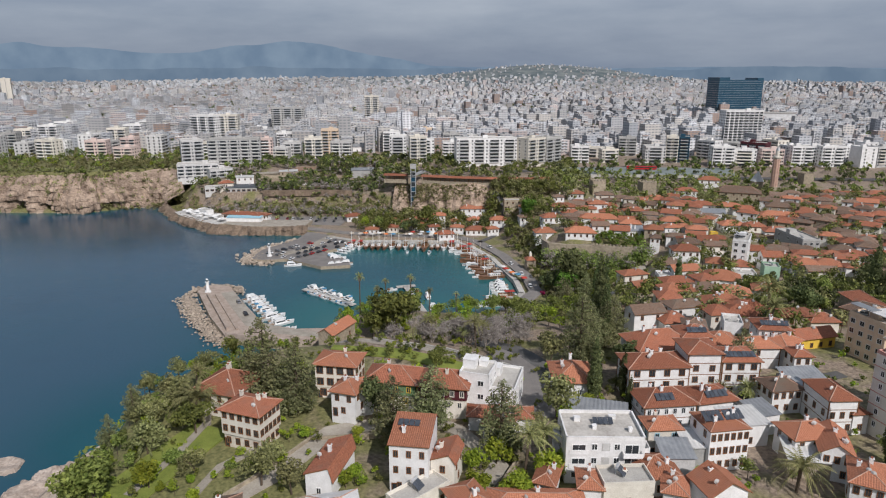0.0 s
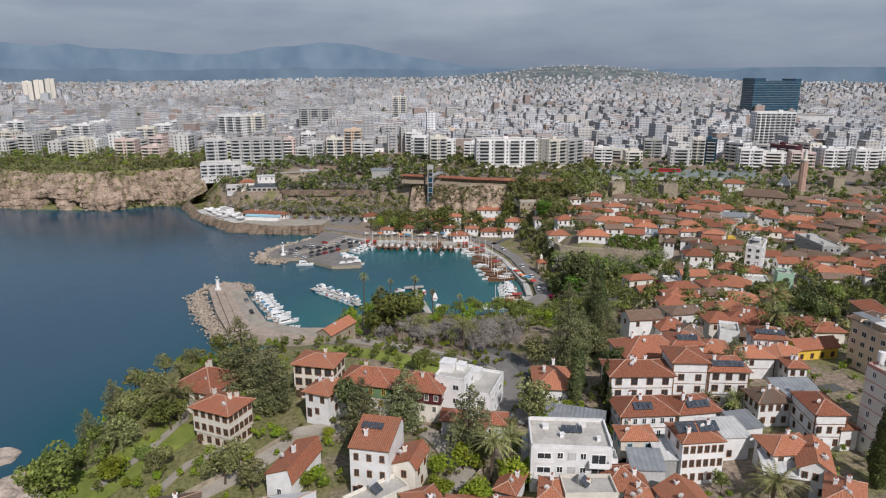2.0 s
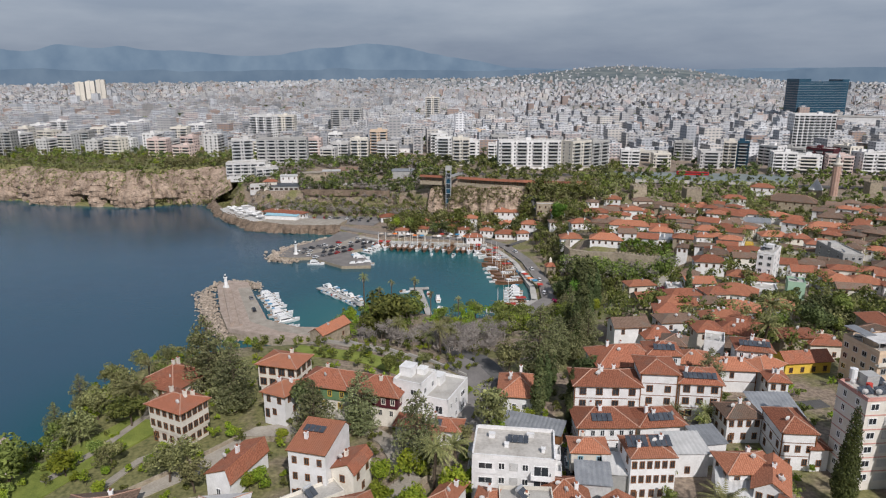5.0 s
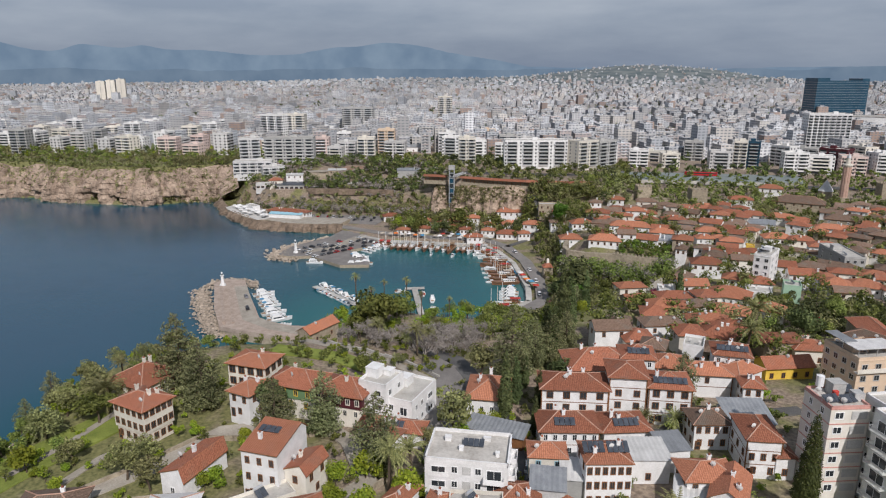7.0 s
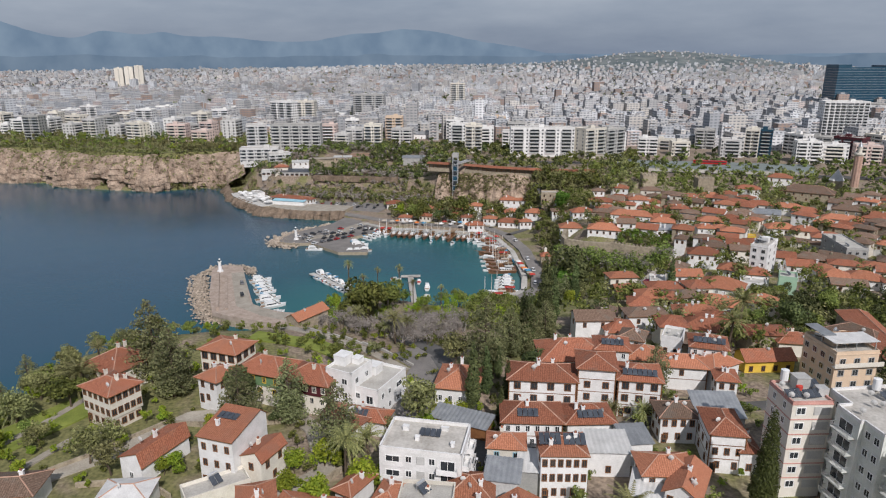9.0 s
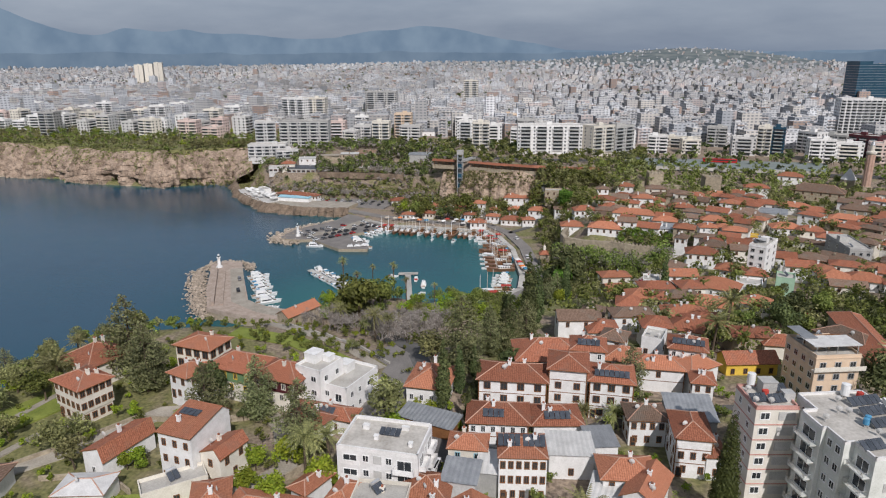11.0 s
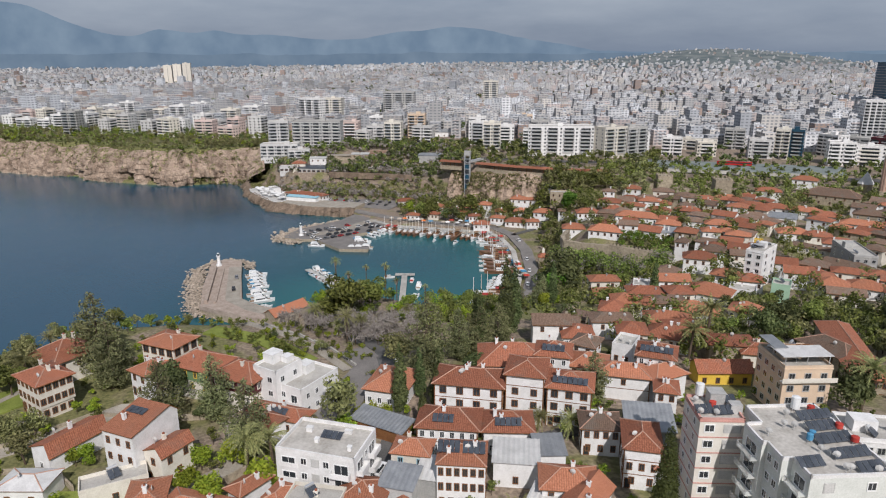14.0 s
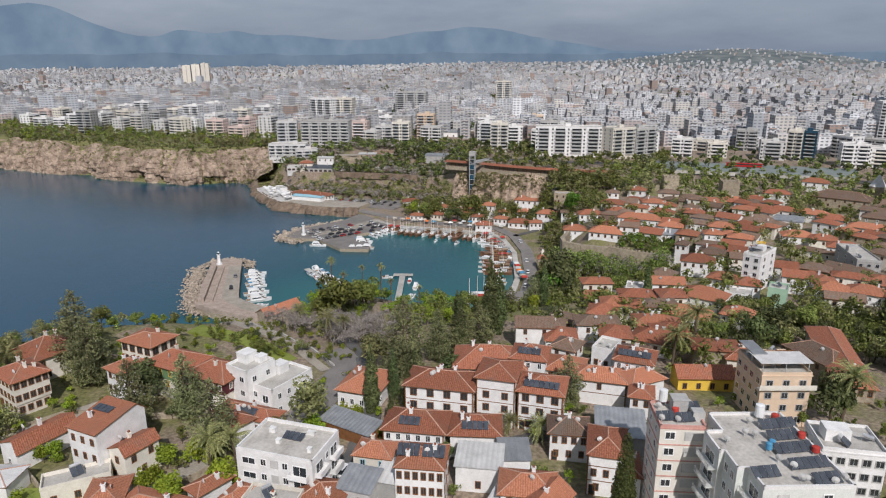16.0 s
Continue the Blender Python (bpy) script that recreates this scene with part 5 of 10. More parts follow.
def make_yacht(seed):
    rnd = random.Random(seed)
    L, W = rnd.uniform(10, 13), rnd.uniform(3.4, 4.0)
    ho = thing("motor_yacht", 0, 0, 0, 0, "white motor yacht with tinted cabin windows moored in the harbour", "boat", "moored yachts")
    s = Shape()
    hull(s, L, W, 1.3)
    part("hull", s, HULL, ho)
    s = Shape()
    s.solid([(-.32 * L, -W * .36, 1.3), (.22 * L, -W * .30, 1.4), (.22 * L, W * .30, 1.4), (-.32 * L, W * .36, 1.3),
             (-.32 * L, -W * .33, 2.9), (.08 * L, -W * .27, 2.9), (.08 * L, W * .27, 2.9), (-.32 * L, W * .33, 2.9)],
            [(0, 1, 5, 4), (1, 2, 6, 5), (2, 3, 7, 6), (3, 0, 4, 7), (4, 5, 6, 7)])
    cab = part("cabin", s, HULL, ho)
    s = Shape()
    for sg in (-1, 1):
        s.solid([(-.26 * L, sg * W * .365, 1.9), (.12 * L, sg * W * .315, 1.95), (.06 * L, sg * W * .30, 2.5), (-.26 * L, sg * W * .352, 2.5),
                 (-.26 * L, sg * W * .345, 1.9), (.12 * L, sg * W * .295, 1.95), (.06 * L, sg * W * .28, 2.5), (-.26 * L, sg * W * .332, 2.5)], [(0, 1, 2, 3), (7, 6, 5, 4), (0, 1, 5, 4), (2, 3, 7, 6)])
    part("side_window", s, GLASS, cab)
    s = Shape()
    s.solid([(.225 * L, -W * .26, 1.6), (.225 * L, W * .26, 1.6), (.105 * L, W * .24, 2.75), (.105 * L, -W * .24, 2.75)], [(0, 1, 2, 3)])
    part("windscreen", s, GLASS, cab)
    s = Shape()
    s.box(-.41 * L, 0, 1.32, .16 * L, W * .62, .06, 0)
    s.box(.3 * L, 0, 1.52, .16 * L, W * .34, .05, 0)
    part("deck", s, DECK, ho)
    s = Shape()
    s.box(-.14 * L, 0, 2.9, .30 * L, W * .58, .7, 0)
    part("flybridge", s, HULL, ho)
    s = Shape()
    s.tube((-.2 * L, 0, 3.6), (-.24 * L, 0, 5.0), .06, .03, 5)
    part("mast", s, METAL, ho)
    if seed % 3 == 0:
        s = Shape()
        s.box(-.30 * L, 0, 3.6, .2 * L, W * .7, .08)
        part("awning", s, CANVAS_B, ho)
    return ho


def make_small(seed):
    ho = thing("motor_boat", 0, 0, 0, 0, "small white open motor boat at its mooring", "boat", "small boats")
    s = Shape()
    hull(s, 6.2, 2.2, .8)
    part("hull", s, HULL, ho)
    s = Shape()
    s.box(-.4, 0, .8, 2.0, 1.5, 1.0)
    part("cabin", s, HULL if seed % 2 else PALE_SHEET, ho)
    s = Shape()
    s.box(.62, 0, 1.1, .06, 1.3, .6)
    part("windscreen", s, GLASS, ho)
    s = Shape()
    s.box(-2.2, 0, .9, 1.2, 1.7, .5)
    part("seat", s, (CANVAS_B, CANVAS_R, WOOD)[seed % 3], ho)
    return ho


def make_gulet(seed):
    rnd = random.Random(seed)
    L, W = rnd.uniform(15, 19), rnd.uniform(4.6, 5.4)
    body = (HULLW, HULL, HULLW, HULLW, HULL)[seed % 5]
    ho = thing("tour_boat", 0, 0, 0, 0, "wooden tour boat with two masts and a shaded deck" if body == HULLW else "white wooden tour boat with masts and awning", "boat", "tour boats")
    s = Shape()
    hull(s, L, W, 1.9)
    part("hull", s, body, ho)
    s = Shape()
    s.box(-.05 * L, 0, 1.93, .74 * L, W * .8, .06, 0)
    part("deck", s, DECK, ho)
    s = Shape()
    s.box(-.12 * L, 0, 1.9, .42 * L, W * .5, 1.3)
    cab = part("cabin", s, HULL if seed % 2 else WOOD, ho)
    s = Shape()
    for k in range(6):
        for sg in (-1, 1):
            s.box((-.33 + k * .08) * L, sg * W * .252, 2.3, .05 * L, .04, .6)
    part("cabin_window", s, GLASS, cab)
    s = Shape()
    s.box(-.24 * L, 0, 4.3, .3 * L, W * .62, .12)
    part("awning", s, (BEIGE_CANVAS, CANVAS_B, DECK, BEIGE_CANVAS, DECK, PALE_SHEET, CANVAS_R, BEIGE_CANVAS)[seed % 8], ho)
    s = Shape()
    for k in (-.38, -.24, -.1):
        for sg in (-1, 1):
            s.tube((k * L, sg * W * .38, 1.9), (k * L, sg * W * .38, 4.6), .05, .05, 4, 0, False)
    part("awning_post", s, METAL, ho)
    for k, hgt in ((.14, rnd.uniform(10, 17)), (-.2, rnd.uniform(7, 12)))[:1 + seed % 2]:
        s = Shape()
        s.tube((k * L, 0, 1.9), (k * L, 0, hgt), .17, .1, 6)
        s.tube((k * L, -1.0, hgt * .7), (k * L, 1.0, hgt * .7), .04, .04, 4)
        part("mast", s, CREAM if seed % 2 else HULL, ho)
    s = Shape()
    s.tube((.46 * L, 0, 2.3), (.66 * L, 0, 3.2), .1, .05, 5)
    part("bowsprit", s, WOOD, ho)
    return ho


BOATS = {"yacht": (make_yacht, 6), "small": (make_small, 4), "gulet": (make_gulet, 8)}
BOAT_RND = random.Random(5)


def boat(kind, x, y, turn, scale=1.0):
    mk, n = BOATS[kind]
    k = BOAT_RND.randrange(n)
    return placed((kind, k), lambda: mk(k), pose(x, y, 0, 0, 0, turn) @ Matrix.Diagonal((scale, scale, scale, 1)))


def boat_row(kind, x0, y0, x1, y1, n, turn, scale=1.0):
    """Boats moored side by side along a quay, each a little askew."""
    for k in range(n):
        u = (k + .5) / n
        boat(kind, x0 + (x1 - x0) * u + BOAT_RND.uniform(-.4, .4), y0 + (y1 - y0) * u + BOAT_RND.uniform(-.6, .6), turn + BOAT_RND.uniform(-5, 5), scale * BOAT_RND.uniform(.88, 1.1))


def make_car(k):
    ho = thing("car", 0, 0, 0, 0, ("white", "grey", "dark", "red")[k] + " car parked on the roadside", "car", "parked cars")
    s = Shape()
    s.solid([(-2.1, -.85, .35), (2.1, -.85, .35), (2.1, .85, .35), (-2.1, .85, .35), (-2.1, -.85, .85), (2.05, -.82, .8), (2.05, .82, .8), (-2.1, .85, .85)],
            [(0, 1, 5, 4), (1, 2, 6, 5), (2, 3, 7, 6), (3, 0, 4, 7), (4, 5, 6, 7), (3, 2, 1, 0)])
    s.box(-.3, 0, 1.4, 1.9, 1.3, .05)
    part("body", s, CAR_PAINTS[k], ho)
    s = Shape()
    s.solid([(-1.9, -.8, .85), (1.0, -.8, .82), (1.0, .8, .82), (-1.9, .8, .85), (-1.4, -.65, 1.42), (.45, -.65, 1.42), (.45, .65, 1.42), (-1.4, .65, 1.42)],
            [(0, 1, 5, 4), (1, 2, 6, 5), (2, 3, 7, 6), (3, 0, 4, 7), (4, 5, 6, 7)])
    part("window_glass", s, GLASS, ho)
    for sx in (-1.3, 1.3):
        for sy in (-.8, .8):
            s = Shape()
            s.tube((sx, sy - .1, .33), (sx, sy + .1, .33), .33, .33, 10)
            part("wheel", s, TYRE, ho)
    return ho


def car(k, x, y, turn, z=None):
    return placed(("car", k), lambda: make_car(k), pose(x, y, float(ground(x, y)) if z is None else z, 0, 0, turn))

# ---- the modern city ----
def slab_block(s, x, y, z, w, d, h, turn):
    """One far apartment block: walls with UVs in metres, roof, stair head."""
    c, n = math.cos(turn), math.sin(turn)
    P = lambda px, py, pz: (x + px * c - py * n, y + px * n + py * c, z + pz)
    q = [(-w / 2, -d / 2), (w / 2, -d / 2), (w / 2, d / 2), (-w / 2, d / 2)]
    v = [P(*p, -4) for p in q] + [P(*p, h) for p in q]
    i = len(s.v)
    s.v.extend(v)
    for k in range(4):
        j = (k + 1) % 4
        L = w if k % 2 == 0 else d
        s.f.append((i + k, i + j, i + 4 + j, i + 4 + k))
        s.m.append(0)
        s.uv.append([(0, -4), (L, -4), (L, h), (0, h)])
    s.f.append((i + 4, i + 5, i + 6, i + 7))
    s.m.append(1)
    s.uv.append([(0, 0)] * 4)


def far_city(name, y0, y1, step, seed):
    rnd = random.Random(seed)
    s = Shape()
    spots = []
    y = y0
    while y < y1:
        st = step * (0.75 + y / 4200)
        x = -y * 1.25 - 100
        while x < y * 0.95 + 120:
            spots.append((x + rnd.uniform(-.3, .3) * st, y + rnd.uniform(-.3, .3) * st))
            x += st * rnd.uniform(0.8, 1.25)
        y += st * 0.95
    S = np.array(spots)
    dry, gz = -signed(SEA, S[:, 0], S[:, 1]), ground(S[:, 0], S[:, 1])
    for (px, py), away, z in zip(spots, dry, gz):
        if rnd.random() < (0.5 if py > 4050 and z > 78 else 0.06) or away < 60:
            continue
        turn = 0.3 * math.sin(px * 0.004 + 1) + rnd.choice((0, 0, 0, math.pi / 2)) + rnd.uniform(-.05, .05)
        h = rnd.choice((9, 12, 12, 15, 15, 18, 21)) if py < 1300 else rnd.choice((6, 6, 9, 9, 12, 12, 15))
        if rnd.random() < 0.02:
            h += 14
        w, d = rnd.uniform(10, 21), rnd.uniform(9, 14)
        if py > 4050 and z > 78:
            w, d, h = w * .65, d * .7, rnd.choice((5, 6, 8, 9))
        z = float(z)
        slab_block(s, px, py, z, w, d, h, turn)
        slab_block(s, px + rnd.uniform(-3, 3), py + rnd.uniform(-2, 2), z + h, rnd.uniform(3, 6), rnd.uniform(3, 5), rnd.uniform(1.6, 2.8), turn)
        if py < 950 and rnd.random() < .6:
            for k in range(1, int(h / 3)):
                slab_block(s, px + .5 * d * math.sin(turn) * 1.06, py - .5 * d * math.cos(turn) * 1.06, z + k * 3 + 3.9, w * .62, 1.3, -2.9, turn)
    single(name, s, [CITY, CITYROOF], Matrix(), "dense pale apartment blocks of the distant city", "city", kind="stuff")


far_city("city_blocks", 705, 1500, 25, 5)
far_city("city_blocks", 1500, 2600, 27, 6)
far_city("city_blocks", 2600, 4790, 30, 7)

# ---- the old town: houses by the sea and round the lanes ----
house(-20.2, 104.6, 9.0, 6.4, 14, 1.2, roof="hip", rise=1.2, wall=WHITE, tile=PALEGREY, chimneys=0, sides=(3, 1, 0, 1), label="low white garden building with pale grey pitched roof", over=.4)
house(-42.5, 101.8, 11.0, 7.0, 16, 1.3, rise=1.6, tile=TILE_OLD, chimneys=1, sides=(3, 1, 0, 1), label="low house with a faded brown tile roof")
house(-4.7, 108.7, 11.7, 5.0, 42, 1.2, roof="flat", wall=CREAM, chimneys=0, sides=(4, 1, 0, 1), label="long low cream garden building with worn flat roof", over=0)
house(4.8, 105.9, 6.0, 8.0, 27, 1.4, tile=TILE_NEW, sides=(2, 1, 0, 1), label="small house with red tile roof in a garden")
house(17.4, 105.8, 17.0, 6.0, -1, 1.2, rise=1.5, tile=TILE_NEW, sides=(4, 1, 0, 1), label="long low house with an orange tile roof")
house(-43.0, 132.4, 10.0, 7.8, -20, 3, story=3.0, upper=CREAM, base=STONEPALE, wall=CREAM, sides=(5, 5, 2, 3), win=(1.1, 1.5), frame_mat=WOOD, rise=1.9, chimneys=3, label="cream stone house with timber bay windows and red hipped roof")
house(-53.2, 149.2, 11.7, 12.0, -18, 2, wall=CREAM, chimneys=2, sides=(4, 3, 2, 3), label="cream house with broad red hipped roof among palms")
house(-22.8, 117.6, 5.4, 12.6, -13, 1.6, roof="gable_y", shift=.8, rise=1.8, chimneys=1, sides=(2, 0, 1, 1), label="long white house with one steep red tile slope", frame_mat=HULL, over=0.4)
house(-5.9, 118.9, 7.8, 11.6, -8, 3, roof="gable_x", shift=0.66, rise=1.7, story=3.5, win=(0.9, 1.4), tile=TILE_NEW, sides=(3, 0, 2, 0), label="three-storey white house with solar panels on its red roof", over=0.45)
house(0.8, 117.8, 4.8, 7.6, -14, 2.05, roof="gable_y", shift=.55, rise=1.5, tile=TILE, wall=CREAM, sides=(1, 2, 1, 0), label="cream annexe with a red gabled roof", over=0.4)
house(-26.6, 156.2, 10.6, 8.4, -9, 3, roof="hip", rise=1.6, tile=TILE_NEW, wall=CREAM, base=CREAM, upper=CREAM, frame_mat=WOOD, win=(1.7, 1.9), sides=(4, 3, 2, 3), chimneys=1, label="cream house with orange timber windows and low red roof")
house(-12.2, 149.3, 12.6, 9.0, -10, 2, roof="hip", wall=GREENP, tile=TILE, base=CREAM, upper=GREENP, frame_mat=YELLOW, sides=(4, 2, 3, 2), label="green boarded house with yellow windows and red roof", z=33.4)
house(0.6, 146.9, 11.7, 9.0, -10, 2, roof="hip", wall=MAROON, tile=TILE, base=CREAM, upper=MAROON, frame_mat=CREAM, sides=(5, 2, 3, 2), label="maroon boarded timber house over a cream ground floor", z=33.4)
house(-22.4, 143.2, 6.1, 7.0, -18, 2, tile=TILE_NEW, sides=(2, 2, 1, 2), chimneys=2, label="white house with red hipped roof and a small balcony", z=33.4)
house(-20.6, 146.6, 5.9, 6.0, 20, 1.5, tile=TILE_NEW, roof="gable_x", sides=(2, 1, 1, 1), label="white annexe with a red pitched roof", z=33.4)
house(13.4, 138.8, 14.5, 5.0, -5, 1.2, tile=TILE, sides=(3, 2, 1, 2), label="low white house with red roof and solar panels")
house(33.7, 158.5, 9.8, 12.0, -1, 1.4, tile=TILE_NEW, frame_mat=HULL, sides=(5, 3, 2, 3), chimneys=2, label="low white house with a broad orange-red hipped roof")
house(53.9, 155.2, 15.3, 9.0, 4, 3, trim=True, frame_mat=WOOD, win=(1.5, 1.7), rise=2.1, sides=(4, 2, 3, 2), chimneys=3, label="long white hotel wing with dark trim and red roof")
house(66.4, 158.4, 8.4, 9.6, 1, 3.8, trim=True, frame_mat=WOOD, win=(1.4, 1.6), rise=1.8, sides=(2, 1, 1, 1), chimneys=0, label="white raised hotel block with dark trim and red roof")
house(76.3, 158.9, 9.6, 9.0, -0, 3, trim=True, frame_mat=WOOD, win=(1.5, 1.7), rise=2.1, sides=(3, 2, 2, 2), chimneys=1, label="white hotel wing with solar panels on its red roof")
house(61.2, 173.2, 17.1, 12.0, 11, 2.3, tile=TILE, sides=(3, 2, 1, 2), chimneys=2, label="white house with a broad red hipped roof")
house(52.2, 141.4, 12.5, 8.5, 7, 2, trim=True, sides=(6, 3, 2, 3), frame_mat=HULL, chimneys=2, label="white timber-framed house with red roof and solar panels")
house(64.2, 144.1, 10.1, 8.0, 12, 1.8, sides=(4, 2, 2, 2), frame_mat=HULL, chimneys=2, label="white house with weathered red roof")
house(58.7, 125.0, 8.8, 8.0, 9, 3, frame_mat=WOOD, sides=(6, 3, 2, 2), win=(0.9, 1.5), tile=TILE_NEW, rise=1.8, chimneys=2, label="white three-storey house with rows of windows and roof heaters", over=0.3)
house(47.8, 129.3, 7.5, 5.8, 4, 2, tile=TILE_NEW, wall=CREAM, frame_mat=BLUEP, sides=(2, 2, 1, 2), label="cream house with blue window frames and orange hipped roof", over=0.4)
house(67.6, 133.6, 8.6, 7.6, 8, 1.7, roof="sheet", rise=.9, tile=PALE_SHEET, wall=WHITE, sides=(2, 2, 1, 1), chimneys=0, label="white house with pale sheet metal roof terrace")
house(73.6, 137.5, 5.7, 6.0, 16, 1.6, roof="sheet", tile=SHEET, wall=WHITE, sides=(1, 1, 1, 1), chimneys=0, label="white building with grey sheet metal roof")
house(53.9, 124.3, 6.5, 6.0, 1, 1.6, roof="sheet", tile=PALE_SHEET, wall=GREY, sides=(1, 1, 1, 1), chimneys=0, label="low building with a pale sheet metal roof")
house(48.0, 120.4, 6.3, 6.0, -1, 1.6, roof="sheet", tile=SHEET, wall=PALEGREY, sides=(1, 1, 1, 1), chimneys=0, label="low grey building with a grey sheet roof")
house(83.2, 148.1, 7.7, 6.5, 8, 2, tile=TILE_OLD, frame_mat=WOOD, sides=(4, 3, 2, 3), chimneys=1, label="white house with a weathered brown tile roof")
house(93.5, 155.2, 10.0, 9.0, 5, 1.2, roof="sheet", tile=SHEET, wall=GREY, sides=(2, 1, 1, 1), chimneys=0, label="low hall with a grey metal roof")
house(91.2, 140.6, 6.8, 10.4, 2, 2.7, tile=TILE, frame_mat=WOOD, sides=(3, 3, 2, 3), trim=True, chimneys=0, label="white house with dark corner boards and red roof", over=0.5)
house(95.4, 139.4, 3.8, 8.0, 6, 1.6, tile=TILE, sides=(2, 1, 1, 1), label="white annexe with red roof and roof heaters", over=0.5)
house(20.7, 113.8, 3.6, 7.0, -21, 1.3, tile=TILE_NEW, sides=(2, 1, 1, 1), label="low house with orange tile roof in a garden")
house(35.1, 111.3, 9.8, 6.0, 4, 1.6, roof="flat", wall=CREAM, sides=(2, 1, 1, 1), label="small cream flat-roofed house in a lane", over=0)
house(28.3, 111.0, 4.0, 6.0, -7, 1.5, tile=TILE_NEW, sides=(2, 1, 1, 1), label="small house with orange tile roof")
house(78.1, 126.5, 9.5, 6.9, 8, 2, tile=TILE_NEW, roof="hip", sides=(3, 2, 1, 2), chimneys=1, label="house with a bright orange-red hipped roof")
house(81.5, 122.2, 5.6, 10.5, -20, 2, tile=TILE_NEW, sides=(3, 2, 1, 2), chimneys=2, label="white gabled house with orange-red roof", roof="gable_y")
house(81.5, 110.5, 5.7, 9.0, -29, 2, tile=TILE_NEW, sides=(3, 2, 1, 2), chimneys=2, label="house with bright orange tile roof and chimneys")
house(75.8, 121.7, 8.1, 7.0, -12, 1.2, roof="sheet", tile=PALE_SHEET, wall=STONE, sides=(1, 1, 1, 1), chimneys=0, label="courtyard canopy of pale sheet metal")
house(42.2, 116.3, 8.2, 8.0, 5, 1.3, tile=TILE_NEW, sides=(2, 1, 1, 1), label="low house with bright orange tile roof")
apartment(126.4, 177.1, 11.0, 12.2, 16, 4, wall=PEACH, balconies=0, near=True, sides=(3, 4, 0, 4), roof_gear=6, label="peach apartment building with roof terrace and heaters")
apartment(134.9, 152.1, 11.1, 9.7, 5, 3, wall=WHITE, balconies=0, near=True, sides=(5, 3, 0, 3), roof_gear=2, label="white flat-roofed building with worn terrace")
house(113.0, 188.7, 13.7, 6.0, 14, 1.3, wall=YELLOW, tile=TILE, roof="gable_x", sides=(5, 1, 1, 1), chimneys=0, label="long low yellow house with red pitched roof")
house(88.2, 173.5, 12.2, 7.0, 1, 2, wall=WHITE, tile=TILE_NEW, trim=True, sides=(1, 2, 1, 1), chimneys=3, label="white walled house with dark trim lines and red roof")
house(97.2, 175.2, 9.4, 7.0, 40, 2, wall=WHITE, tile=TILE_NEW, sides=(1, 1, 1, 1), chimneys=2, label="white house with red hipped roof and chimney")
house(96.2, 180.5, 8.8, 8.0, -7, 3, wall=WHITE, tile=TILE, frame_mat=HULL, sides=(4, 3, 1, 2), chimneys=2, rise=2.2, label="white house with dark solar panels covering its roof")
house(89.0, 189.7, 5.3, 8.0, -16, 2.6, roof="flat", wall=WHITE, sides=(2, 1, 1, 1), chimneys=0, label="plain white flat-roofed block", over=0)
house(71.1, 174.4, 8.2, 8.0, 1, 3, wall=WHITE, tile=TILE, sides=(3, 2, 1, 2), frame_mat=HULL, label="white house with solar panels on a red roof")
house(79.8, 176.7, 8.7, 8.0, -2, 2, wall=CREAM, tile=TILE_NEW, sides=(4, 2, 1, 2), chimneys=0, label="cream house with orange roof and skylights")
house(78.6, 192.7, 6.4, 7.0, -16, 2, wall=WHITE, tile=TILE_OLD, sides=(2, 2, 1, 2), label="white house with an old brown tile roof")
house(149.0, 209.3, 8.4, 37.3, -2, 2, wall=STONE, tile=TILE, sides=(4, 3, 1, 2), chimneys=0, label="large old stone house with broad red roof")
house(144.7, 208.8, 15.3, 9.0, -54, 2, wall=STONE, tile=TILE_OLD, sides=(5, 2, 1, 2), chimneys=0, label="long old stone house with weathered tile roof")
house(125.2, 205.0, 9.4, 7.0, 1, 1.5, wall=CREAM, tile=TILE, sides=(3, 1, 1, 1), chimneys=2, label="low house with red roof and satellite dish")
house(97.8, 167.3, 4.7, 6.0, -1, 2, wall=WHITE, tile=TILE, sides=(2, 2, 1, 2), chimneys=2, label="white house with a red hipped roof")
plant('cypress', -82.0, 172.0, 0.6)
house(-43, 249, 6.5, 17, -24, 1.6, roof='gable_y', wall=STONE, tile=TILE_NEW, sides=(1, 3, 0, 3), chimneys=0, z=7.5, label='long stone harbour building with a steep red roof')
house(36.9, 141.6, 13.3, 5.0, -15, 1, roof="sheet", tile=SHEET, wall=WOOD, chimneys=0, sides=(0, 0, 0, 0), label="long grey cafe canopy among bright green trees", over=0)
house(12.9, 134.0, 5.9, 6.0, -23, 1.4, tile=TILE, sides=(3, 1, 0, 1), label="small white house with red roof behind palms")
house(44.4, 109.8, 4.0, 6.0, -18, 1.4, tile=TILE_NEW, sides=(2, 1, 0, 1), label="small house with orange tile roof")
house(52.1, 108.4, 7.5, 7.0, 13, 1.8, tile=TILE_NEW, roof="gable_y", sides=(2, 1, 0, 1), label="white house with a steep red gabled roof")

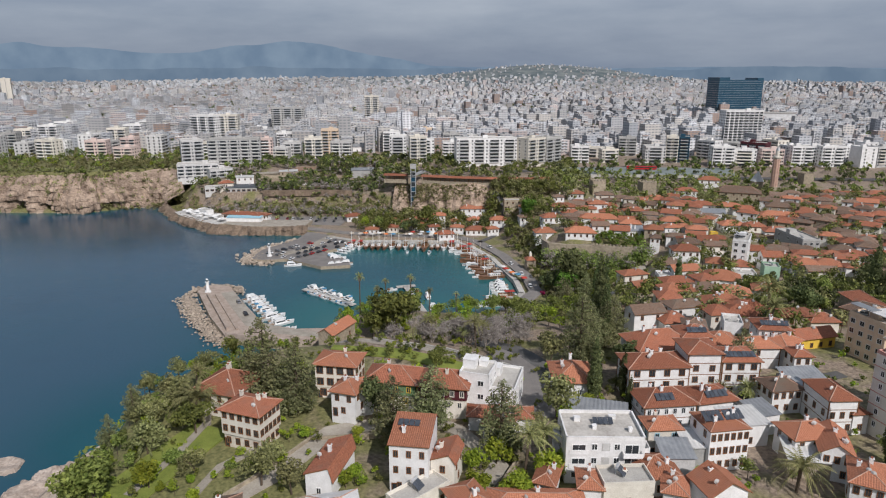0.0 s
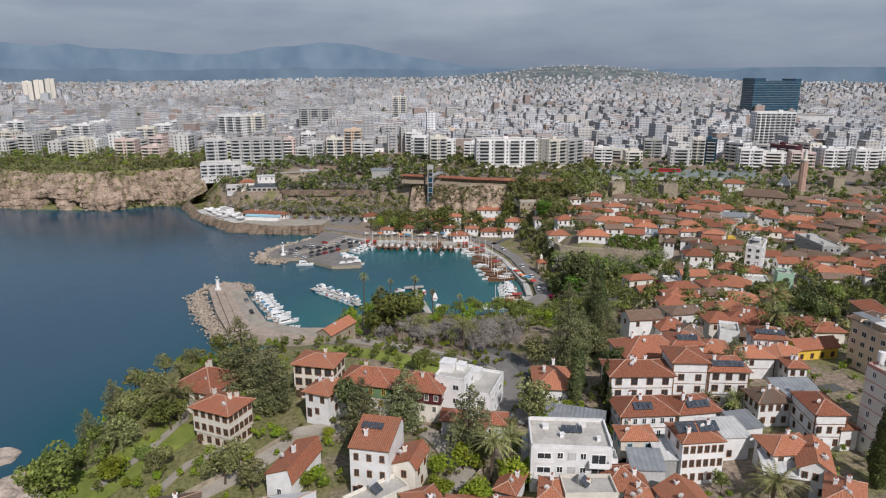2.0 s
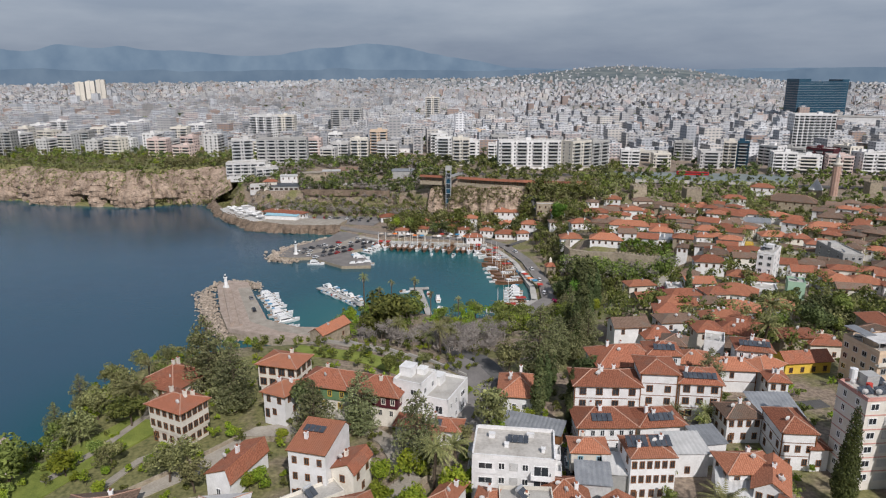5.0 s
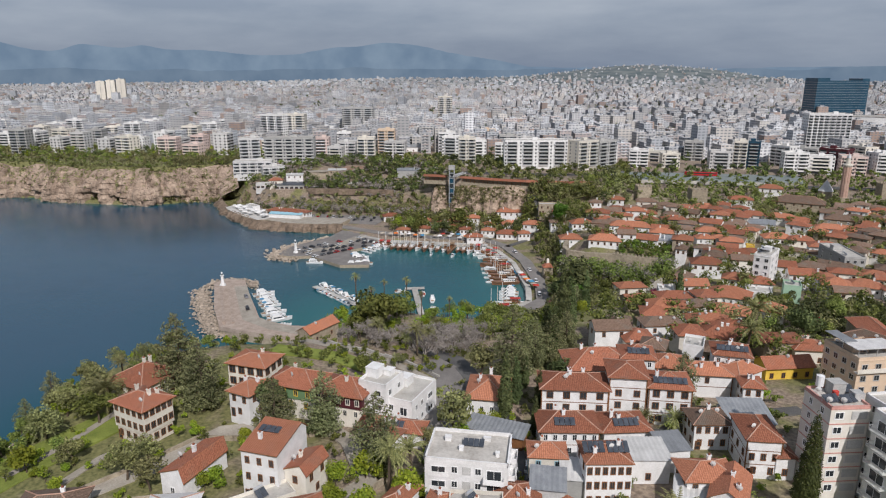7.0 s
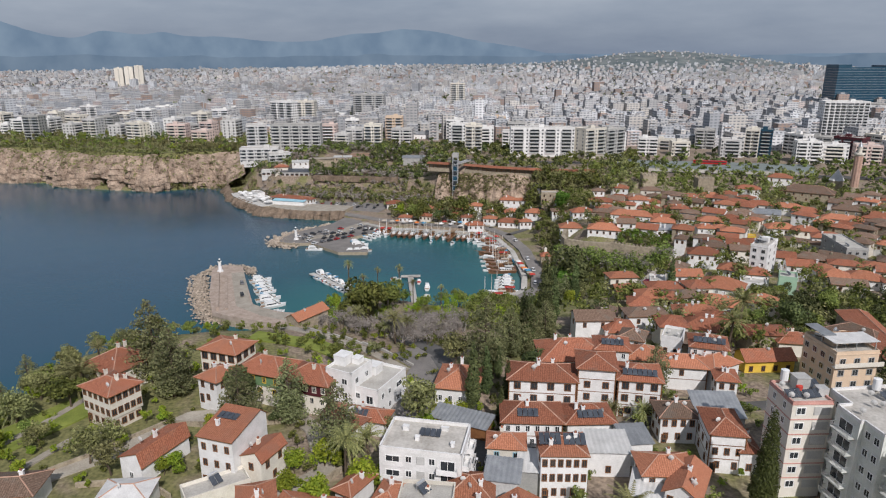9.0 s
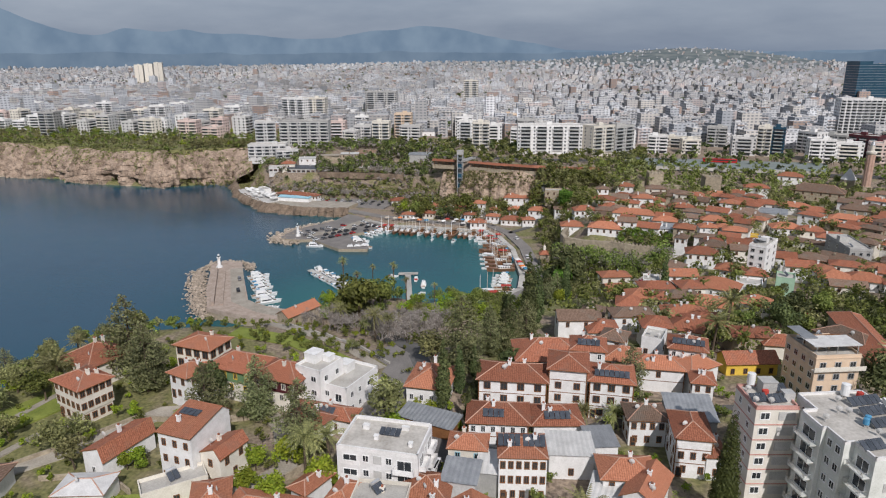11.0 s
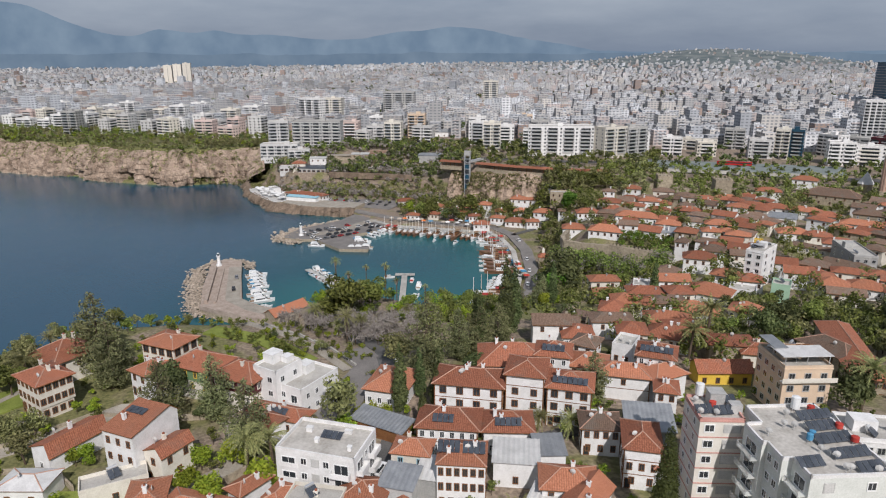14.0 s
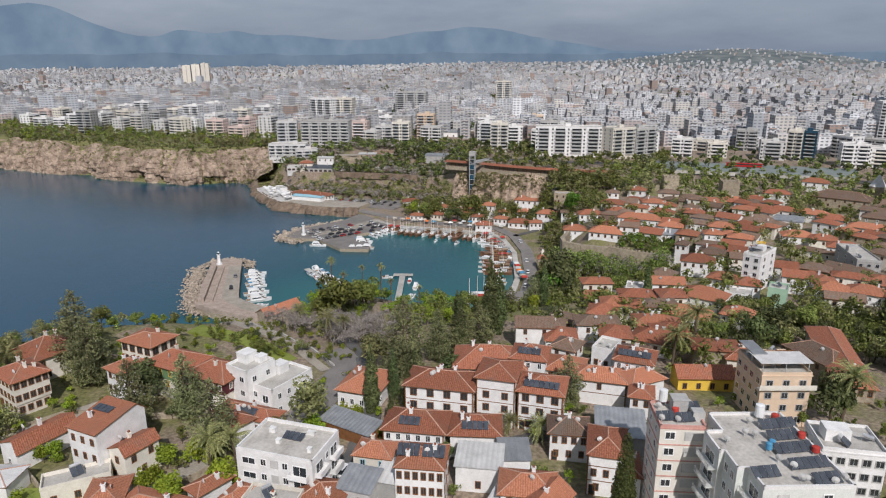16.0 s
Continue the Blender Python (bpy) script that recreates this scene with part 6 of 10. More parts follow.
# ---- flat-roofed blocks close by ----
def flat_block(name, label, x, y, turn, z, poly, storeys, story, wall, faces, band=None, parapet=.7, cope=None, roof_mat=CONCRETE, category="apartment building", group="apartment blocks", rail=None):
    """A flat-roofed block over an outline; faces: for each edge a list of (kind, place along the edge, width)."""
    ho = thing(name, x, y, z, turn, label, category, group)
    TAKEN.append((x, y, 0.45 * max(abs(c) for p in poly for c in p) * 2))
    h = storeys * story
    s = Shape()
    s.prism(poly, -5, h, 0)
    part("wall", s, wall, ho)
    s = Shape()
    s.prism([(px * .985, py * .985) for px, py in poly], h + .004, h + .1, 0)
    part("roof", s, roof_mat, ho)
    edges = list(zip(poly, poly[1:] + poly[:1]))
    frames = []
    for (xa, ya), (xb, yb) in edges:
        L, ang = math.hypot(xb - xa, yb - ya), math.degrees(math.atan2(yb - ya, xb - xa))
        frames.append((L, pose(xa, ya, 0, 0, 0, ang)))
    for L, m in frames:
        s = Shape()
        s.box(L / 2, .12, h, L - .02, .22, parapet)
        s.box(L / 2, .12, h + parapet, L + .1, .32, .08)
        part("parapet", s, cope or wall, ho, at=m)
    if band:
        for lv in range(1, storeys + 1):
            s = Shape()
            for L, m in frames:
                b = Shape()
                b.box(L / 2, -.02, lv * story - .16, L + .1, .12, .22)
                s.solid([tuple(m @ Vector(v)) for v in b.v], b.f)
            part("string_course", s, band, ho)
    for e, spec in faces.items():
        L, m = frames[e]
        for lv in range(storeys):
            for kind, u, w in spec:
                at = m @ pose(u, 0, lv * story)
                if kind == "win":
                    part("window", window_mesh(w, 1.4, HULL), None, ho, at=at @ pose(0, 0, 1.7))
                elif kind == "shut":
                    part("window", window_mesh(w, 1.5, PALE_SHEET, False), None, ho, at=at @ pose(0, 0, 1.7))
                    s = Shape()
                    s.box(0, -.07, 1.0, w - .24, .05, 1.46)
                    part("roller_shutter", s, PALE_SHEET, ho, at=at)
                else:
                    deep = 1.3 if kind == "bal" else .15
                    part("balcony_door", window_mesh(w * .72, 2.1, HULL), None, ho, at=at @ pose(0, 0, 1.17))
                    s = Shape()
                    s.box(0, -deep / 2, -.12, w, deep, .2)
                    part("balcony_slab", s, wall, ho, at=at)
                    s = Shape()
                    if rail:
                        for k in range(int(w / .16)):
                            s.box(-w / 2 + .08 + k * .16, -deep + .05, .1, .04, .04, .9)
                        s.box(0, -deep + .05, .95, w, .07, .06)
                        for sg in (-1, 1):
                            s.box(sg * (w / 2 - .03), -deep / 2, .95, .06, deep, .06)
                            s.box(sg * (w / 2 - .03), -deep + .05, .1, .06, .06, .9)
                        part("railing", s, rail, ho, at=at)
                    else:
                        s.box(0, -deep + .05, .08, w, .1, .9)
                        if deep > 1:
                            for sg in (-1, 1):
                                s.box(sg * (w / 2 - .05), -deep / 2, .08, .1, deep - .1, .9)
                        part("balcony_front", s, wall, ho, at=at)
    return ho


def rect(w, d):
    return [(-w / 2, -d / 2), (w / 2, -d / 2), (w / 2, d / 2), (-w / 2, d / 2)]


ROOF_CONCRETE = surface("worn_roof_screed", (0.33, 0.305, 0.27, 1), (0.54, 0.51, 0.465, 1), 0.9, 0.3, 1.6, 0.15, stain=(0.17, 0.15, 0.125, 1))
PINKTRIM = surface("faded_red_trim", (0.48, 0.24, 0.20, 1), (0.62, 0.36, 0.31, 1), 0.8, 0.6, 4, 0.05)
PALEGREEN = surface("pale_greenish_plaster", (0.50, 0.515, 0.475, 1), (0.66, 0.67, 0.635, 1), 0.85, 0.4, 4, 0.05, stain=(0.36, 0.38, 0.33, 1))
# the white house with deep balconies
flat_block("apartment_building", "three-storey white flat-roofed building with deep balconies", 32.7, 122.4, -1, 31.7, rect(15.8, 11.0), 3, 3.1, WHITE,
           {0: [("rec", 2.6, 3.8), ("win", 5.7, 1.2), ("shut", 8.0, 1.5), ("win", 10.2, 1.2), ("bal", 13.2, 3.9)], 1: [("bal", 2.6, 3.6), ("win", 5.6, 1.1), ("bal", 8.4, 3.6)], 3: [("bal", 4.0, 4.2), ("win", 8.2, 1.2)]}, roof_mat=ROOF_CONCRETE, parapet=.75)
for u, v, w, d, h in ((-4.5, 2.2, 1.2, .9, .9), (-1.5, -1.0, .8, .8, .8), (3.2, 3.2, 1.4, .7, .7), (5.6, -2.2, .7, .7, .9)):
    s = Shape()
    s.box(0, 0, 0, w, d, h)
    s.box(0, 0, h, w + .16, d + .16, .1)
    single("roof_vent", s, WHITE, pose(32.7 + u, 122.4 + v, 41.1), "small white plastered vent shaft on a flat roof", "roof vent", "roof vents")
# the white cubes behind the gardens
flat_block("house", "white cubic house with stepped roof terraces", 8.7, 148.2, -18, 31.5, rect(7.4, 8.4), 3, 3.45, WHITE, {0: [("win", 1.7, 1.3), ("win", 5.4, 1.5)], 1: [("win", 2.0, 1.2), ("win", 6.0, 1.2)], 3: [("win", 4.0, 1.2)]}, category="house", group="houses of the old town")
flat_block("house", "white cubic house wing with a railed roof terrace", 15.4, 150.2, -16, 31.5, rect(7.4, 13.2), 2, 3.35, WHITE, {0: [("win", 2.0, 1.2), ("bal", 5.2, 2.6)], 1: [("win", 2.2, 1.1), ("win", 5.2, 1.1), ("rec", 9.6, 3.4)]}, category="house", group="houses of the old town")
for px, py, w, d, h, z in ((6.9, 149.6, 3.2, 3.4, 2.3, 41.95), (10.2, 150.4, 2.0, 2.2, 1.4, 41.95), (13.4, 153.2, 3.0, 3.2, 2.2, 38.3)):
    s = Shape()
    s.box(0, 0, 0, w, d, h)
    s.box(0, 0, h, w + .2, d + .2, .12)
    single("stair_head", s, WHITE, pose(px, py, z, 0, 0, -17), "white cubic stair head on a flat roof", "stair head", "stair heads")
# the narrow cream tower and the long white block behind it
flat_block("apartment_building", "tall narrow cream apartment building with faded red floor lines", 102.5, 133.7, 12, 32.9, rect(7.6, 8.4), 6, 3.07, PALECREAM,
           {0: [("win", 1.7, 1.7), ("shut", 5.6, 2.9)], 3: [("win", 2.4, 1.0), ("win", 6.0, 1.0)], 1: [("win", 4.0, 1.2)]}, band=PINKTRIM, cope=PINKTRIM, roof_mat=ROOF_CONCRETE, parapet=.5)
flat_block("apartment_building", "long white apartment block with stepped side balconies and crowded roof", 116.0, 126.0, 17, 32.6,
           [(-6.3, -10.6), (6.9, -10.6), (6.3, 9.7), (-6.0, 9.7), (-6.0, 4.2), (-8.8, 4.2), (-8.8, -1.6), (-8.0, -1.6), (-8.0, -6.0), (-6.3, -6.0)], 6, 3.28, PALEGREEN,
           {0: [("shut", 3.0, 1.6), ("win", 9.5, 1.4)], 5: [("bal", 2.9, 4.6)], 7: [("win", 1.2, 1.2), ("win", 3.2, 1.2)], 9: [("bal", 2.3, 3.8)], 3: [("win", 2.7, 1.4)]}, cope=WHITE, roof_mat=ROOF_CONCRETE, parapet=.55, rail=METAL)


def make_tank(mat, what, r, h):
    ho = thing("water_tank", 0, 0, 0, 0, what, "water tank", "roof water tanks")
    s = Shape()
    s.tube((0, 0, .5), (0, 0, .5 + h), r, r, 12)
    s.tube((0, 0, .5 + h), (0, 0, .62 + h), r * .8, r * .3, 12)
    part("tank", s, mat, ho)
    for sx in (-1, 1):
        for sy in (-1, 1):
            s = Shape()
            s.box(sx * r * .6, sy * r * .6, 0, .07, .07, .52)
            part("leg", s, METAL, ho)
    return ho


def tank(colour, x, y, z, turn=0):
    mat, what, r, h = {"white": (HULL, "upright white plastic water tank on a steel stand", .75, 2.1), "red": (CANVAS_R, "squat red water tank on a steel stand", .6, .8), "blue": (CANVAS_B, "blue plastic water barrel on a roof", .5, 1.0)}[colour]
    return placed("tank" + colour, lambda: make_tank(mat, what, r, h), pose(x, y, z, 0, 0, turn))


def panel_row(x, y, z, n, turn, pitch=28, w=.95, h=1.9):
    """Collector panels side by side on a sloping steel rack with legs."""
    ho = thing("solar_array", x, y, z, turn, "row of dark solar collectors on a steel rack", "solar array", "roof solar arrays")
    k = math.sin(radians(pitch)) * h / 2
    R = pose(0, 0, k + .35, pitch)
    for i in range(n):
        s = Shape()
        s.box((i - (n - 1) / 2) * (w + .1), 0, .05, w, h, .08)
        part("panel", s, SOLAR, ho, at=R)
    s = Shape()
    for v in (-h * .36, h * .36):
        s.box(0, v, 0, n * (w + .1), .06, .06)
    part("rail", s, METAL, ho, at=R)
    for i in (-1, 1):
        for sy in (-1, 1):
            s = Shape()
            hh = k + .35 + sy * k * .72
            s.box(i * (n * (w + .1) / 2 - .2), sy * h * .36 * math.cos(radians(pitch)), 0, .06, .06, hh)
            part("leg", s, METAL, ho)
    return ho


TOP = 32.6 + 6 * 3.28 + .1
for x, y, n in ((118.0, 132.4, 6), (118.2, 128.9, 5), (119.0, 125.4, 6), (120.4, 121.6, 6), (122.0, 118.2, 4), (113.8, 117.4, 4)):
    panel_row(x, y, TOP, n, 24)
for c, x, y in (("red", 118.0, 134.4), ("red", 121.0, 129.4), ("red", 122.2, 125.6), ("blue", 116.0, 125.4), ("blue", 115.4, 124.4), ("white", 115.6, 134.6)):
    tank(c, x, y, TOP)
for x, y in ((113.6, 131.8), (112.4, 127.8), (113.9, 127.6), (116.2, 121.3), (118.0, 119.9), (118.5, 116.9), (124.4, 118.7), (119.1, 116.9), (122.9, 117.4), (109.4, 124.6)):
    dish(pose(x, y, TOP - .05, 0, 0, 150 + (x * 7) % 30) @ Matrix.Diagonal((1.05, 1.05, 1.05, 1)))
TOP = 32.9 + 6 * 3.07 + .1
for x, y, n in ((100.5, 131.6, 3), (103.7, 132.0, 3), (105.4, 136.4, 2)):
    panel_row(x, y, TOP, n, 20)
tank("white", 100.2, 136.4, TOP + .6)
tank("red", 102.2, 133.9, TOP)
for x, y in ((99.4, 134.6), (99.8, 130.4), (102.4, 130.6), (106.4, 133.4), (104.6, 137.0)):
    dish(pose(x, y, TOP - .05, 0, 0, 160) @ Matrix.Diagonal((1.05, 1.05, 1.05, 1)))
s = Shape()
s.box(0, 0, 0, 2.6, 2.4, 2.5)
s.box(0, 0, 2.5, 2.9, 2.7, .12)
single("stair_head", s, GREY, pose(102.8, 135.6, TOP, 0, 0, 12), "grey rendered stair head on a flat roof", "stair head", "stair heads")
s = Shape()
s.box(0, 0, 0, 2.0, 1.8, 1.7)
single("roof_cabinet", s, PALE_SHEET, pose(105.8, 133.4, TOP, 0, 0, 12), "pale sheet metal cabinet on a flat roof", "cabinet", "roof cabinets")


def garden_cypress(x, y, height, width):
    """The broad dense cypress beside the tower."""
    rnd = random.Random(8)
    ho = thing("cypress_tree", x, y, float(ground(x, y)), 0, "very tall dense green cypress tree beside a lane", "tree", "cypresses")
    s = Shape()
    s.tube((0, 0, -.5), (0, 0, height * .85), .35, .05, 7)
    part("trunk", s, BARK, ho)
    blobs = []
    for k in range(40):
        u = k / 39
        r = width * (min(1, .5 + u * 2.2) * (1 - u) ** .6 + .03)
        blobs.append((rnd.gauss(0, .12), rnd.gauss(0, .12), .8 + u * (height - 1), r, height / 34))
    part("crown", leaf_mesh("crown", LEAF_CYPRESS, blobs, 12000, .2, rnd), LEAF_CYPRESS, ho)


LEAF_CYPRESS = foliage("cypress_green", (0.045, 0.066, 0.018, 1), (0.115, 0.15, 0.042, 1), .1)
garden_cypress(94.4, 121.5, 23.2, 2.7)


def roof_array(x, y, n, f=.5, u=0.0, w=1.0, h=2.0):
    """Panels lying on the front slope of the house that stands nearest to (x, y)."""
    hx, hy, hw, hd, turn, top, r, kind = min(ROOFS, key=lambda q: (q[0] - x) ** 2 + (q[1] - y) ** 2)
    over = .6
    run = hd / 2 + over
    pitch = math.degrees(math.atan2(r, run))
    m = pose(hx, hy, top, 0, 0, turn) @ pose(u, -run * f, r * (1 - f) + .22)
    p = m.translation
    solar_array(p.x, p.y, p.z, n, w, h, turn, pitch)


for x, y, n, f, u in ((76.3, 158.9, 7, .55, 0), (52.2, 141.4, 4, .55, -1), (64.2, 144.1, 5, .55, 0), (96.2, 180.5, 7, .5, 0), (71.1, 174.4, 5, .5, 0), (13.4, 138.8, 4, .5, 1), (140, 280, 3, .5, 0)):
    roof_array(x, y, n, f, u)
panel_row(56.4, 123.9, 41.7, 4, 9, 24, .95, 2.6)
panel_row(61.0, 124.6, 41.7, 4, 9, 24, .95, 2.6)
panel_row(33.4, 123.4, 41.1, 4, -1, 18)
# panels on the long front slope of the three-storey house
hm = pose(-5.9, 118.9, 0, 0, 0, -8) @ pose(-1.0, .4, 0)
slope = 1.7 / (5.8 + .66 * 5.8)
solar_array(hm.translation.x, hm.translation.y, 31.5 + 10.9 + slope * 6.2 + .08, 4, 1.0, 1.9, -8, math.degrees(math.atan(slope)))


def rock_shelf(label, cx, cy, rx, ry, high, seed, inland=0.0):
    """A low weathered limestone shelf: a lumpy sheet that dips into the sea at its rim."""
    n = 46
    v, f = [], []
    for j in range(n + 1):
        for i in range(n + 1):
            u, w = i / n * 2 - 1, j / n * 2 - 1
            x, y = cx + u * rx, cy + w * ry
            edge = 1 - math.hypot(u, w) + .35 * noise.fractal((x * .09, y * .09, seed), 1.0, 2.0, 4)
            k = min(1, max(0, edge * 4))
            z = -1.5 + k * (high * (.55 + .5 * noise.fractal((x * .16, y * .16, seed + 4), 1.0, 2.0, 5)) + 1.5 + inland * max(0, u + .3))
            z += .35 * k * abs(noise.noise(Vector((x * .8, y * .8, seed))))
            v.append((x + .4 * noise.noise(Vector((x * .7, y * .7, 1))), y + .4 * noise.noise(Vector((x * .7, y * .7, 2))), z))
    for j in range(n):
        for i in range(n):
            a = j * (n + 1) + i
            f.append((a, a + 1, a + n + 2, a + n + 1))
    me = bpy.data.meshes.new("rock_shelf")
    me.from_pydata(v, [], f)
    me.materials.append(SHELF)
    tagged(new("rock_shelf", me), label, "rocks", kind="structure")


SHELF = surface("pink_grey_limestone", (0.24, 0.19, 0.155, 1), (0.52, 0.44, 0.375, 1), 0.95, 0.22, 1.4, 0.8, stain=(0.11, 0.095, 0.075, 1))
rock_shelf("pale pinkish rock shelf below the garden", -102, 153, 19, 21, 4.2, 2.0, 6)
rock_shelf("flat pale rock standing in the sea", -128.5, 170, 5.5, 5.5, 1.6, 5.0)
rock_shelf("small flat rock standing in the sea", -113.5, 165, 4, 4.5, 1.6, 7.0)

# ---- the old town: houses farther in, round the harbour and under the walls ----
house(82.0, 380.7, 17.6, 10.0, -8, 1.2, tile=TILE_NEW, sides=(5, 1, 0, 1), levels=[0], ridges=False, roof="hip", wall=WHITE, frame_mat=WOOD, chimneys=2, label="white old town house with bright orange-red tile roof")
house(63.5, 399.9, 12.6, 9.0, 5, 1.3, tile=TILE_NEW, sides=(3, 1, 0, 1), levels=[0], ridges=False, roof="hip", wall=WHITE, frame_mat=HULL, chimneys=2, label="white old town house with bright orange-red tile roof")
house(96.9, 474.0, 11.1, 7.0, -9, 1.6, tile=TILE_NEW, sides=(2, 1, 0, 1), levels=[0], ridges=False, roof="hip", wall=WHITE, frame_mat=WOOD, chimneys=2, label="white old town house with bright orange-red tile roof")
house(82.6, 448.9, 14.2, 8.0, 0, 1.2, tile=TILE, sides=(3, 1, 0, 1), levels=[0], ridges=False, roof="hip", wall=CREAM, frame_mat=WOOD, chimneys=1, label="white old town house with weathered red tile roof")
house(95.7, 457.7, 11.4, 7.0, -10, 1.2, tile=TILE, sides=(2, 1, 0, 1), levels=[0], ridges=False, roof="hip", wall=WHITE, frame_mat=HULL, chimneys=2, label="white old town house with weathered red tile roof")
house(85.6, 428.5, 12.1, 8.0, 5, 1.2, tile=TILE, sides=(3, 1, 0, 1), levels=[0], ridges=False, roof="hip", wall=WHITE, frame_mat=WOOD, chimneys=0, label="white old town house with weathered red tile roof")
house(99.2, 410.1, 23.8, 9.0, -9, 1.6, tile=TILE_NEW, sides=(6, 1, 0, 1), levels=[0], ridges=False, roof="hip", wall=WHITE, frame_mat=HULL, chimneys=1, label="white old town house with bright orange-red tile roof")
house(115.1, 447.9, 10.5, 7.0, -6, 1.5, tile=TILE, sides=(2, 1, 0, 1), levels=[0], ridges=False, roof="hip", wall=CREAM, frame_mat=HULL, chimneys=2, label="white old town house with weathered red tile roof")
house(115.3, 396.2, 12.5, 8.0, -9, 1.6, tile=TILE_NEW, sides=(3, 1, 0, 1), levels=[0], ridges=False, roof="hip", wall=CREAM, frame_mat=HULL, chimneys=1, label="white old town house with bright orange-red tile roof")
house(116.2, 382.1, 13.9, 8.0, 4, 1.3, tile=SHEET, sides=(4, 1, 0, 1), levels=[0], ridges=False, roof="sheet", wall=WHITE, frame_mat=WOOD, chimneys=2, label="white house with a grey metal roof")
house(111.9, 431.6, 13.6, 8.0, -13, 1.3, tile=TILE, sides=(3, 1, 0, 1), levels=[0], ridges=False, roof="hip", wall=CREAM, frame_mat=HULL, chimneys=1, label="white old town house with weathered red tile roof")
house(144.4, 433.8, 18.3, 7.0, -11, 1, tile=TILE, sides=(4, 1, 0, 1), levels=[0], ridges=False, roof="hip", wall=CREAM, frame_mat=WOOD, chimneys=2, label="white old town house with weathered red tile roof")
house(141.0, 396.9, 12.6, 8.0, -7, 2, tile=TILE_NEW, sides=(3, 1, 0, 1), levels=[0], ridges=False, roof="hip", wall=WHITE, frame_mat=HULL, chimneys=0, label="white old town house with bright orange-red tile roof")
house(135.4, 381.0, 8.8, 7.0, 1, 2, tile=TILE_NEW, sides=(2, 1, 0, 1), levels=[0], ridges=False, roof="hip", wall=WHITE, frame_mat=HULL, chimneys=1, label="white old town house with bright orange-red tile roof")
house(171.4, 489.0, 7.5, 6.0, 2, 1.3, tile=TILE_NEW, sides=(2, 1, 0, 1), levels=[0], ridges=False, roof="hip", wall=WHITE, frame_mat=HULL, chimneys=1, label="white old town house with bright orange-red tile roof")
house(186.0, 497.4, 15.4, 8.0, -9, 2, tile=TILE, sides=(3, 1, 0, 1), levels=[0], ridges=False, roof="hip", wall=WHITE, frame_mat=WOOD, chimneys=0, label="white old town house with weathered red tile roof")
house(168.2, 452.9, 16.9, 8.0, -12, 1.7, tile=TILE, sides=(4, 1, 0, 1), levels=[0], ridges=False, roof="hip", wall=CREAM, frame_mat=WOOD, chimneys=0, label="white old town house with weathered red tile roof")
house(181.6, 453.7, 14.8, 8.0, -16, 1.5, tile=TILE, sides=(3, 1, 0, 1), levels=[0], ridges=False, roof="hip", wall=WHITE, frame_mat=WOOD, chimneys=2, label="white old town house with weathered red tile roof")
house(165.0, 429.5, 14.6, 8.0, -5, 1.3, tile=TILE_OLD, sides=(3, 1, 0, 1), levels=[0], ridges=False, roof="hip", wall=WHITE, frame_mat=WOOD, chimneys=0, label="plastered old house with faded brown tile roof")
house(216.1, 530.2, 15.7, 9.0, -19, 2, tile=TILE_NEW, sides=(3, 1, 0, 1), levels=[0], ridges=False, roof="hip", wall=WHITE, frame_mat=WOOD, chimneys=1, label="white old town house with bright orange-red tile roof")
house(180.8, 431.7, 15.5, 9.0, -14, 1.2, tile=SHEET, sides=(4, 1, 0, 1), levels=[0], ridges=False, roof="sheet", wall=WHITE, frame_mat=WOOD, chimneys=0, label="white house with a grey metal roof")
house(197.2, 446.3, 17.0, 8.0, -27, 1.6, tile=TILE_NEW, sides=(4, 1, 0, 1), levels=[0], ridges=False, roof="hip", wall=WHITE, frame_mat=HULL, chimneys=2, label="white old town house with bright orange-red tile roof")
house(205.6, 439.4, 14.5, 8.0, -23, 1.4, tile=TILE, sides=(3, 1, 0, 1), levels=[0], ridges=False, roof="hip", wall=WHITE, frame_mat=WOOD, chimneys=0, label="white old town house with weathered red tile roof")
house(178.5, 396.1, 14.9, 9.0, -2, 1.3, tile=TILE_NEW, sides=(4, 1, 0, 1), levels=[0], ridges=False, roof="hip", wall=WHITE, frame_mat=WOOD, chimneys=1, label="white old town house with bright orange-red tile roof")
house(189.0, 389.9, 12.8, 8.0, -6, 1.5, tile=TILE, sides=(3, 1, 0, 1), levels=[0], ridges=False, roof="hip", wall=CREAM, frame_mat=WOOD, chimneys=2, label="white old town house with weathered red tile roof")
house(193.5, 370.8, 14.1, 9.0, -14, 2, tile=TILE, sides=(4, 1, 0, 1), levels=[0], ridges=False, roof="hip", wall=WHITE, frame_mat=HULL, chimneys=1, label="white old town house with weathered red tile roof")
house(228.6, 440.0, 15.5, 9.0, -22, 2, tile=TILE_OLD, sides=(3, 1, 0, 1), levels=[0], ridges=False, roof="hip", wall=STONE, frame_mat=HULL, chimneys=1, label="plastered old house with faded brown tile roof")
house(219.4, 419.9, 21.4, 8.0, -21, 1.5, tile=TILE_NEW, sides=(5, 1, 0, 1), levels=[0], ridges=False, roof="hip", wall=WHITE, frame_mat=WOOD, chimneys=1, label="white old town house with bright orange-red tile roof")
house(183.9, 370.1, 25.1, 5.0, -31, 1, tile=TILE_OLD, sides=(7, 1, 0, 1), levels=[0], ridges=False, roof="hip", wall=CREAM, frame_mat=HULL, chimneys=1, label="plastered old house with faded brown tile roof")
house(185.2, 335.7, 23.9, 10.0, -32, 1.2, tile=TILE_OLD, sides=(7, 1, 0, 1), levels=[0], ridges=False, roof="hip", wall=STONE, frame_mat=WOOD, chimneys=1, label="plastered old house with faded brown tile roof")
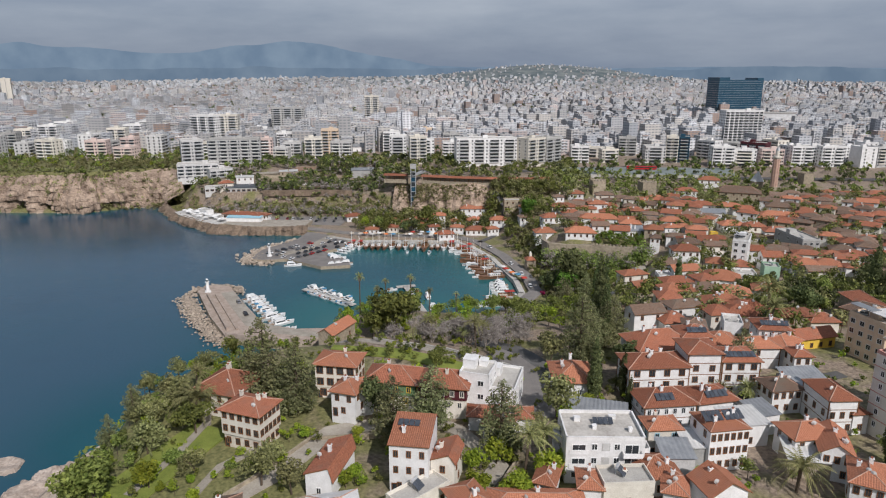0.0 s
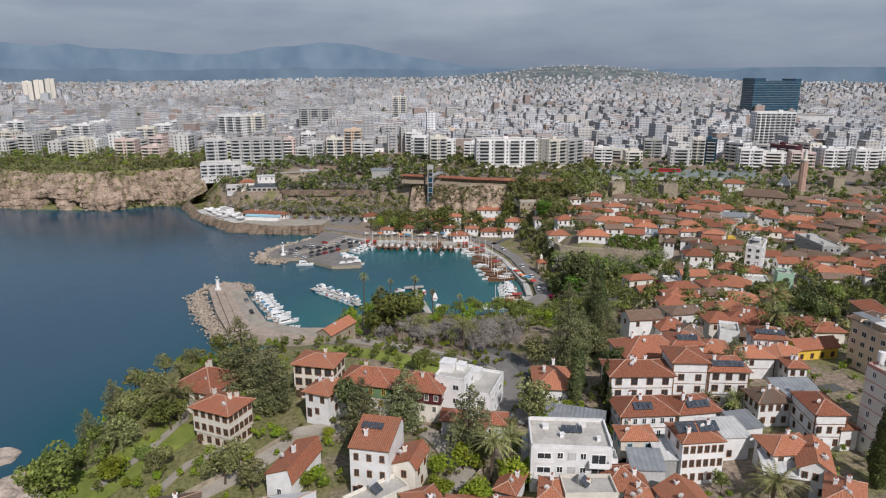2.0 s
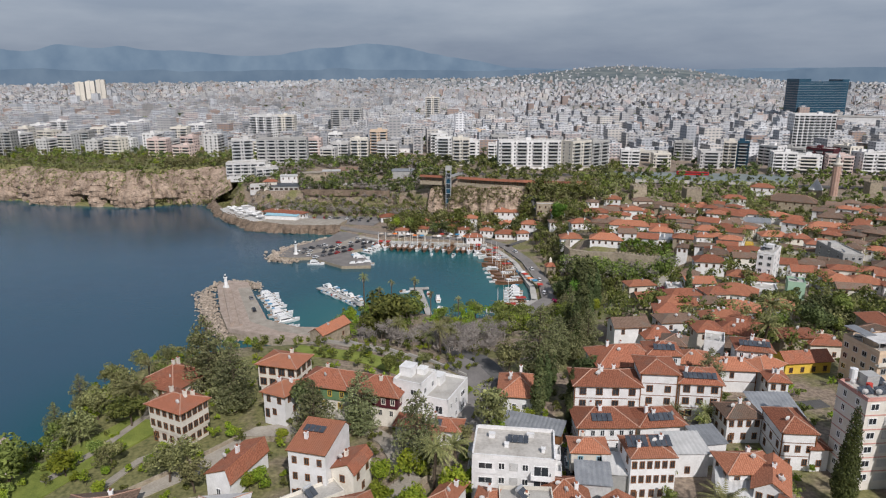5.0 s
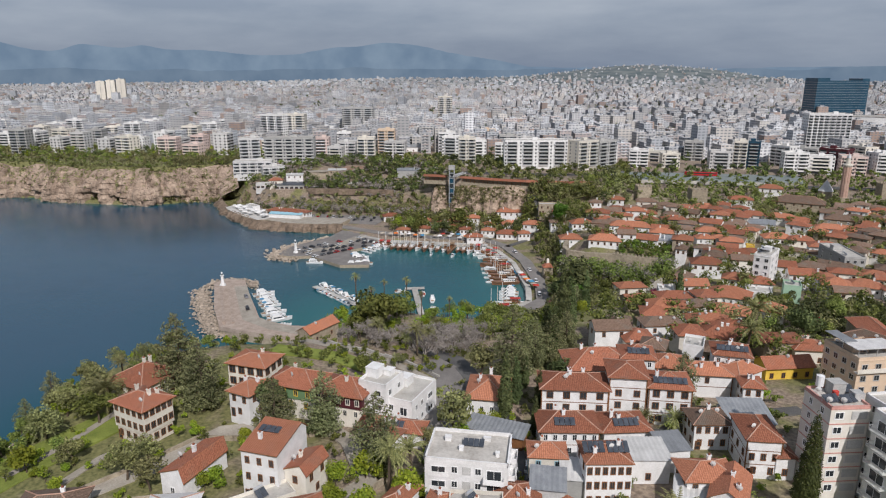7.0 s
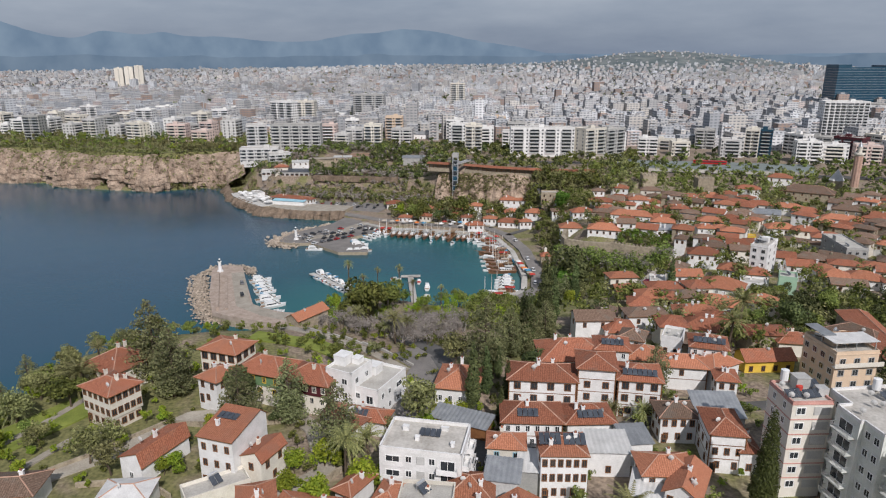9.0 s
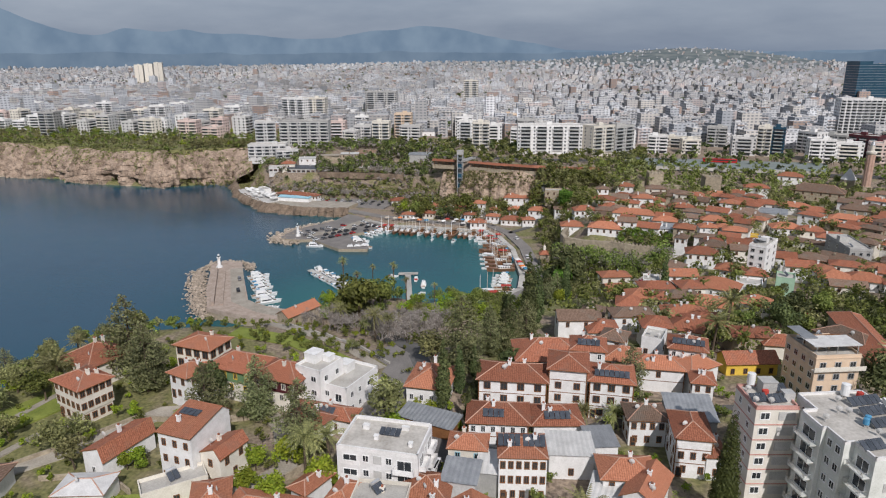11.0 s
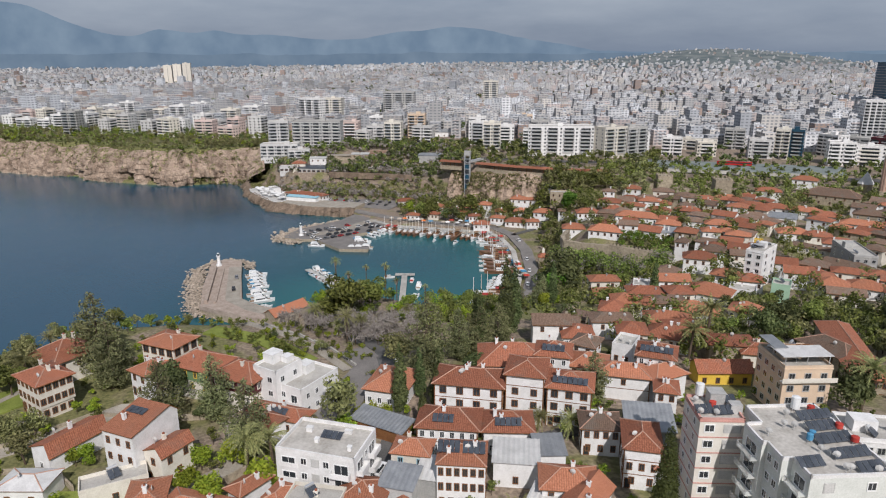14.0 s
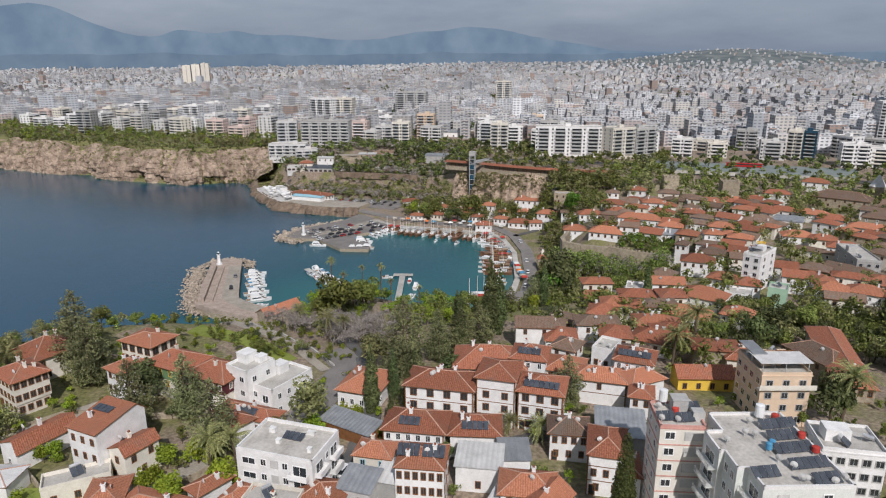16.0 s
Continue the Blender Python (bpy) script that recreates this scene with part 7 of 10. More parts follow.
house(167.3, 315.8, 10.2, 9.0, -29, 1.5, tile=TILE, sides=(3, 1, 0, 1), levels=[0], ridges=False, roof="hip", wall=WHITE, frame_mat=WOOD, chimneys=1, label="white old town house with weathered red tile roof")
house(169.4, 294.8, 10.5, 9.0, -16, 2, tile=TILE_NEW, sides=(4, 1, 0, 1), levels=[0], ridges=False, roof="hip", wall=WHITE, frame_mat=HULL, chimneys=0, label="white old town house with bright orange-red tile roof")
house(183.4, 301.5, 12.5, 9.0, -18, 1.4, tile=TILE_NEW, sides=(4, 1, 0, 1), levels=[0], ridges=False, roof="hip", wall=WHITE, frame_mat=HULL, chimneys=1, label="white old town house with bright orange-red tile roof")
house(123.3, 323.1, 13.3, 9.0, -5, 2.2, tile=TILE, sides=(4, 1, 0, 1), levels=[0], ridges=False, roof="hip", wall=WHITE, frame_mat=WOOD, chimneys=1, label="white old town house with weathered red tile roof")
house(131.6, 301.4, 10.9, 8.0, -20, 1.7, tile=TILE_NEW, sides=(4, 1, 0, 1), levels=[0], ridges=False, roof="hip", wall=WHITE, frame_mat=WOOD, chimneys=1, label="white old town house with bright orange-red tile roof")
house(139.9, 297.5, 9.3, 8.0, -3, 1.6, tile=TILE, sides=(3, 1, 0, 1), levels=[0], ridges=False, roof="hip", wall=WHITE, frame_mat=WOOD, chimneys=2, label="white old town house with weathered red tile roof")
house(121.8, 275.4, 15.4, 11.0, -21, 1.6, tile=TILE_NEW, sides=(6, 1, 0, 1), levels=[0], ridges=False, roof="hip", wall=WHITE, frame_mat=HULL, chimneys=1, label="white old town house with bright orange-red tile roof")
house(113.7, 246.0, 13.7, 9.0, -14, 1.6, tile=TILE_NEW, sides=(6, 1, 0, 1), levels=[0], ridges=False, roof="hip", wall=WHITE, frame_mat=HULL, chimneys=1, label="white old town house with bright orange-red tile roof")
house(130.5, 253.2, 9.1, 9.0, -20, 1.5, tile=TILE_NEW, sides=(4, 1, 0, 1), levels=[0], ridges=False, roof="hip", wall=WHITE, frame_mat=HULL, chimneys=0, label="white old town house with bright orange-red tile roof")
house(107.9, 299.0, 9.2, 9.0, -17, 1.8, tile=TILE_OLD, sides=(3, 1, 0, 1), levels=[0], ridges=False, roof="hip", wall=CREAM, frame_mat=HULL, chimneys=1, label="plastered old house with faded brown tile roof")
house(86.1, 237.9, 8.7, 9.0, -4, 1.6, tile=TILE, sides=(4, 1, 0, 1), levels=[0], ridges=False, roof="hip", wall=WHITE, frame_mat=WOOD, chimneys=1, label="white old town house with weathered red tile roof")
house(89.7, 244.7, 8.6, 8.0, 7, 2.1, tile=TILE_NEW, sides=(4, 1, 0, 1), levels=[0], ridges=False, roof="hip", wall=CREAM, frame_mat=WOOD, chimneys=0, label="white old town house with bright orange-red tile roof")
house(97.8, 248.3, 6.2, 8.0, -18, 1.7, tile=TILE_NEW, sides=(3, 1, 0, 1), levels=[0], ridges=False, roof="hip", wall=WHITE, frame_mat=WOOD, chimneys=1, label="white old town house with bright orange-red tile roof")
house(75.5, 204.6, 8.7, 9.0, 10, 1.6, tile=TILE, sides=(5, 1, 0, 1), levels=[0], ridges=False, roof="hip", wall=WHITE, frame_mat=HULL, chimneys=0, label="white old town house with weathered red tile roof")
house(102.9, 229.4, 14.1, 9.0, 1, 1.6, tile=TILE_NEW, sides=(7, 1, 0, 1), levels=[0], ridges=False, roof="hip", wall=WHITE, frame_mat=WOOD, chimneys=2, label="white old town house with bright orange-red tile roof")
house(102.3, 212.6, 12.3, 9.0, -13, 1.6, tile=TILE, sides=(6, 1, 0, 1), levels=[0], ridges=False, roof="hip", wall=WHITE, frame_mat=WOOD, chimneys=2, label="white old town house with weathered red tile roof")
house(73.5, 228.6, 6.8, 8.0, -5, 1.1, tile=TILE_OLD, sides=(3, 1, 0, 1), levels=[0], ridges=False, roof="hip", wall=STONE, frame_mat=WOOD, chimneys=2, label="plastered old house with faded brown tile roof")
house(119.2, 357.9, 5.2, 7.0, -17, 2.5, tile=TILE_OLD, sides=(2, 1, 0, 1), levels=[0], ridges=False, roof="hip", wall=WHITE, frame_mat=WOOD, chimneys=2, label="plastered old house with faded brown tile roof")
house(91.0, 423.9, 11.2, 8.0, -0, 1.2, tile=TILE_OLD, sides=(3, 1, 0, 1), levels=[0], ridges=False, roof="hip", wall=STONE, frame_mat=WOOD, chimneys=2, label="plastered old house with faded brown tile roof")
house(129.4, 437.5, 13.9, 8.0, 2, 1.2, tile=TILE, sides=(3, 1, 0, 1), levels=[0], ridges=False, roof="hip", wall=WHITE, frame_mat=WOOD, chimneys=1, label="white old town house with weathered red tile roof")
house(155.3, 447.9, 12.9, 8.0, -0, 1.3, tile=TILE_OLD, sides=(3, 1, 0, 1), levels=[0], ridges=False, roof="hip", wall=STONE, frame_mat=HULL, chimneys=0, label="plastered old house with faded brown tile roof")
house(106.2, 461.0, 13.1, 8.0, 5, 1.2, tile=TILE_OLD, sides=(3, 1, 0, 1), levels=[0], ridges=False, roof="hip", wall=WHITE, frame_mat=WOOD, chimneys=1, label="plastered old house with faded brown tile roof")
house(142.0, 474.1, 16.8, 8.0, 3, 1.1, tile=TILE, sides=(4, 1, 0, 1), levels=[0], ridges=False, roof="hip", wall=CREAM, frame_mat=WOOD, chimneys=0, label="white old town house with weathered red tile roof")
house(157.8, 480.8, 13.9, 8.0, -10, 1.1, tile=TILE_NEW, sides=(3, 1, 0, 1), levels=[0], ridges=False, roof="hip", wall=WHITE, frame_mat=WOOD, chimneys=1, label="white old town house with bright orange-red tile roof")
house(23.8, 489.1, 20.6, 10.0, 1, 2, tile=TILE_NEW, sides=(5, 1, 0, 1), levels=[0], ridges=False, wall=WHITE, frame_mat=WOOD, chimneys=1, label="white harbour house with red tile roof")
house(-2.7, 469.8, 8.8, 7.0, 0, 3, tile=TILE_NEW, sides=(2, 1, 0, 1), levels=[0], ridges=False, wall=WHITE, frame_mat=WOOD, chimneys=1, label="white harbour house with red tile roof")
house(8.6, 469.5, 7.2, 6.0, 9, 1.6, tile=TILE_NEW, sides=(2, 1, 0, 1), levels=[0], ridges=False, wall=WHITE, frame_mat=WOOD, chimneys=1, label="white harbour house with red tile roof")
house(-14.4, 482.0, 15.7, 8.0, 2, 1.2, tile=TILE, sides=(4, 1, 0, 1), levels=[0], ridges=False, wall=WHITE, frame_mat=WOOD, chimneys=1, label="white harbour house with red tile roof")
house(23.5, 474.0, 11.2, 8.0, 15, 1.6, tile=TILE_NEW, sides=(3, 1, 0, 1), levels=[0], ridges=False, wall=WHITE, frame_mat=WOOD, chimneys=1, label="white harbour house with red tile roof")
house(23.3, 448.3, 14.4, 8.0, -1, 1.2, tile=TILE, sides=(4, 1, 0, 1), levels=[0], ridges=False, wall=WHITE, frame_mat=WOOD, chimneys=1, label="white harbour house with red tile roof")
house(39.9, 458.7, 12.3, 8.0, -3, 2, tile=TILE_NEW, sides=(3, 1, 0, 1), levels=[0], ridges=False, wall=WHITE, frame_mat=WOOD, chimneys=1, label="white harbour house with red tile roof")
house(70.4, 416.9, 13.1, 8.0, 10, 1.3, tile=TILE, sides=(4, 1, 0, 1), levels=[0], ridges=False, wall=WHITE, frame_mat=WOOD, chimneys=1, label="white harbour house with red tile roof")
house(1.9, 434.9, 10.4, 7.0, 11, 1.3, tile=TILE, sides=(3, 1, 0, 1), levels=[0], ridges=False, wall=WHITE, frame_mat=WOOD, chimneys=1, label="white harbour house with red tile roof")
house(-68.6, 493.2, 12.2, 7.0, 23, 1.2, tile=TILE, sides=(3, 1, 0, 1), levels=[0], ridges=False, wall=WHITE, frame_mat=WOOD, chimneys=1, label="white harbour house with red tile roof")
house(-38.8, 479.8, 8.3, 7.0, 5, 1.2, tile=TILE_NEW, sides=(2, 1, 0, 1), levels=[0], ridges=False, wall=WHITE, frame_mat=WOOD, chimneys=1, label="white harbour house with red tile roof")
house(-25.7, 474.1, 9.0, 7.0, 7, 1.0, tile=TILE, sides=(2, 1, 0, 1), levels=[0], ridges=False, wall=WHITE, frame_mat=WOOD, chimneys=1, label="white harbour house with red tile roof")
house(49.8, 465.3, 12.4, 8.0, 3, 2, roof="flat", wall=STONE, sides=(3, 2, 0, 2), chimneys=0, label="roofless pink stone ruin on the slope")
house(223.7, 492.9, 31.7, 14.0, -23, 2, wall=STONE, tile=TILE_OLD, sides=(6, 2, 0, 2), chimneys=0, label="long old stone hall with a low tile roof")
house(134.7, 282.0, 9.7, 9.0, -12, 1.6, roof="flat", wall=WHITE, sides=(3, 2, 0, 2), label="white flat-roofed house with roof terrace")
house(96.4, 273.4, 6.0, 8.0, -4, 2, roof="flat", wall=WHITE, sides=(2, 2, 0, 2), label="small white flat-roofed house beside a cypress")
house(149.2, 286.8, 6.6, 8.0, -15, 2.2, roof="flat", wall=MINT, sides=(0, 0, 0, 0), chimneys=0, label="plain mint green rendered block")
house(156.8, 369.8, 4.0, 4.0, -13, 1.6, roof="flat", wall=YELLOW, sides=(0, 0, 0, 0), chimneys=0, label="small bright yellow rooftop room")
apartment(145.4, 309.5, 6.9, 16.5, -29, 5, near=True, wall=WHITE, balconies=0, sides=(2, 2, 0, 2), roof_gear=6, label="tall narrow white building with roof heaters")
apartment(192.4, 346.6, 9.6, 26.8, 3, 3, near=True, wall=GREY, balconies=0, sides=(3, 3, 0, 3), roof_gear=1, label="bare grey concrete building")
house(-151.0, 489.0, 30.0, 11.0, -12, 1.1, rise=1.6, wall=CREAM, tile=TILE, sides=(8, 2, 0, 2), win=(2.4, 1.7), chimneys=3, label="low harbour restaurant with broad red roof on the sea terrace", z=5.5)
house(-148.0, 479.0, 26.0, 5.0, -4, .8, roof="sheet", tile=BLUEP, wall=WHITE, sides=(7, 1, 0, 1), win=(2.6, 1.5), frame_mat=HULL, chimneys=0, label="glazed restaurant front with pale blue sheet roof", z=5.5)
house(-136.5, 487.0, 10.0, 7.0, -14, 1, rise=1.2, wall=WHITE, tile=TILE, sides=(3, 2, 0, 2), chimneys=0, label="white terrace kitchen with red tile roof", z=5.5)
house(-186.0, 505.0, 13.0, 6.0, -42, 0.9, wall=WHITE, roof="flat", sides=(3, 2, 0, 2), win=(2.4, 1.5), chimneys=0, label="low white terrace pavilion", z=5.5)

# ---- the front row of the modern city ----
apartment(38.4, 598.2, 55.0, 14.0, 8, 8, wall=WHITE, balconies=4, roof_gear=0, label="long white apartment block with rows of windows")
apartment(80.2, 600.2, 23.5, 14.0, 41, 8, wall=CREAM, balconies=2, roof_gear=0, label="pale apartment block with rows of balconies")
apartment(97.8, 617.3, 24.2, 14.0, 47, 8, wall=GREY, balconies=2, roof_gear=0, label="pale apartment block with rows of balconies")
apartment(225.6, 651.7, 11.3, 14.0, -15, 8, wall=CREAM, balconies=2, roof_gear=0, label="cream office block with yellow bands")
apartment(237.9, 652.9, 10.3, 14.0, -18, 8, wall=BLUEGLASS, balconies=1, roof_gear=0, label="office block with blue glass front")
apartment(270.8, 671.2, 19.4, 14.0, -54, 6, wall=WHITE, balconies=3, roof_gear=0, label="pale apartment block with rows of balconies")
apartment(292.7, 682.7, 24.8, 14.0, -37, 5, wall=GREY, balconies=3, roof_gear=0, label="pale apartment block with rows of balconies")
apartment(309.2, 654.4, 24.2, 14.0, -45, 6, wall=MAROON, balconies=3, roof_gear=0, label="dark red brick office block")
apartment(352.2, 701.4, 22.6, 14.0, -74, 5, wall=CREAM, balconies=2, roof_gear=0, label="pale apartment block with rows of balconies")
apartment(194.4, 699.7, 17.8, 14.0, -9, 6, wall=GREY, balconies=2, roof_gear=0, label="pale apartment block with rows of balconies")
apartment(156.1, 688.0, 41.9, 12.0, -17, 3, wall=CREAM, balconies=3, roof_gear=0, label="low public building with red roof")
apartment(-190.8, 605.2, 45.8, 16.0, 12, 8, wall=GREY, balconies=5, rail=PALEGREY, label="large pale hotel block stepped above the cliff", roof_gear=0, z=29.6)
apartment(-226.0, 593.7, 18.7, 16.0, 25, 8, wall=PALEGREY, balconies=2, label="large white hotel block with glazed balconies", roof_gear=0, z=29.6)
apartment(-212.8, 570.0, 33.7, 14.0, 17, 4, wall=PALEGREY, balconies=5, rail=PALEGREY, label="low white terraced building on the cliff", roof_gear=0, z=23.5)
apartment(-193.2, 566.6, 19.8, 12.0, 33, 3, wall=PALEGREY, balconies=3, label="low white terraced building with a restaurant", roof_gear=0, z=22.5)
house(-190.0, 540.4, 15.0, 8.0, 20, 1.2, roof="flat", wall=PALEGREY, sides=(5, 1, 0, 1), label="low white restaurant on the rock edge", z=16.8, win=(2.6, 1.6), frame_mat=WOOD)
house(-166.5, 538.5, 24.5, 9.0, 8, 1.2, roof="sheet", tile=SOLAR, wall=GREY, sides=(7, 2, 0, 2), label="low restaurant pavilion with dark windows", z=17, win=(2.6, 1.6), frame_mat=WOOD)
house(-179.4, 539.3, 11.0, 7.0, 19, 1.2, wall=CREAM, sides=(2, 1, 0, 1), label="small red-roofed house on the rock edge", z=20.5)
house(-168.1, 554.0, 14.3, 6.0, 17, 1, roof="sheet", tile=PALE_SHEET, wall=WHITE, sides=(3, 1, 0, 1), label="pale canopy roof beside the cliff hotel", z=23.5)
house(-144.4, 566.0, 26.5, 6.0, 12, 0.9, roof="flat", wall=STONE, sides=(6, 1, 0, 1), label="low stone terrace building under the park", z=23.5, win=(2.6, 1.6), frame_mat=WOOD)
house(-119.4, 578.0, 22.7, 7.0, 14, 1, wall=STONE, tile=TILE_OLD, sides=(4, 1, 0, 1), label="low park pavilion with faded tile roof", z=26.5)
house(-134.1, 568.4, 15.4, 6.0, 14, 1, roof="sheet", tile=PALE_SHEET, wall=STONE, sides=(3, 1, 0, 1), label="pale sheet-roofed park pavilion", z=26.3)
house(-69.9, 567.6, 19.0, 8.0, 7, 0.7, roof="sheet", tile=SHEET, wall=GREY, sides=(4, 1, 0, 1), label="low grey-roofed park cafe", z=28.6, win=(2.6, 1.6), frame_mat=WOOD)
house(-98.4, 709.1, 42.2, 12.0, 8, 1.6, roof="sheet", tile=SHEET, wall=WHITE, sides=(8, 2, 0, 2), label="long low white hall behind the park", z=30.5)
apartment(-274.6, 775.3, 32.0, 16.0, -13, 11, wall=WHITE, balconies=3, roof_gear=0, label="white tower block with blue roof edge")
apartment(-253.1, 784.0, 25.9, 16.0, 7, 11, wall=CREAM, balconies=2, roof_gear=0, label="pale apartment block with rows of balconies")
apartment(-719.5, 855.6, 23.5, 14.0, 7, 6, wall=WHITE, balconies=2, roof_gear=0, label="pale apartment block with rows of balconies")
apartment(-502.1, 638.8, 17.3, 14.0, 8, 8, wall=GREY, balconies=2, roof_gear=0, label="pale apartment block with rows of balconies")
apartment(-545.3, 717.8, 19.4, 14.0, 8, 7, wall=CREAM, balconies=2, roof_gear=0, label="pale apartment block with rows of balconies")
apartment(-591.7, 807.7, 21.8, 14.0, 7, 6, wall=WHITE, balconies=2, roof_gear=0, label="pale apartment block with rows of balconies")
apartment(-549.0, 789.2, 21.2, 14.0, 7, 8, wall=WHITE, balconies=2, roof_gear=0, label="pale apartment block with rows of balconies")
apartment(-446.2, 683.1, 18.2, 14.0, 8, 7, wall=GREY, balconies=2, roof_gear=0, label="pale apartment block with rows of balconies")
apartment(-480.0, 765.4, 20.3, 14.0, 8, 6, wall=CREAM, balconies=2, roof_gear=0, label="pale apartment block with rows of balconies")
apartment(-439.8, 744.4, 19.6, 14.0, 7, 8, wall=WHITE, balconies=2, roof_gear=0, label="pale apartment block with rows of balconies")
apartment(-476.7, 843.1, 22.2, 14.0, 7, 7, wall=WHITE, balconies=2, roof_gear=0, label="pale apartment block with rows of balconies")
apartment(-382.0, 728.3, 19.0, 14.0, 8, 6, wall=GREY, balconies=2, roof_gear=0, label="pale apartment block with rows of balconies")
apartment(-344.9, 705.4, 18.3, 14.0, 8, 8, wall=CREAM, balconies=2, roof_gear=0, label="pale apartment block with rows of balconies")
apartment(-369.4, 795.3, 20.6, 14.0, 8, 7, wall=WHITE, balconies=2, roof_gear=0, label="pale apartment block with rows of balconies")
apartment(-393.6, 896.3, 23.1, 14.0, 7, 6, wall=WHITE, balconies=2, roof_gear=0, label="pale apartment block with rows of balconies")
apartment(-229.6, 828.5, 21.6, 14.0, 8, 5, wall=WHITE, balconies=2, roof_gear=0, label="pale apartment block with rows of balconies")
apartment(-170.1, 719.4, 18.6, 14.0, 8, 6, wall=WHITE, balconies=2, roof_gear=0, label="pale apartment block with rows of balconies")
apartment(-122.8, 628.9, 16.2, 14.0, 8, 7, wall=CREAM, balconies=2, roof_gear=0, label="pale apartment block with rows of balconies")
apartment(-117.5, 690.5, 17.6, 14.0, 8, 8, wall=PEACH, balconies=2, roof_gear=0, label="pale apartment block with rows of balconies")
apartment(-103.7, 727.7, 18.6, 14.0, 8, 5, wall=GREY, balconies=2, roof_gear=0, label="pale apartment block with rows of balconies")
apartment(-95.1, 807.8, 20.5, 14.0, 8, 6, wall=WHITE, balconies=2, roof_gear=0, label="pale apartment block with rows of balconies")
apartment(-54.8, 700.1, 17.6, 14.0, 8, 7, wall=WHITE, balconies=2, roof_gear=0, label="pale apartment block with rows of balconies")
apartment(-23.4, 610.5, 15.3, 14.0, 8, 8, wall=CREAM, balconies=2, roof_gear=0, label="pale apartment block with rows of balconies")
apartment(-21.7, 813.1, 20.3, 14.0, 8, 5, wall=PEACH, balconies=2, roof_gear=0, label="pale apartment block with rows of balconies")
apartment(8.1, 709.6, 17.6, 14.0, 8, 6, wall=GREY, balconies=2, roof_gear=0, label="pale apartment block with rows of balconies")
apartment(-218.1, 941.9, 44.4, 16.0, 7, 11, wall=GREY, balconies=3, roof_gear=0, label="pale apartment block with rows of balconies")
apartment(-120.3, 1134.2, 23.7, 16.0, 6, 14, wall=CREAM, balconies=2, roof_gear=0, label="pale apartment block with rows of balconies")
apartment(336, 754, 41.5, 18.0, 0, 14, wall=WHITE, balconies=8, roof_gear=0, label="tall white hotel slab with a grid of windows")

# ---- trees that stand out ----
plant('conifer', -35.6, 144.6, 1.45)
plant('conifer', -45.3, 151.6, 1.2)
plant('conifer', -36.0, 146.2, 1.02)
plant('conifer', -11.2, 131.0, .9)
plant('conifer', -2.5, 138.4, 1.22)
plant('conifer', 12.6, 127.0, .95)
plant('conifer', 38.8, 172.0, 1.15)
plant('cypress', 45.2, 144.4, 1.6)
plant('cypress', 46.1, 153.2, 1.19)
plant('cypress', 42.5, 168.2, 1.50)
plant('cypress', 41.6, 175.0, 1.39)
plant('cypress', 101.1, 269.4, 1.56)
plant('cypress', 38.0, 150.8, 1.05)
plant('cypress', 40.4, 159.1, 1.03)
plant('cypress', 176.2, 256.0, 1.90)
plant('conifer', 81.3, 165.5, 1.07)
plant('conifer', 49.7, 187.6, 1.17)
plant('conifer', 44.5, 183.3, 1.16)
plant('conifer', 53.8, 194.0, 1.14)
plant('shortpalm', -55.9, 145.5, 1.44)
plant('shortpalm', -64.6, 127.5, 1.25)
plant('palm', -63.6, 154.5, 1.0)
plant('conifer', -78.0, 137.0, .72)
plant('conifer', -74.0, 142.0, .66)
plant('olive', -69.0, 150.0, 1.0)
plant('shortpalm', -58.5, 141.1, 1.28)
plant('palm', 17.0, 119.4, 1.42)
plant('palm', 21.6, 121.6, 1.3)
plant('shortpalm', 70.4, 113.8, 1.28)
plant('shortpalm', 76.8, 151.1, 1.09)
plant('palm', 113.0, 215.6, 1.88)
plant('palm', 106.5, 200.3, 1.52)
plant('palm', 141.2, 175.3, 1.38)
plant('shortpalm', 69.9, 151.4, 0.88)
plant('tallpalm', -27.7, 299.9, 1.24)
plant('tallpalm', -15.3, 292.4, 1.29)
plant('tallpalm', -38.8, 290.3, 1.40)
plant('lime', 31.8, 145.3, 0.98)
plant('lime', 36.0, 147.2, 0.83)
plant('lime', 29.0, 138.5, 1.07)
plant('lime', 42.9, 141.8, 0.89)
plant('lime', -19.5, 114.7, 1.02)
plant('lime', 11.3, 122.8, 1.17)
plant('lime', 25.1, 120.1, 0.99)
plant('lime', -18.0, 115.8, 0.89)
plant('lime', -58.8, 114.6, 1.19)
plant('lime', 5.9, 120.3, 1.36)
plant('lime', 7.3, 112.7, 1.30)
plant('lime', 21.6, 116.3, 1.34)
plant('lime', 14.8, 110.9, 1.29)
plant('dark', 57.0, 316.5, 1.89)
plant('dark', 63.7, 313.6, 1.71)
plant('green', -29.3, 258.9, 1.72)
plant('green', -19.7, 257.2, 1.70)
plant('olive', 30.3, 172.1, 1.36)
plant('olive', 27.4, 140.9, 1.17)
plant('olive', -51.0, 118.6, 0.85)
plant('olive', -35.5, 121.0, 0.91)
plant('olive', -36.5, 115.1, 0.88)
plant('green', 125.7, 155.8, 0.64)
plant('dark', 139.3, 174.8, 0.89)
plant('green', -56.8, 135.0, 1.18)
plant('olive', -63.2, 145.3, 1.26)
plant('olive', -64.4, 126.9, 1.16)

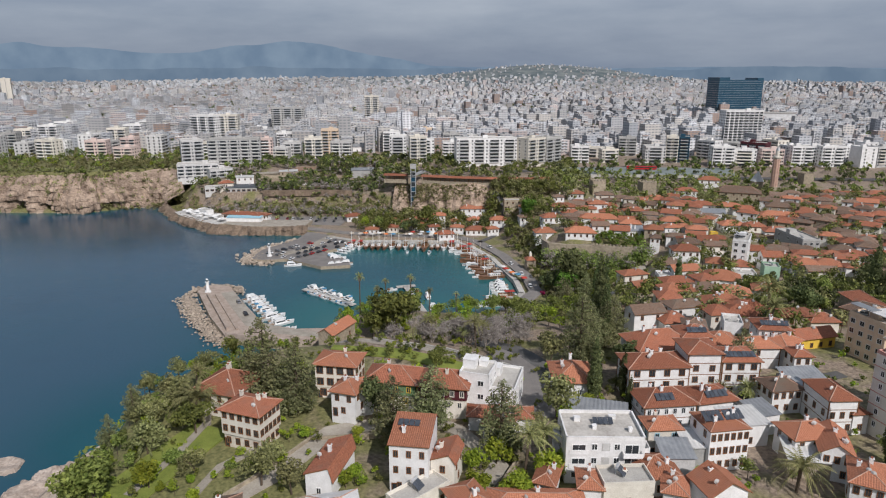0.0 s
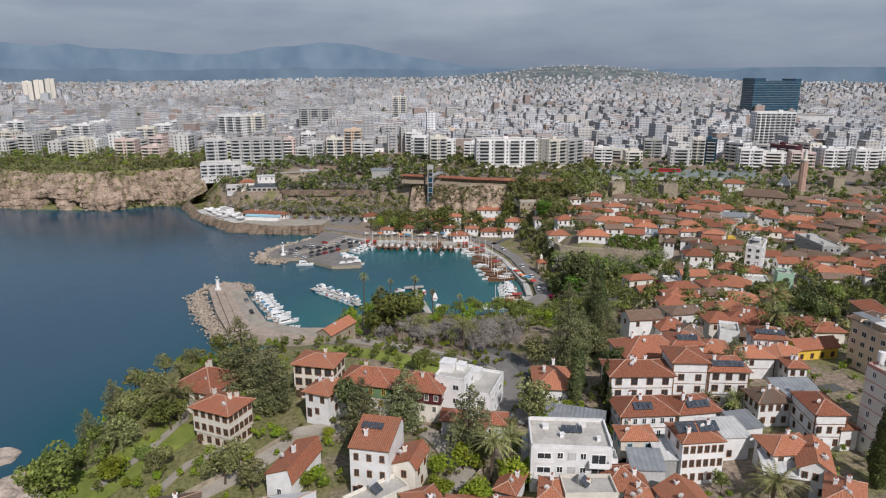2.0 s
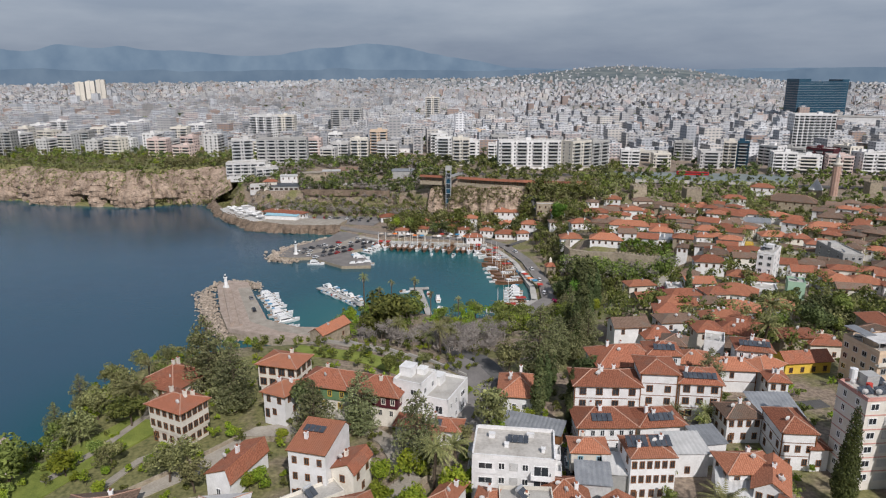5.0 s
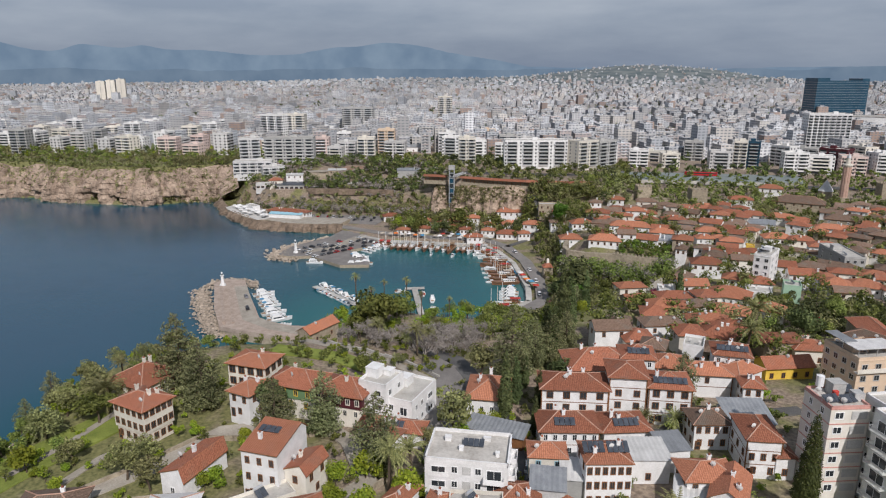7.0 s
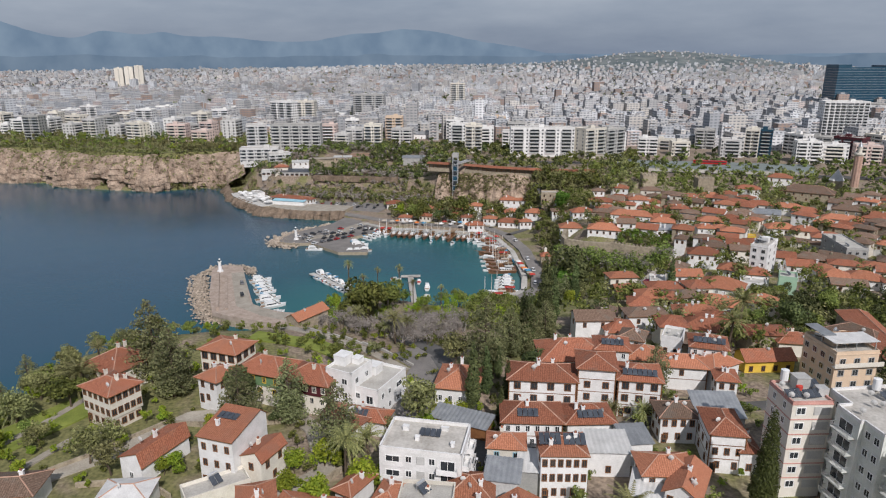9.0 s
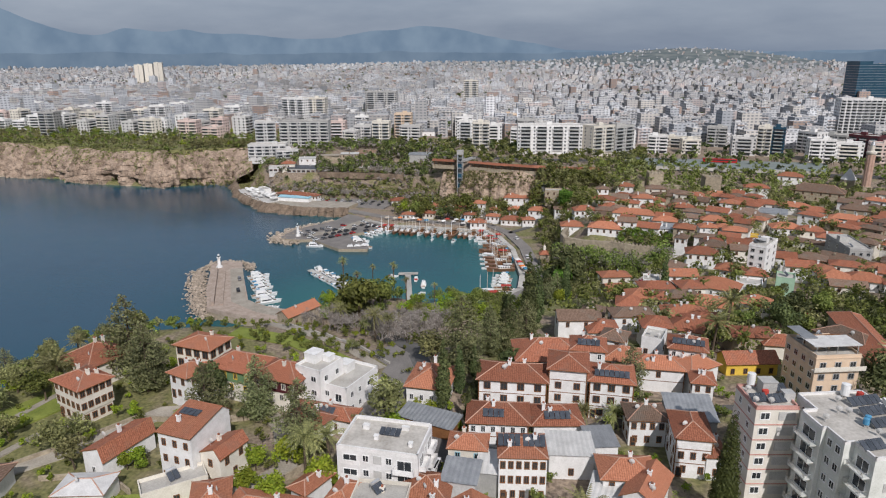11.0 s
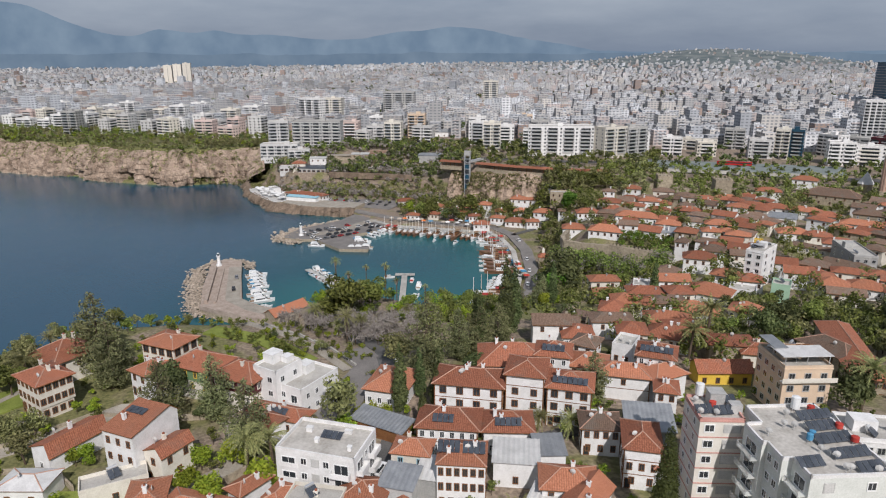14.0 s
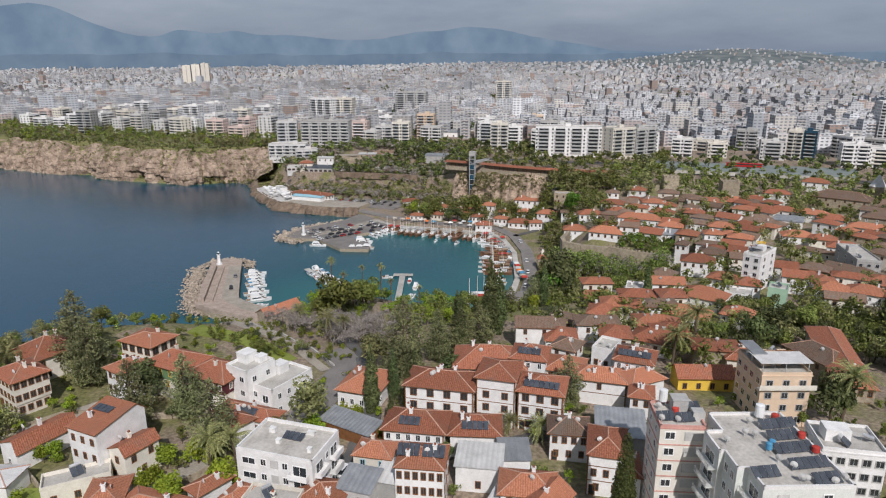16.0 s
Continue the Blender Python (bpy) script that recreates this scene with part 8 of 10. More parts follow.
# ---- cliffs, moles, quays and walls ----
def resample(pts, step):
    out = []
    for (x0, y0), (x1, y1) in zip(pts, pts[1:]):
        n = max(1, int(math.hypot(x1 - x0, y1 - y0) / step))
        out += [(x0 + (x1 - x0) * k / n, y0 + (y1 - y0) * k / n) for k in range(n)]
    return out + [pts[-1]]


def cliff(label, pts, inland, top, rows=14, step=2.4, rough=2.6, seed=1.0, caves=(), mat=ROCK, scrub=0):
    """A rock face along the shore: sea on its left hand side; inland: how far back its brow lies; top: height, or None for the ground's."""
    P = resample(pts, step)
    v, f = [], []
    for i, (x, y) in enumerate(P):
        a, b = P[max(0, i - 2)], P[min(len(P) - 1, i + 2)]
        tx, ty = b[0] - a[0], b[1] - a[1]
        L = math.hypot(tx, ty)
        nx, ny = ty / L, -tx / L
        brow = float(ground(x + nx * inland, y + ny * inland)) if top is None else (top(x) if callable(top) else top) * (1 + .16 * noise.noise(Vector((x * .035, y * .035, seed))))
        for r in range(rows + 1):
            u = r / rows
            z = -1.2 + (brow + 1.6) * u
            off = -1.5 + (inland + 1.5) * (0.12 * u + 0.88 * u ** 3.2)
            q = Vector((x * .09, y * .09, z * .07 + seed))
            k = noise.fractal(q, 1.0, 2.0, 5) * rough * .6 + (abs(noise.noise(Vector((x * .16, y * .16, z * .03 + seed)))) - .25) * rough * 1.5
            k += noise.noise(Vector((x * .5, y * .5, z * .2))) * rough * .26
            k += (((z * .2 + 1.2 * noise.noise(Vector((x * .05, y * .05, seed)))) % 1) - .5) * rough * .2 * (1 + noise.noise(Vector((x * .11, y * .11, 2.2))))
            k *= 1 - .75 * max(0, u - .85) / .15
            for cx, cw, ch, cd in caves:
                g = math.exp(-((x - cx) / cw) ** 2) * (1 if z < ch else max(0, 1 - (z - ch) / 1.5))
                k += cd * g
            o = off + k
            v.append((x + nx * o, y + ny * o, z + noise.noise(Vector((x * .3, y * .3, z))) * .5))
    n = rows + 1
    for i in range(len(P) - 1):
        for r in range(rows):
            f.append((i * n + r, (i + 1) * n + r, (i + 1) * n + r + 1, i * n + r + 1))
    me = bpy.data.meshes.new("cliff")
    me.from_pydata(v, [], f)
    me.materials.append(mat)
    tagged(new("cliff", me), label, "cliff", kind="structure")
    if not scrub:
        return
    rs = np.random.RandomState(int(seed * 10))
    V = np.array(v).reshape(len(P), n, 3)
    patch = np.array([noise.noise(Vector((x * .03, y * .03, 9.0 + seed))) for x, y in P])
    quads = []
    for _ in range(scrub * 6):
        if len(quads) >= scrub:
            break
        i, u = rs.randint(len(P)), 1 - abs(rs.normal(0, .3))
        if u < .12 or rs.uniform(-.35, .5) > patch[i] + (u - .55):
            continue
        c0, k, m = V[i, int(u * rows)], rs.uniform(.7, 1.9), 16
        c = c0 + rs.normal(size=(m, 3)) * k * np.array([.6, .6, .45])
        a, b = rs.normal(size=(m, 3)), rs.normal(size=(m, 3))
        a, b = a / np.linalg.norm(a, axis=1)[:, None] * .65, b / np.linalg.norm(b, axis=1)[:, None] * .4
        quads.append(np.stack([c - a, c - b, c + a, c + b], 1))
    Q = np.concatenate(quads).reshape(-1, 3)
    me = bpy.data.meshes.new("scrub")
    me.from_pydata(Q.tolist(), [], np.arange(len(Q)).reshape(-1, 4).tolist())
    me.materials.append(LEAF_OLIVE)
    tagged(new("scrub", me), "olive-green scrub growing on the rock face", "scrub", kind="stuff")


LONG_SHORE = [p for p in SEA if p[0] < -240 and 500 < p[1] < 700]
COVE = [(-214, 510), (-224, 524), (-234, 541)]
cliff("tall ochre limestone sea cliff with small caves", COVE[-1:] + LONG_SHORE[:-1], 17, lambda x: 12 + 17 * float(smooth(-230, -246, x)), 26, 1.8, 6.0, 1.0, [(-351, 8, 9, 9), (-328, 5, 6, 7), (-415, 7, 7, 6), (-280, 6, 5, 5)], scrub=2600)
cliff("reddish rock face of the cove beside the terrace", COVE, 15, None, 22, 1.6, 3.6, 3.0, (), BROWNROCK, scrub=260)
cliff("brown rock face behind the harbour car park", [(-30, 507), (-60, 516), (-80, 519), (-115, 520), (-150, 520), (-185, 522), (-200, 528), (-212, 540)], 6, None, 16, 1.8, 3.2, 5.0, (), BROWNROCK, scrub=700)
cliff("tan rock face under the cliff arcade", [(78, 478), (62, 482), (36, 484), (10, 490), (-14, 498), (-40, 508)], 9, 29.5, 18, 1.8, 3.0, 6.0, (), scrub=800)
TERRACE = [p for p in SEA if -250 < p[0] < -90 and p[1] > 440]
cliff("low brown rock face under the sea terrace", TERRACE, 4.5, 5.2, 12, 1.0, 4.2, 4.0, (), BROWNROCK)
NEAR = [p for p in SEA if p[0] < -45 and 50 < p[1] < 262]
cliff("pale weathered rock face below the gardens", NEAR, 14, None, 16, 2.2, 2.4, 7.0, (), BOULDER)


def ribbon(name, pts, width, mat, label, lift=0.12, z=None, category="road", thick=0.0):
    """A road or path laid on the ground."""
    P = resample(pts, 2.5)
    s = Shape()
    prev = None
    for i, (x, y) in enumerate(P):
        a, b = P[max(0, i - 1)], P[min(len(P) - 1, i + 1)]
        L = math.hypot(b[0] - a[0], b[1] - a[1])
        nx, ny = -(b[1] - a[1]) / L * width / 2, (b[0] - a[0]) / L * width / 2
        h = [max(float(ground(x + nx * k, y + ny * k)) for k in (-1, 0, 1)) + lift + .35] * 2 if z is None else [z, z]
        cur = ((x - nx, y - ny, h[0]), (x + nx, y + ny, h[1]))
        if prev:
            s.face([prev[0], cur[0], cur[1], prev[1]])
            lo = lambda p: (p[0], p[1], p[2] - 0.9)
            s.face([lo(prev[0]), lo(cur[0]), cur[0], prev[0]])
            s.face([prev[1], cur[1], lo(cur[1]), lo(prev[1])])
        prev = cur
    return single(name, s, mat, Matrix(), label, category, kind="structure")


def deck(name, poly, z0, z1, mats, label, category):
    s = Shape()
    s.prism(poly, z0, z1, 0, 1)
    return single(name, s, mats, Matrix(), label, category, kind="structure")


def boulders(pts, n, lo, hi, seed, spread, label, land=False):
    """A bank of rough rocks."""
    rnd = random.Random(seed)
    P = resample(pts, 1.0)
    v, f = [], []
    for _ in range(n):
        x, y = rnd.choice(P)
        x, y, z = x + rnd.gauss(0, spread), y + rnd.gauss(0, spread), rnd.uniform(-.4, 1.6)
        r = rnd.uniform(lo, hi)
        if land:
            z = max(0, float(ground(x, y))) - r * .35
        i = len(v)
        ring = [(math.cos(k * 1.047), math.sin(k * 1.047)) for k in range(6)]
        v.append((x, y, z + r * .8))
        for q, zz in ((.75, .45), (1, -.1)):
            for c, s_ in ring:
                k = r * q * rnd.uniform(.75, 1.2)
                v.append((x + c * k, y + s_ * k, z + zz * r * rnd.uniform(.7, 1.2)))
        for k in range(6):
            j = (k + 1) % 6
            f.append((i, i + 1 + k, i + 1 + j))
            f.append((i + 1 + k, i + 7 + k, i + 7 + j, i + 1 + j))
    me = bpy.data.meshes.new("boulders")
    me.from_pydata(v, [], f)
    me.materials.append(BOULDER)
    tagged(new("boulders", me), label, "rocks", kind="stuff")


CANVAS_W = surface("white_canvas", (0.62, 0.61, 0.59, 1), (0.78, 0.77, 0.75, 1), 0.8, 0.8, 4, 0.05)


def make_parasol(mat):
    ho = thing("parasol", 0, 0, 0, 0, "square canvas parasol on a terrace", "parasol", "parasols")
    s = Shape()
    s.tube((0, 0, 0), (0, 0, 2.7), .04, .04, 5)
    part("pole", s, METAL, ho)
    s = Shape()
    c = [(-1.5, -1.5, 2.3), (1.5, -1.5, 2.3), (1.5, 1.5, 2.3), (-1.5, 1.5, 2.3)]
    for i in range(4):
        s.face([c[i], c[(i + 1) % 4], (0, 0, 2.9)])
        s.face([(c[i][0], c[i][1], 2.05), (c[(i + 1) % 4][0], c[(i + 1) % 4][1], 2.05), c[(i + 1) % 4], c[i]])
    part("canopy", s, mat, ho)
    return ho


def parasol(x, y, z, mat):
    return placed("parasol" + mat.name, lambda: make_parasol(mat), pose(x, y, z, 0, 0, (x * 13) % 40))


# the near mole
deck("mole", [(-127, 323), (-125, 333), (-113, 331), (-104, 315), (-81, 277), (-65, 271), (-46, 272), (-46, 256), (-61, 254), (-82, 258), (-93, 262), (-108, 286)], -3, 3.0, [STONE, SANDSTONE], "stone mole with a paved promenade", "mole")
ribbon("mole_road", [(-111, 321), (-86, 277), (-70, 268), (-52, 264)], 6.5, PAVING, "grey asphalt road along the mole", z=3.06)
s = Shape()
for (xa, ya), (xb, yb) in (((-119, 315), (-94, 268)),):
    L = math.hypot(xb - xa, yb - ya)
    s.box((xa + xb) / 2, (ya + yb) / 2, 2.9, 1.3, L, 1.9, 0, math.atan2(yb - ya, xb - xa) - math.pi / 2)
    s.box((xa + xb) / 2 + 3.6, (ya + yb) / 2 + 1.6, 2.9, 1.2, L, .8, 0, math.atan2(yb - ya, xb - xa) - math.pi / 2)
single("parapet_wall", s, SANDSTONE, Matrix(), "weathered stone parapet wall along the mole", "wall", kind="structure")
s = Shape()
for a, b in (((-93, 262), (-82, 258.5)), ((-82, 258.5), (-61, 254.5)), ((-61, 254.5), (-47, 256.5))):
    L, ang = math.hypot(b[0] - a[0], b[1] - a[1]), math.atan2(b[1] - a[1], b[0] - a[0])
    s.box((a[0] + b[0]) / 2, (a[1] + b[1]) / 2, 2.9, L, 1.0, 2.0, 0, ang)
single("parapet_wall", s, SANDSTONE, Matrix(), "stone parapet wall at the root of the mole", "wall", kind="structure")
boulders([(-132, 318), (-122, 301), (-112, 284), (-97, 264), (-90, 261)], 1500, .35, .8, 3, 2.4, "bank of pale breakwater boulders")
boulders([(-132, 322), (-130, 334), (-122, 337), (-110, 335), (-107, 328)], 480, .35, .85, 4, 1.6, "bank of pale breakwater boulders")
# the sea terrace
BATHING = [(-213, 511), (-206, 501), (-186, 482), (-166, 466.5), (-161, 470), (-158, 484), (-170, 494), (-190, 512), (-205, 523)]
deck("terrace", BATHING, -1, 5.5, [STONE, surface("white_terrace", (0.36, 0.345, 0.32, 1), (0.56, 0.54, 0.51, 1), .85, .35, 2, .1, stain=(.24, .22, .2, 1))], "white paved bathing terrace on low rocks", "terrace")
deck("terrace", [(-160.9, 470), (-141, 461), (-116, 461), (-100, 463), (-98, 482), (-140, 484), (-157.9, 484)], -1, 5.3, [STONE, PAVING], "grey paved restaurant terrace above the rocks", "terrace")
ru = random.Random(41)
for k in range(40):
    u = ru.uniform(0, 1)
    px, py = -204 + 42 * u + ru.uniform(-5, 5), 510 - 34 * u + ru.uniform(-6, 6)
    if float(signed(BATHING, px, py)) > 1.5:
        parasol(px, py, 5.5, ru.choice((CANVAS_W, CANVAS_W, PALE_SHEET)))
# the far mole and its dock
deck("mole", [(-118, 387), (-107, 385), (-96, 388), (-72, 371), (-55, 374), (-57, 384), (-76, 405), (-66, 416), (-64, 448), (-97, 458), (-100, 437), (-109, 422), (-118, 407)], -3, 1.9, [STONE, MOLEROAD], "paved harbour mole with a car park", "mole")
ribbon("mole_road", [(-104, 396), (-88, 410), (-82, 432), (-74, 452)], 7, PAVING, "grey asphalt road on the harbour mole", z=1.96)
boulders([(-119, 384), (-122, 396), (-119, 410), (-110, 425), (-101, 440)], 330, .6, 1.4, 8, 1.8, "bank of pale breakwater boulders")
boulders([(-119, 405), (-121, 393), (-116, 385), (-105, 383)], 240, .6, 1.3, 9, 3.2, "heap of breakwater boulders at the head of the mole")
boulders([(-100, 150), (-104, 158), (-98, 172), (-88, 196)], 60, .8, 2.6, 14, 3.0, "fallen rocks along the shore")


def pier(pts, width):
    s = Shape()
    for (xa, ya), (xb, yb) in zip(pts, pts[1:]):
        L, ang = math.hypot(xb - xa, yb - ya), math.atan2(yb - ya, xb - xa)
        s.box((xa + xb) / 2, (ya + yb) / 2, .9, L, width, .35, 0, ang)
        for k in range(int(L / 4) + 1):
            u = k * 4 / L
            s.tube((xa + (xb - xa) * u, ya + (yb - ya) * u, -2), (xa + (xb - xa) * u, ya + (yb - ya) * u, 1), .3, .3, 6)
    single("pier", s, CONCRETE, Matrix(), "narrow concrete mooring pier on piles", "pier", kind="structure")


pier([(-74, 332), (-44, 307)], 3.2)
pier([(-20, 336), (-9, 297)], 3.0)
pier([(-25, 335.5), (-15, 338)], 3.0)
QUAY = [(28, 297), (41, 322), (40, 344), (30, 390), (18, 418), (7, 430), (-28, 432), (-59, 432), (-76, 442)]
for (xa, ya), (xb, yb) in zip(QUAY, QUAY[1:]):
    s = Shape()
    L, ang = math.hypot(xb - xa, yb - ya), math.atan2(yb - ya, xb - xa)
    s.box((xa + xb) / 2, (ya + yb) / 2, -2, L + 1, 3.0, 4.3, 0, ang)
    single("quay_wall", s, CONCRETE, Matrix(), "pale concrete quay edge", "quay", kind="structure")
ribbon("harbour_road", [(34, 296), (48, 322), (47, 346), (37, 392), (24, 424), (10, 440), (-28, 443), (-70, 452), (-100, 466), (-150, 474)], 7, MOLEROAD, "grey asphalt road along the harbour quay")
ribbon("lane", [(24, 424), (34, 440), (46, 470), (40, 488), (10, 496)], 3.6, ASPHALT, "steep lane winding up from the harbour")
ribbon("lane", [(40, 118), (41, 135), (38, 150), (30, 168), (22, 184), (10, 192)], 5, ASPHALT, "narrow grey lane between houses")
ribbon("yard", [(24, 142), (23, 158), (23, 172), (14, 180)], 9, MOLEROAD, "grey paved square between the houses", .1, category="road")
ribbon("lane", [(18, 168), (6, 177), (-8, 186), (-24, 193), (-46, 200)], 2.6, PAVING, "paved promenade above the harbour")
ribbon("lane", [(44, 100), (46, 118), (50, 134), (74, 150), (84, 158), (110, 166)], 3.6, ASPHALT, "narrow grey lane between houses")
ribbon("lawn", [(-66, 104), (-60, 122), (-54, 138)], 11, LAWN, "bright green garden lawn", .02, category="lawn")
ribbon("lawn", [(-30, 98), (-12, 104), (8, 108)], 8, LAWN, "bright green garden lawn", .02, category="lawn")
ribbon("lawn", [(-34, 184), (-12, 180), (6, 170)], 6, LAWN, "garden lawn with low shrubs", .02, category="lawn")
ribbon("yard", [(-44, 108), (-34, 120), (-26, 136), (-14, 140)], 5, PAVING, "pale trodden yard between garden walls", category="path")
ribbon("yard", [(4, 108), (12, 122), (4, 136), (-6, 144)], 4, PAVING, "pale paved yard between houses", category="path")
ribbon("garden_path", [(-62, 112), (-58, 126), (-56, 140), (-60, 152)], 1.8, PAVING, "stone garden path", category="path")
ribbon("garden_path", [(-50, 108), (-47, 122), (-40, 130)], 1.8, PAVING, "stone garden path", category="path")


def wall_run(pts, thick, height, label, merlons=True, mat=STONE, base=4.0, top=None):
    """An old town wall with battlements, stepping with the ground."""
    ho = thing("city_wall", pts[0][0], pts[0][1], 0, 0, label, "wall", kind="structure")
    inv = pose(-pts[0][0], -pts[0][1], 0)
    P = resample(pts, 6.0)
    for (xa, ya), (xb, yb) in zip(P, P[1:]):
        s = Shape()
        L, ang = math.hypot(xb - xa, yb - ya), math.atan2(yb - ya, xb - xa)
        g = float(ground((xa + xb) / 2, (ya + yb) / 2)) if top is None else top - height
        s.box((xa + xb) / 2, (ya + yb) / 2, g - base, L + .2, thick, base + height, 0, ang)
        part("wall_section", s, mat, ho, at=inv)
        if merlons:
            n = int(L / 1.6)
            for k in range(n):
                u = (k + .5) / n
                m = Shape()
                m.box(xa + (xb - xa) * u, ya + (yb - ya) * u, g + height, .9, .6, .8, 0, ang)
                part("merlon", m, mat, ho, at=inv)
    return ho


wall_run([(84, 359), (98, 353), (113, 350)], 1.8, 2.2, "crenellated stone city wall above a bastion", base=15, top=18.6)
wall_run([(61, 386), (59, 372), (61, 364), (70, 360), (84, 359)], 2.2, 0.5, "tall rough stone bastion wall", False, base=17, top=18.2)
wall_run([(112, 353), (101, 328), (88, 299), (71, 283), (58, 274)], 1.0, 1.4, "stone wall along a sloping road", False)
ribbon("lane", [(116, 362), (103, 328), (90, 296), (72, 279), (60, 272)], 4, PAVING, "sloping paved road beside the wall")
wall_run([(119, 500), (157, 498)], 2.0, 5.0, "old rubble city wall between two towers", False)
wall_run([(80, 496), (112, 500)], 1.6, 3.0, "old rubble city wall", False)
wall_run([(-76, 532), (-50, 524), (-30, 518), (10, 508), (40, 492)], 1.4, 1.0, "long retaining wall on the cliff brow", False, base=9)
for pts in ([(-48, 104), (-38, 118), (-30, 132)], [(-34, 108), (-22, 112), (-14, 108)], [(-30, 132), (-14, 134), (0, 140)], [(10, 112), (16, 124), (14, 134)], [(-66, 150), (-52, 158), (-36, 160)], [(18, 104), (20, 116)]):
    wall_run(pts, .4, 1.3, "rough stone garden wall", False)
wall_run([(19, 171), (8, 179.5), (-6, 188), (-22, 195), (-44, 202)], .4, 0.9, "low pale stone balustrade above the park", False, mat=CONCRETE)


def tower(x, y, w, h, label):
    ho = thing("stone_tower", x, y, float(ground(x, y)), 8, label, "tower", "wall towers")
    s = Shape()
    s.box(0, 0, -3, w, w * .9, 3 + h)
    part("wall", s, STONE, ho)
    for k in range(4):
        for sx, sy in ((-1, 0), (1, 0), (0, -1), (0, 1)):
            s = Shape()
            o = (k - 1.5) * w / 4
            s.box(sx * (w / 2 - .35) + (o if sx == 0 else 0), sy * (w * .45 - .35) + (o * .9 if sy == 0 else 0), h, .9, .9, .9)
            part("merlon", s, STONE, ho)


tower(119, 502, 10, 11, "ruined square stone tower of the city wall")
tower(157, 501, 11, 12, "square stone tower of the city wall")
tower(300, 540, 9, 9, "small old stone tower")


# ---- landmarks ----
def lighthouse(x, y, z, h):
    ho = thing("lighthouse", x, y, z, 0, "small white harbour lighthouse at the end of a mole", "lighthouse", "harbour lights")
    s = Shape()
    s.tube((0, 0, 0), (0, 0, .9), 1.7, 1.5, 8)
    part("base", s, WHITE, ho)
    s = Shape()
    s.tube((0, 0, .9), (0, 0, h * .72), .95, .7, 10)
    part("shaft", s, WHITE, ho)
    s = Shape()
    s.tube((0, 0, h * .72), (0, 0, h * .76), 1.15, 1.15, 10)
    part("gallery", s, WHITE, ho)
    s = Shape()
    s.tube((0, 0, h * .76), (0, 0, h * .9), .5, .5, 8)
    lantern = part("lantern", s, GLASS, ho)
    s = Shape()
    s.tube((0, 0, h * .9), (0, 0, h), .65, .05, 8)
    part("cap", s, WHITE, lantern)


lighthouse(-121, 321, 3.0, 7.5)
lighthouse(-108, 394, 1.9, 8.5)


def lift_tower(x, y):
    g = 3.0
    ho = thing("lift_tower", x, y, g, 0, "tall glass and steel panoramic lift tower against the cliff", "lift tower")
    H = 38
    for sx in (-1, 1):
        for sy in (-1, 1):
            s = Shape()
            s.box(sx * 1.8, sy * 1.8, -3, .45, .45, H + 3)
            part("column", s, METAL, ho)
    fr = []
    for k in range(10):
        s = Shape()
        for sx, sy, lx, ly in ((0, -1.8, 3.6, .25), (0, 1.8, 3.6, .25), (-1.8, 0, .25, 3.6), (1.8, 0, .25, 3.6)):
            s.box(sx, sy, 1 + k * 3.8, lx, ly, .35)
        fr.append(part("frame", s, METAL, ho))
    for k in range(9):
        s = Shape()
        s.box(0, 0, 1.4 + k * 3.8, 3.3, 3.3, 3.3)
        part("pane", s, BLUEGLASS if k % 2 else GLASS, fr[k])
    s = Shape()
    s.box(0, 0, H, 4.6, 4.6, 3.2)
    part("machine_room", s, GREY, ho)
    s = Shape()
    s.box(4, 8, H - 5.6, 2.6, 22, .4, 0, -.35)
    for e in (-1, 1):
        s.box(4 + e * 1.2, 8, H - 5.2, .1, 22, 1.1, 0, -.35)
    part("bridge", s, METAL, ho)


lift_tower(-23, 505)


def minaret(x, y):
    ho = thing("minaret", x, y, float(ground(x, y)), 0, "tall fluted brick minaret with a pointed cap", "minaret")
    s = Shape()
    s.box(0, 0, -2, 6.5, 6.5, 8.5)
    part("base", s, STONE, ho)
    n, r = 48, 2.35
    s = Shape()
    rad = lambda k: r * (1 + .13 * abs(math.sin(k * math.pi * 8 / n)))
    pts = [(rad(k) * math.cos(2 * math.pi * k / n), rad(k) * math.sin(2 * math.pi * k / n)) for k in range(n)]
    s.prism(pts, 6.5, 28, 0)
    part("fluted_shaft", s, surface("minaret_brick", (0.40, 0.25, 0.19, 1), (0.55, 0.38, 0.30, 1), 0.9, .8, 5, .3), ho)
    s = Shape()
    s.tube((0, 0, 28), (0, 0, 29.2), 2.3, 3.2, 14)
    s.tube((0, 0, 29.2), (0, 0, 30.2), 3.2, 3.2, 14)
    part("balcony", s, CREAM, ho)
    s = Shape()
    s.tube((0, 0, 30.2), (0, 0, 34.5), 1.5, 1.4, 12)
    part("upper_shaft", s, CREAM, ho)
    s = Shape()
    s.tube((0, 0, 34.5), (0, 0, 38), 1.7, .05, 12)
    part("cap", s, SHEET, ho)


minaret(258, 508)
tomb = thing("tomb", 252, 523, float(ground(252, 523)), 0, "stone tomb with a pale pyramid roof", "tomb")
s = Shape()
s.tube((0, 0, -2), (0, 0, 7), 5, 5, 8)
part("wall", s, STONE, tomb)
s = Shape()
s.tube((0, 0, 7), (0, 0, 15), 5.4, .1, 8)
part("roof", s, PALE_SHEET, tomb)


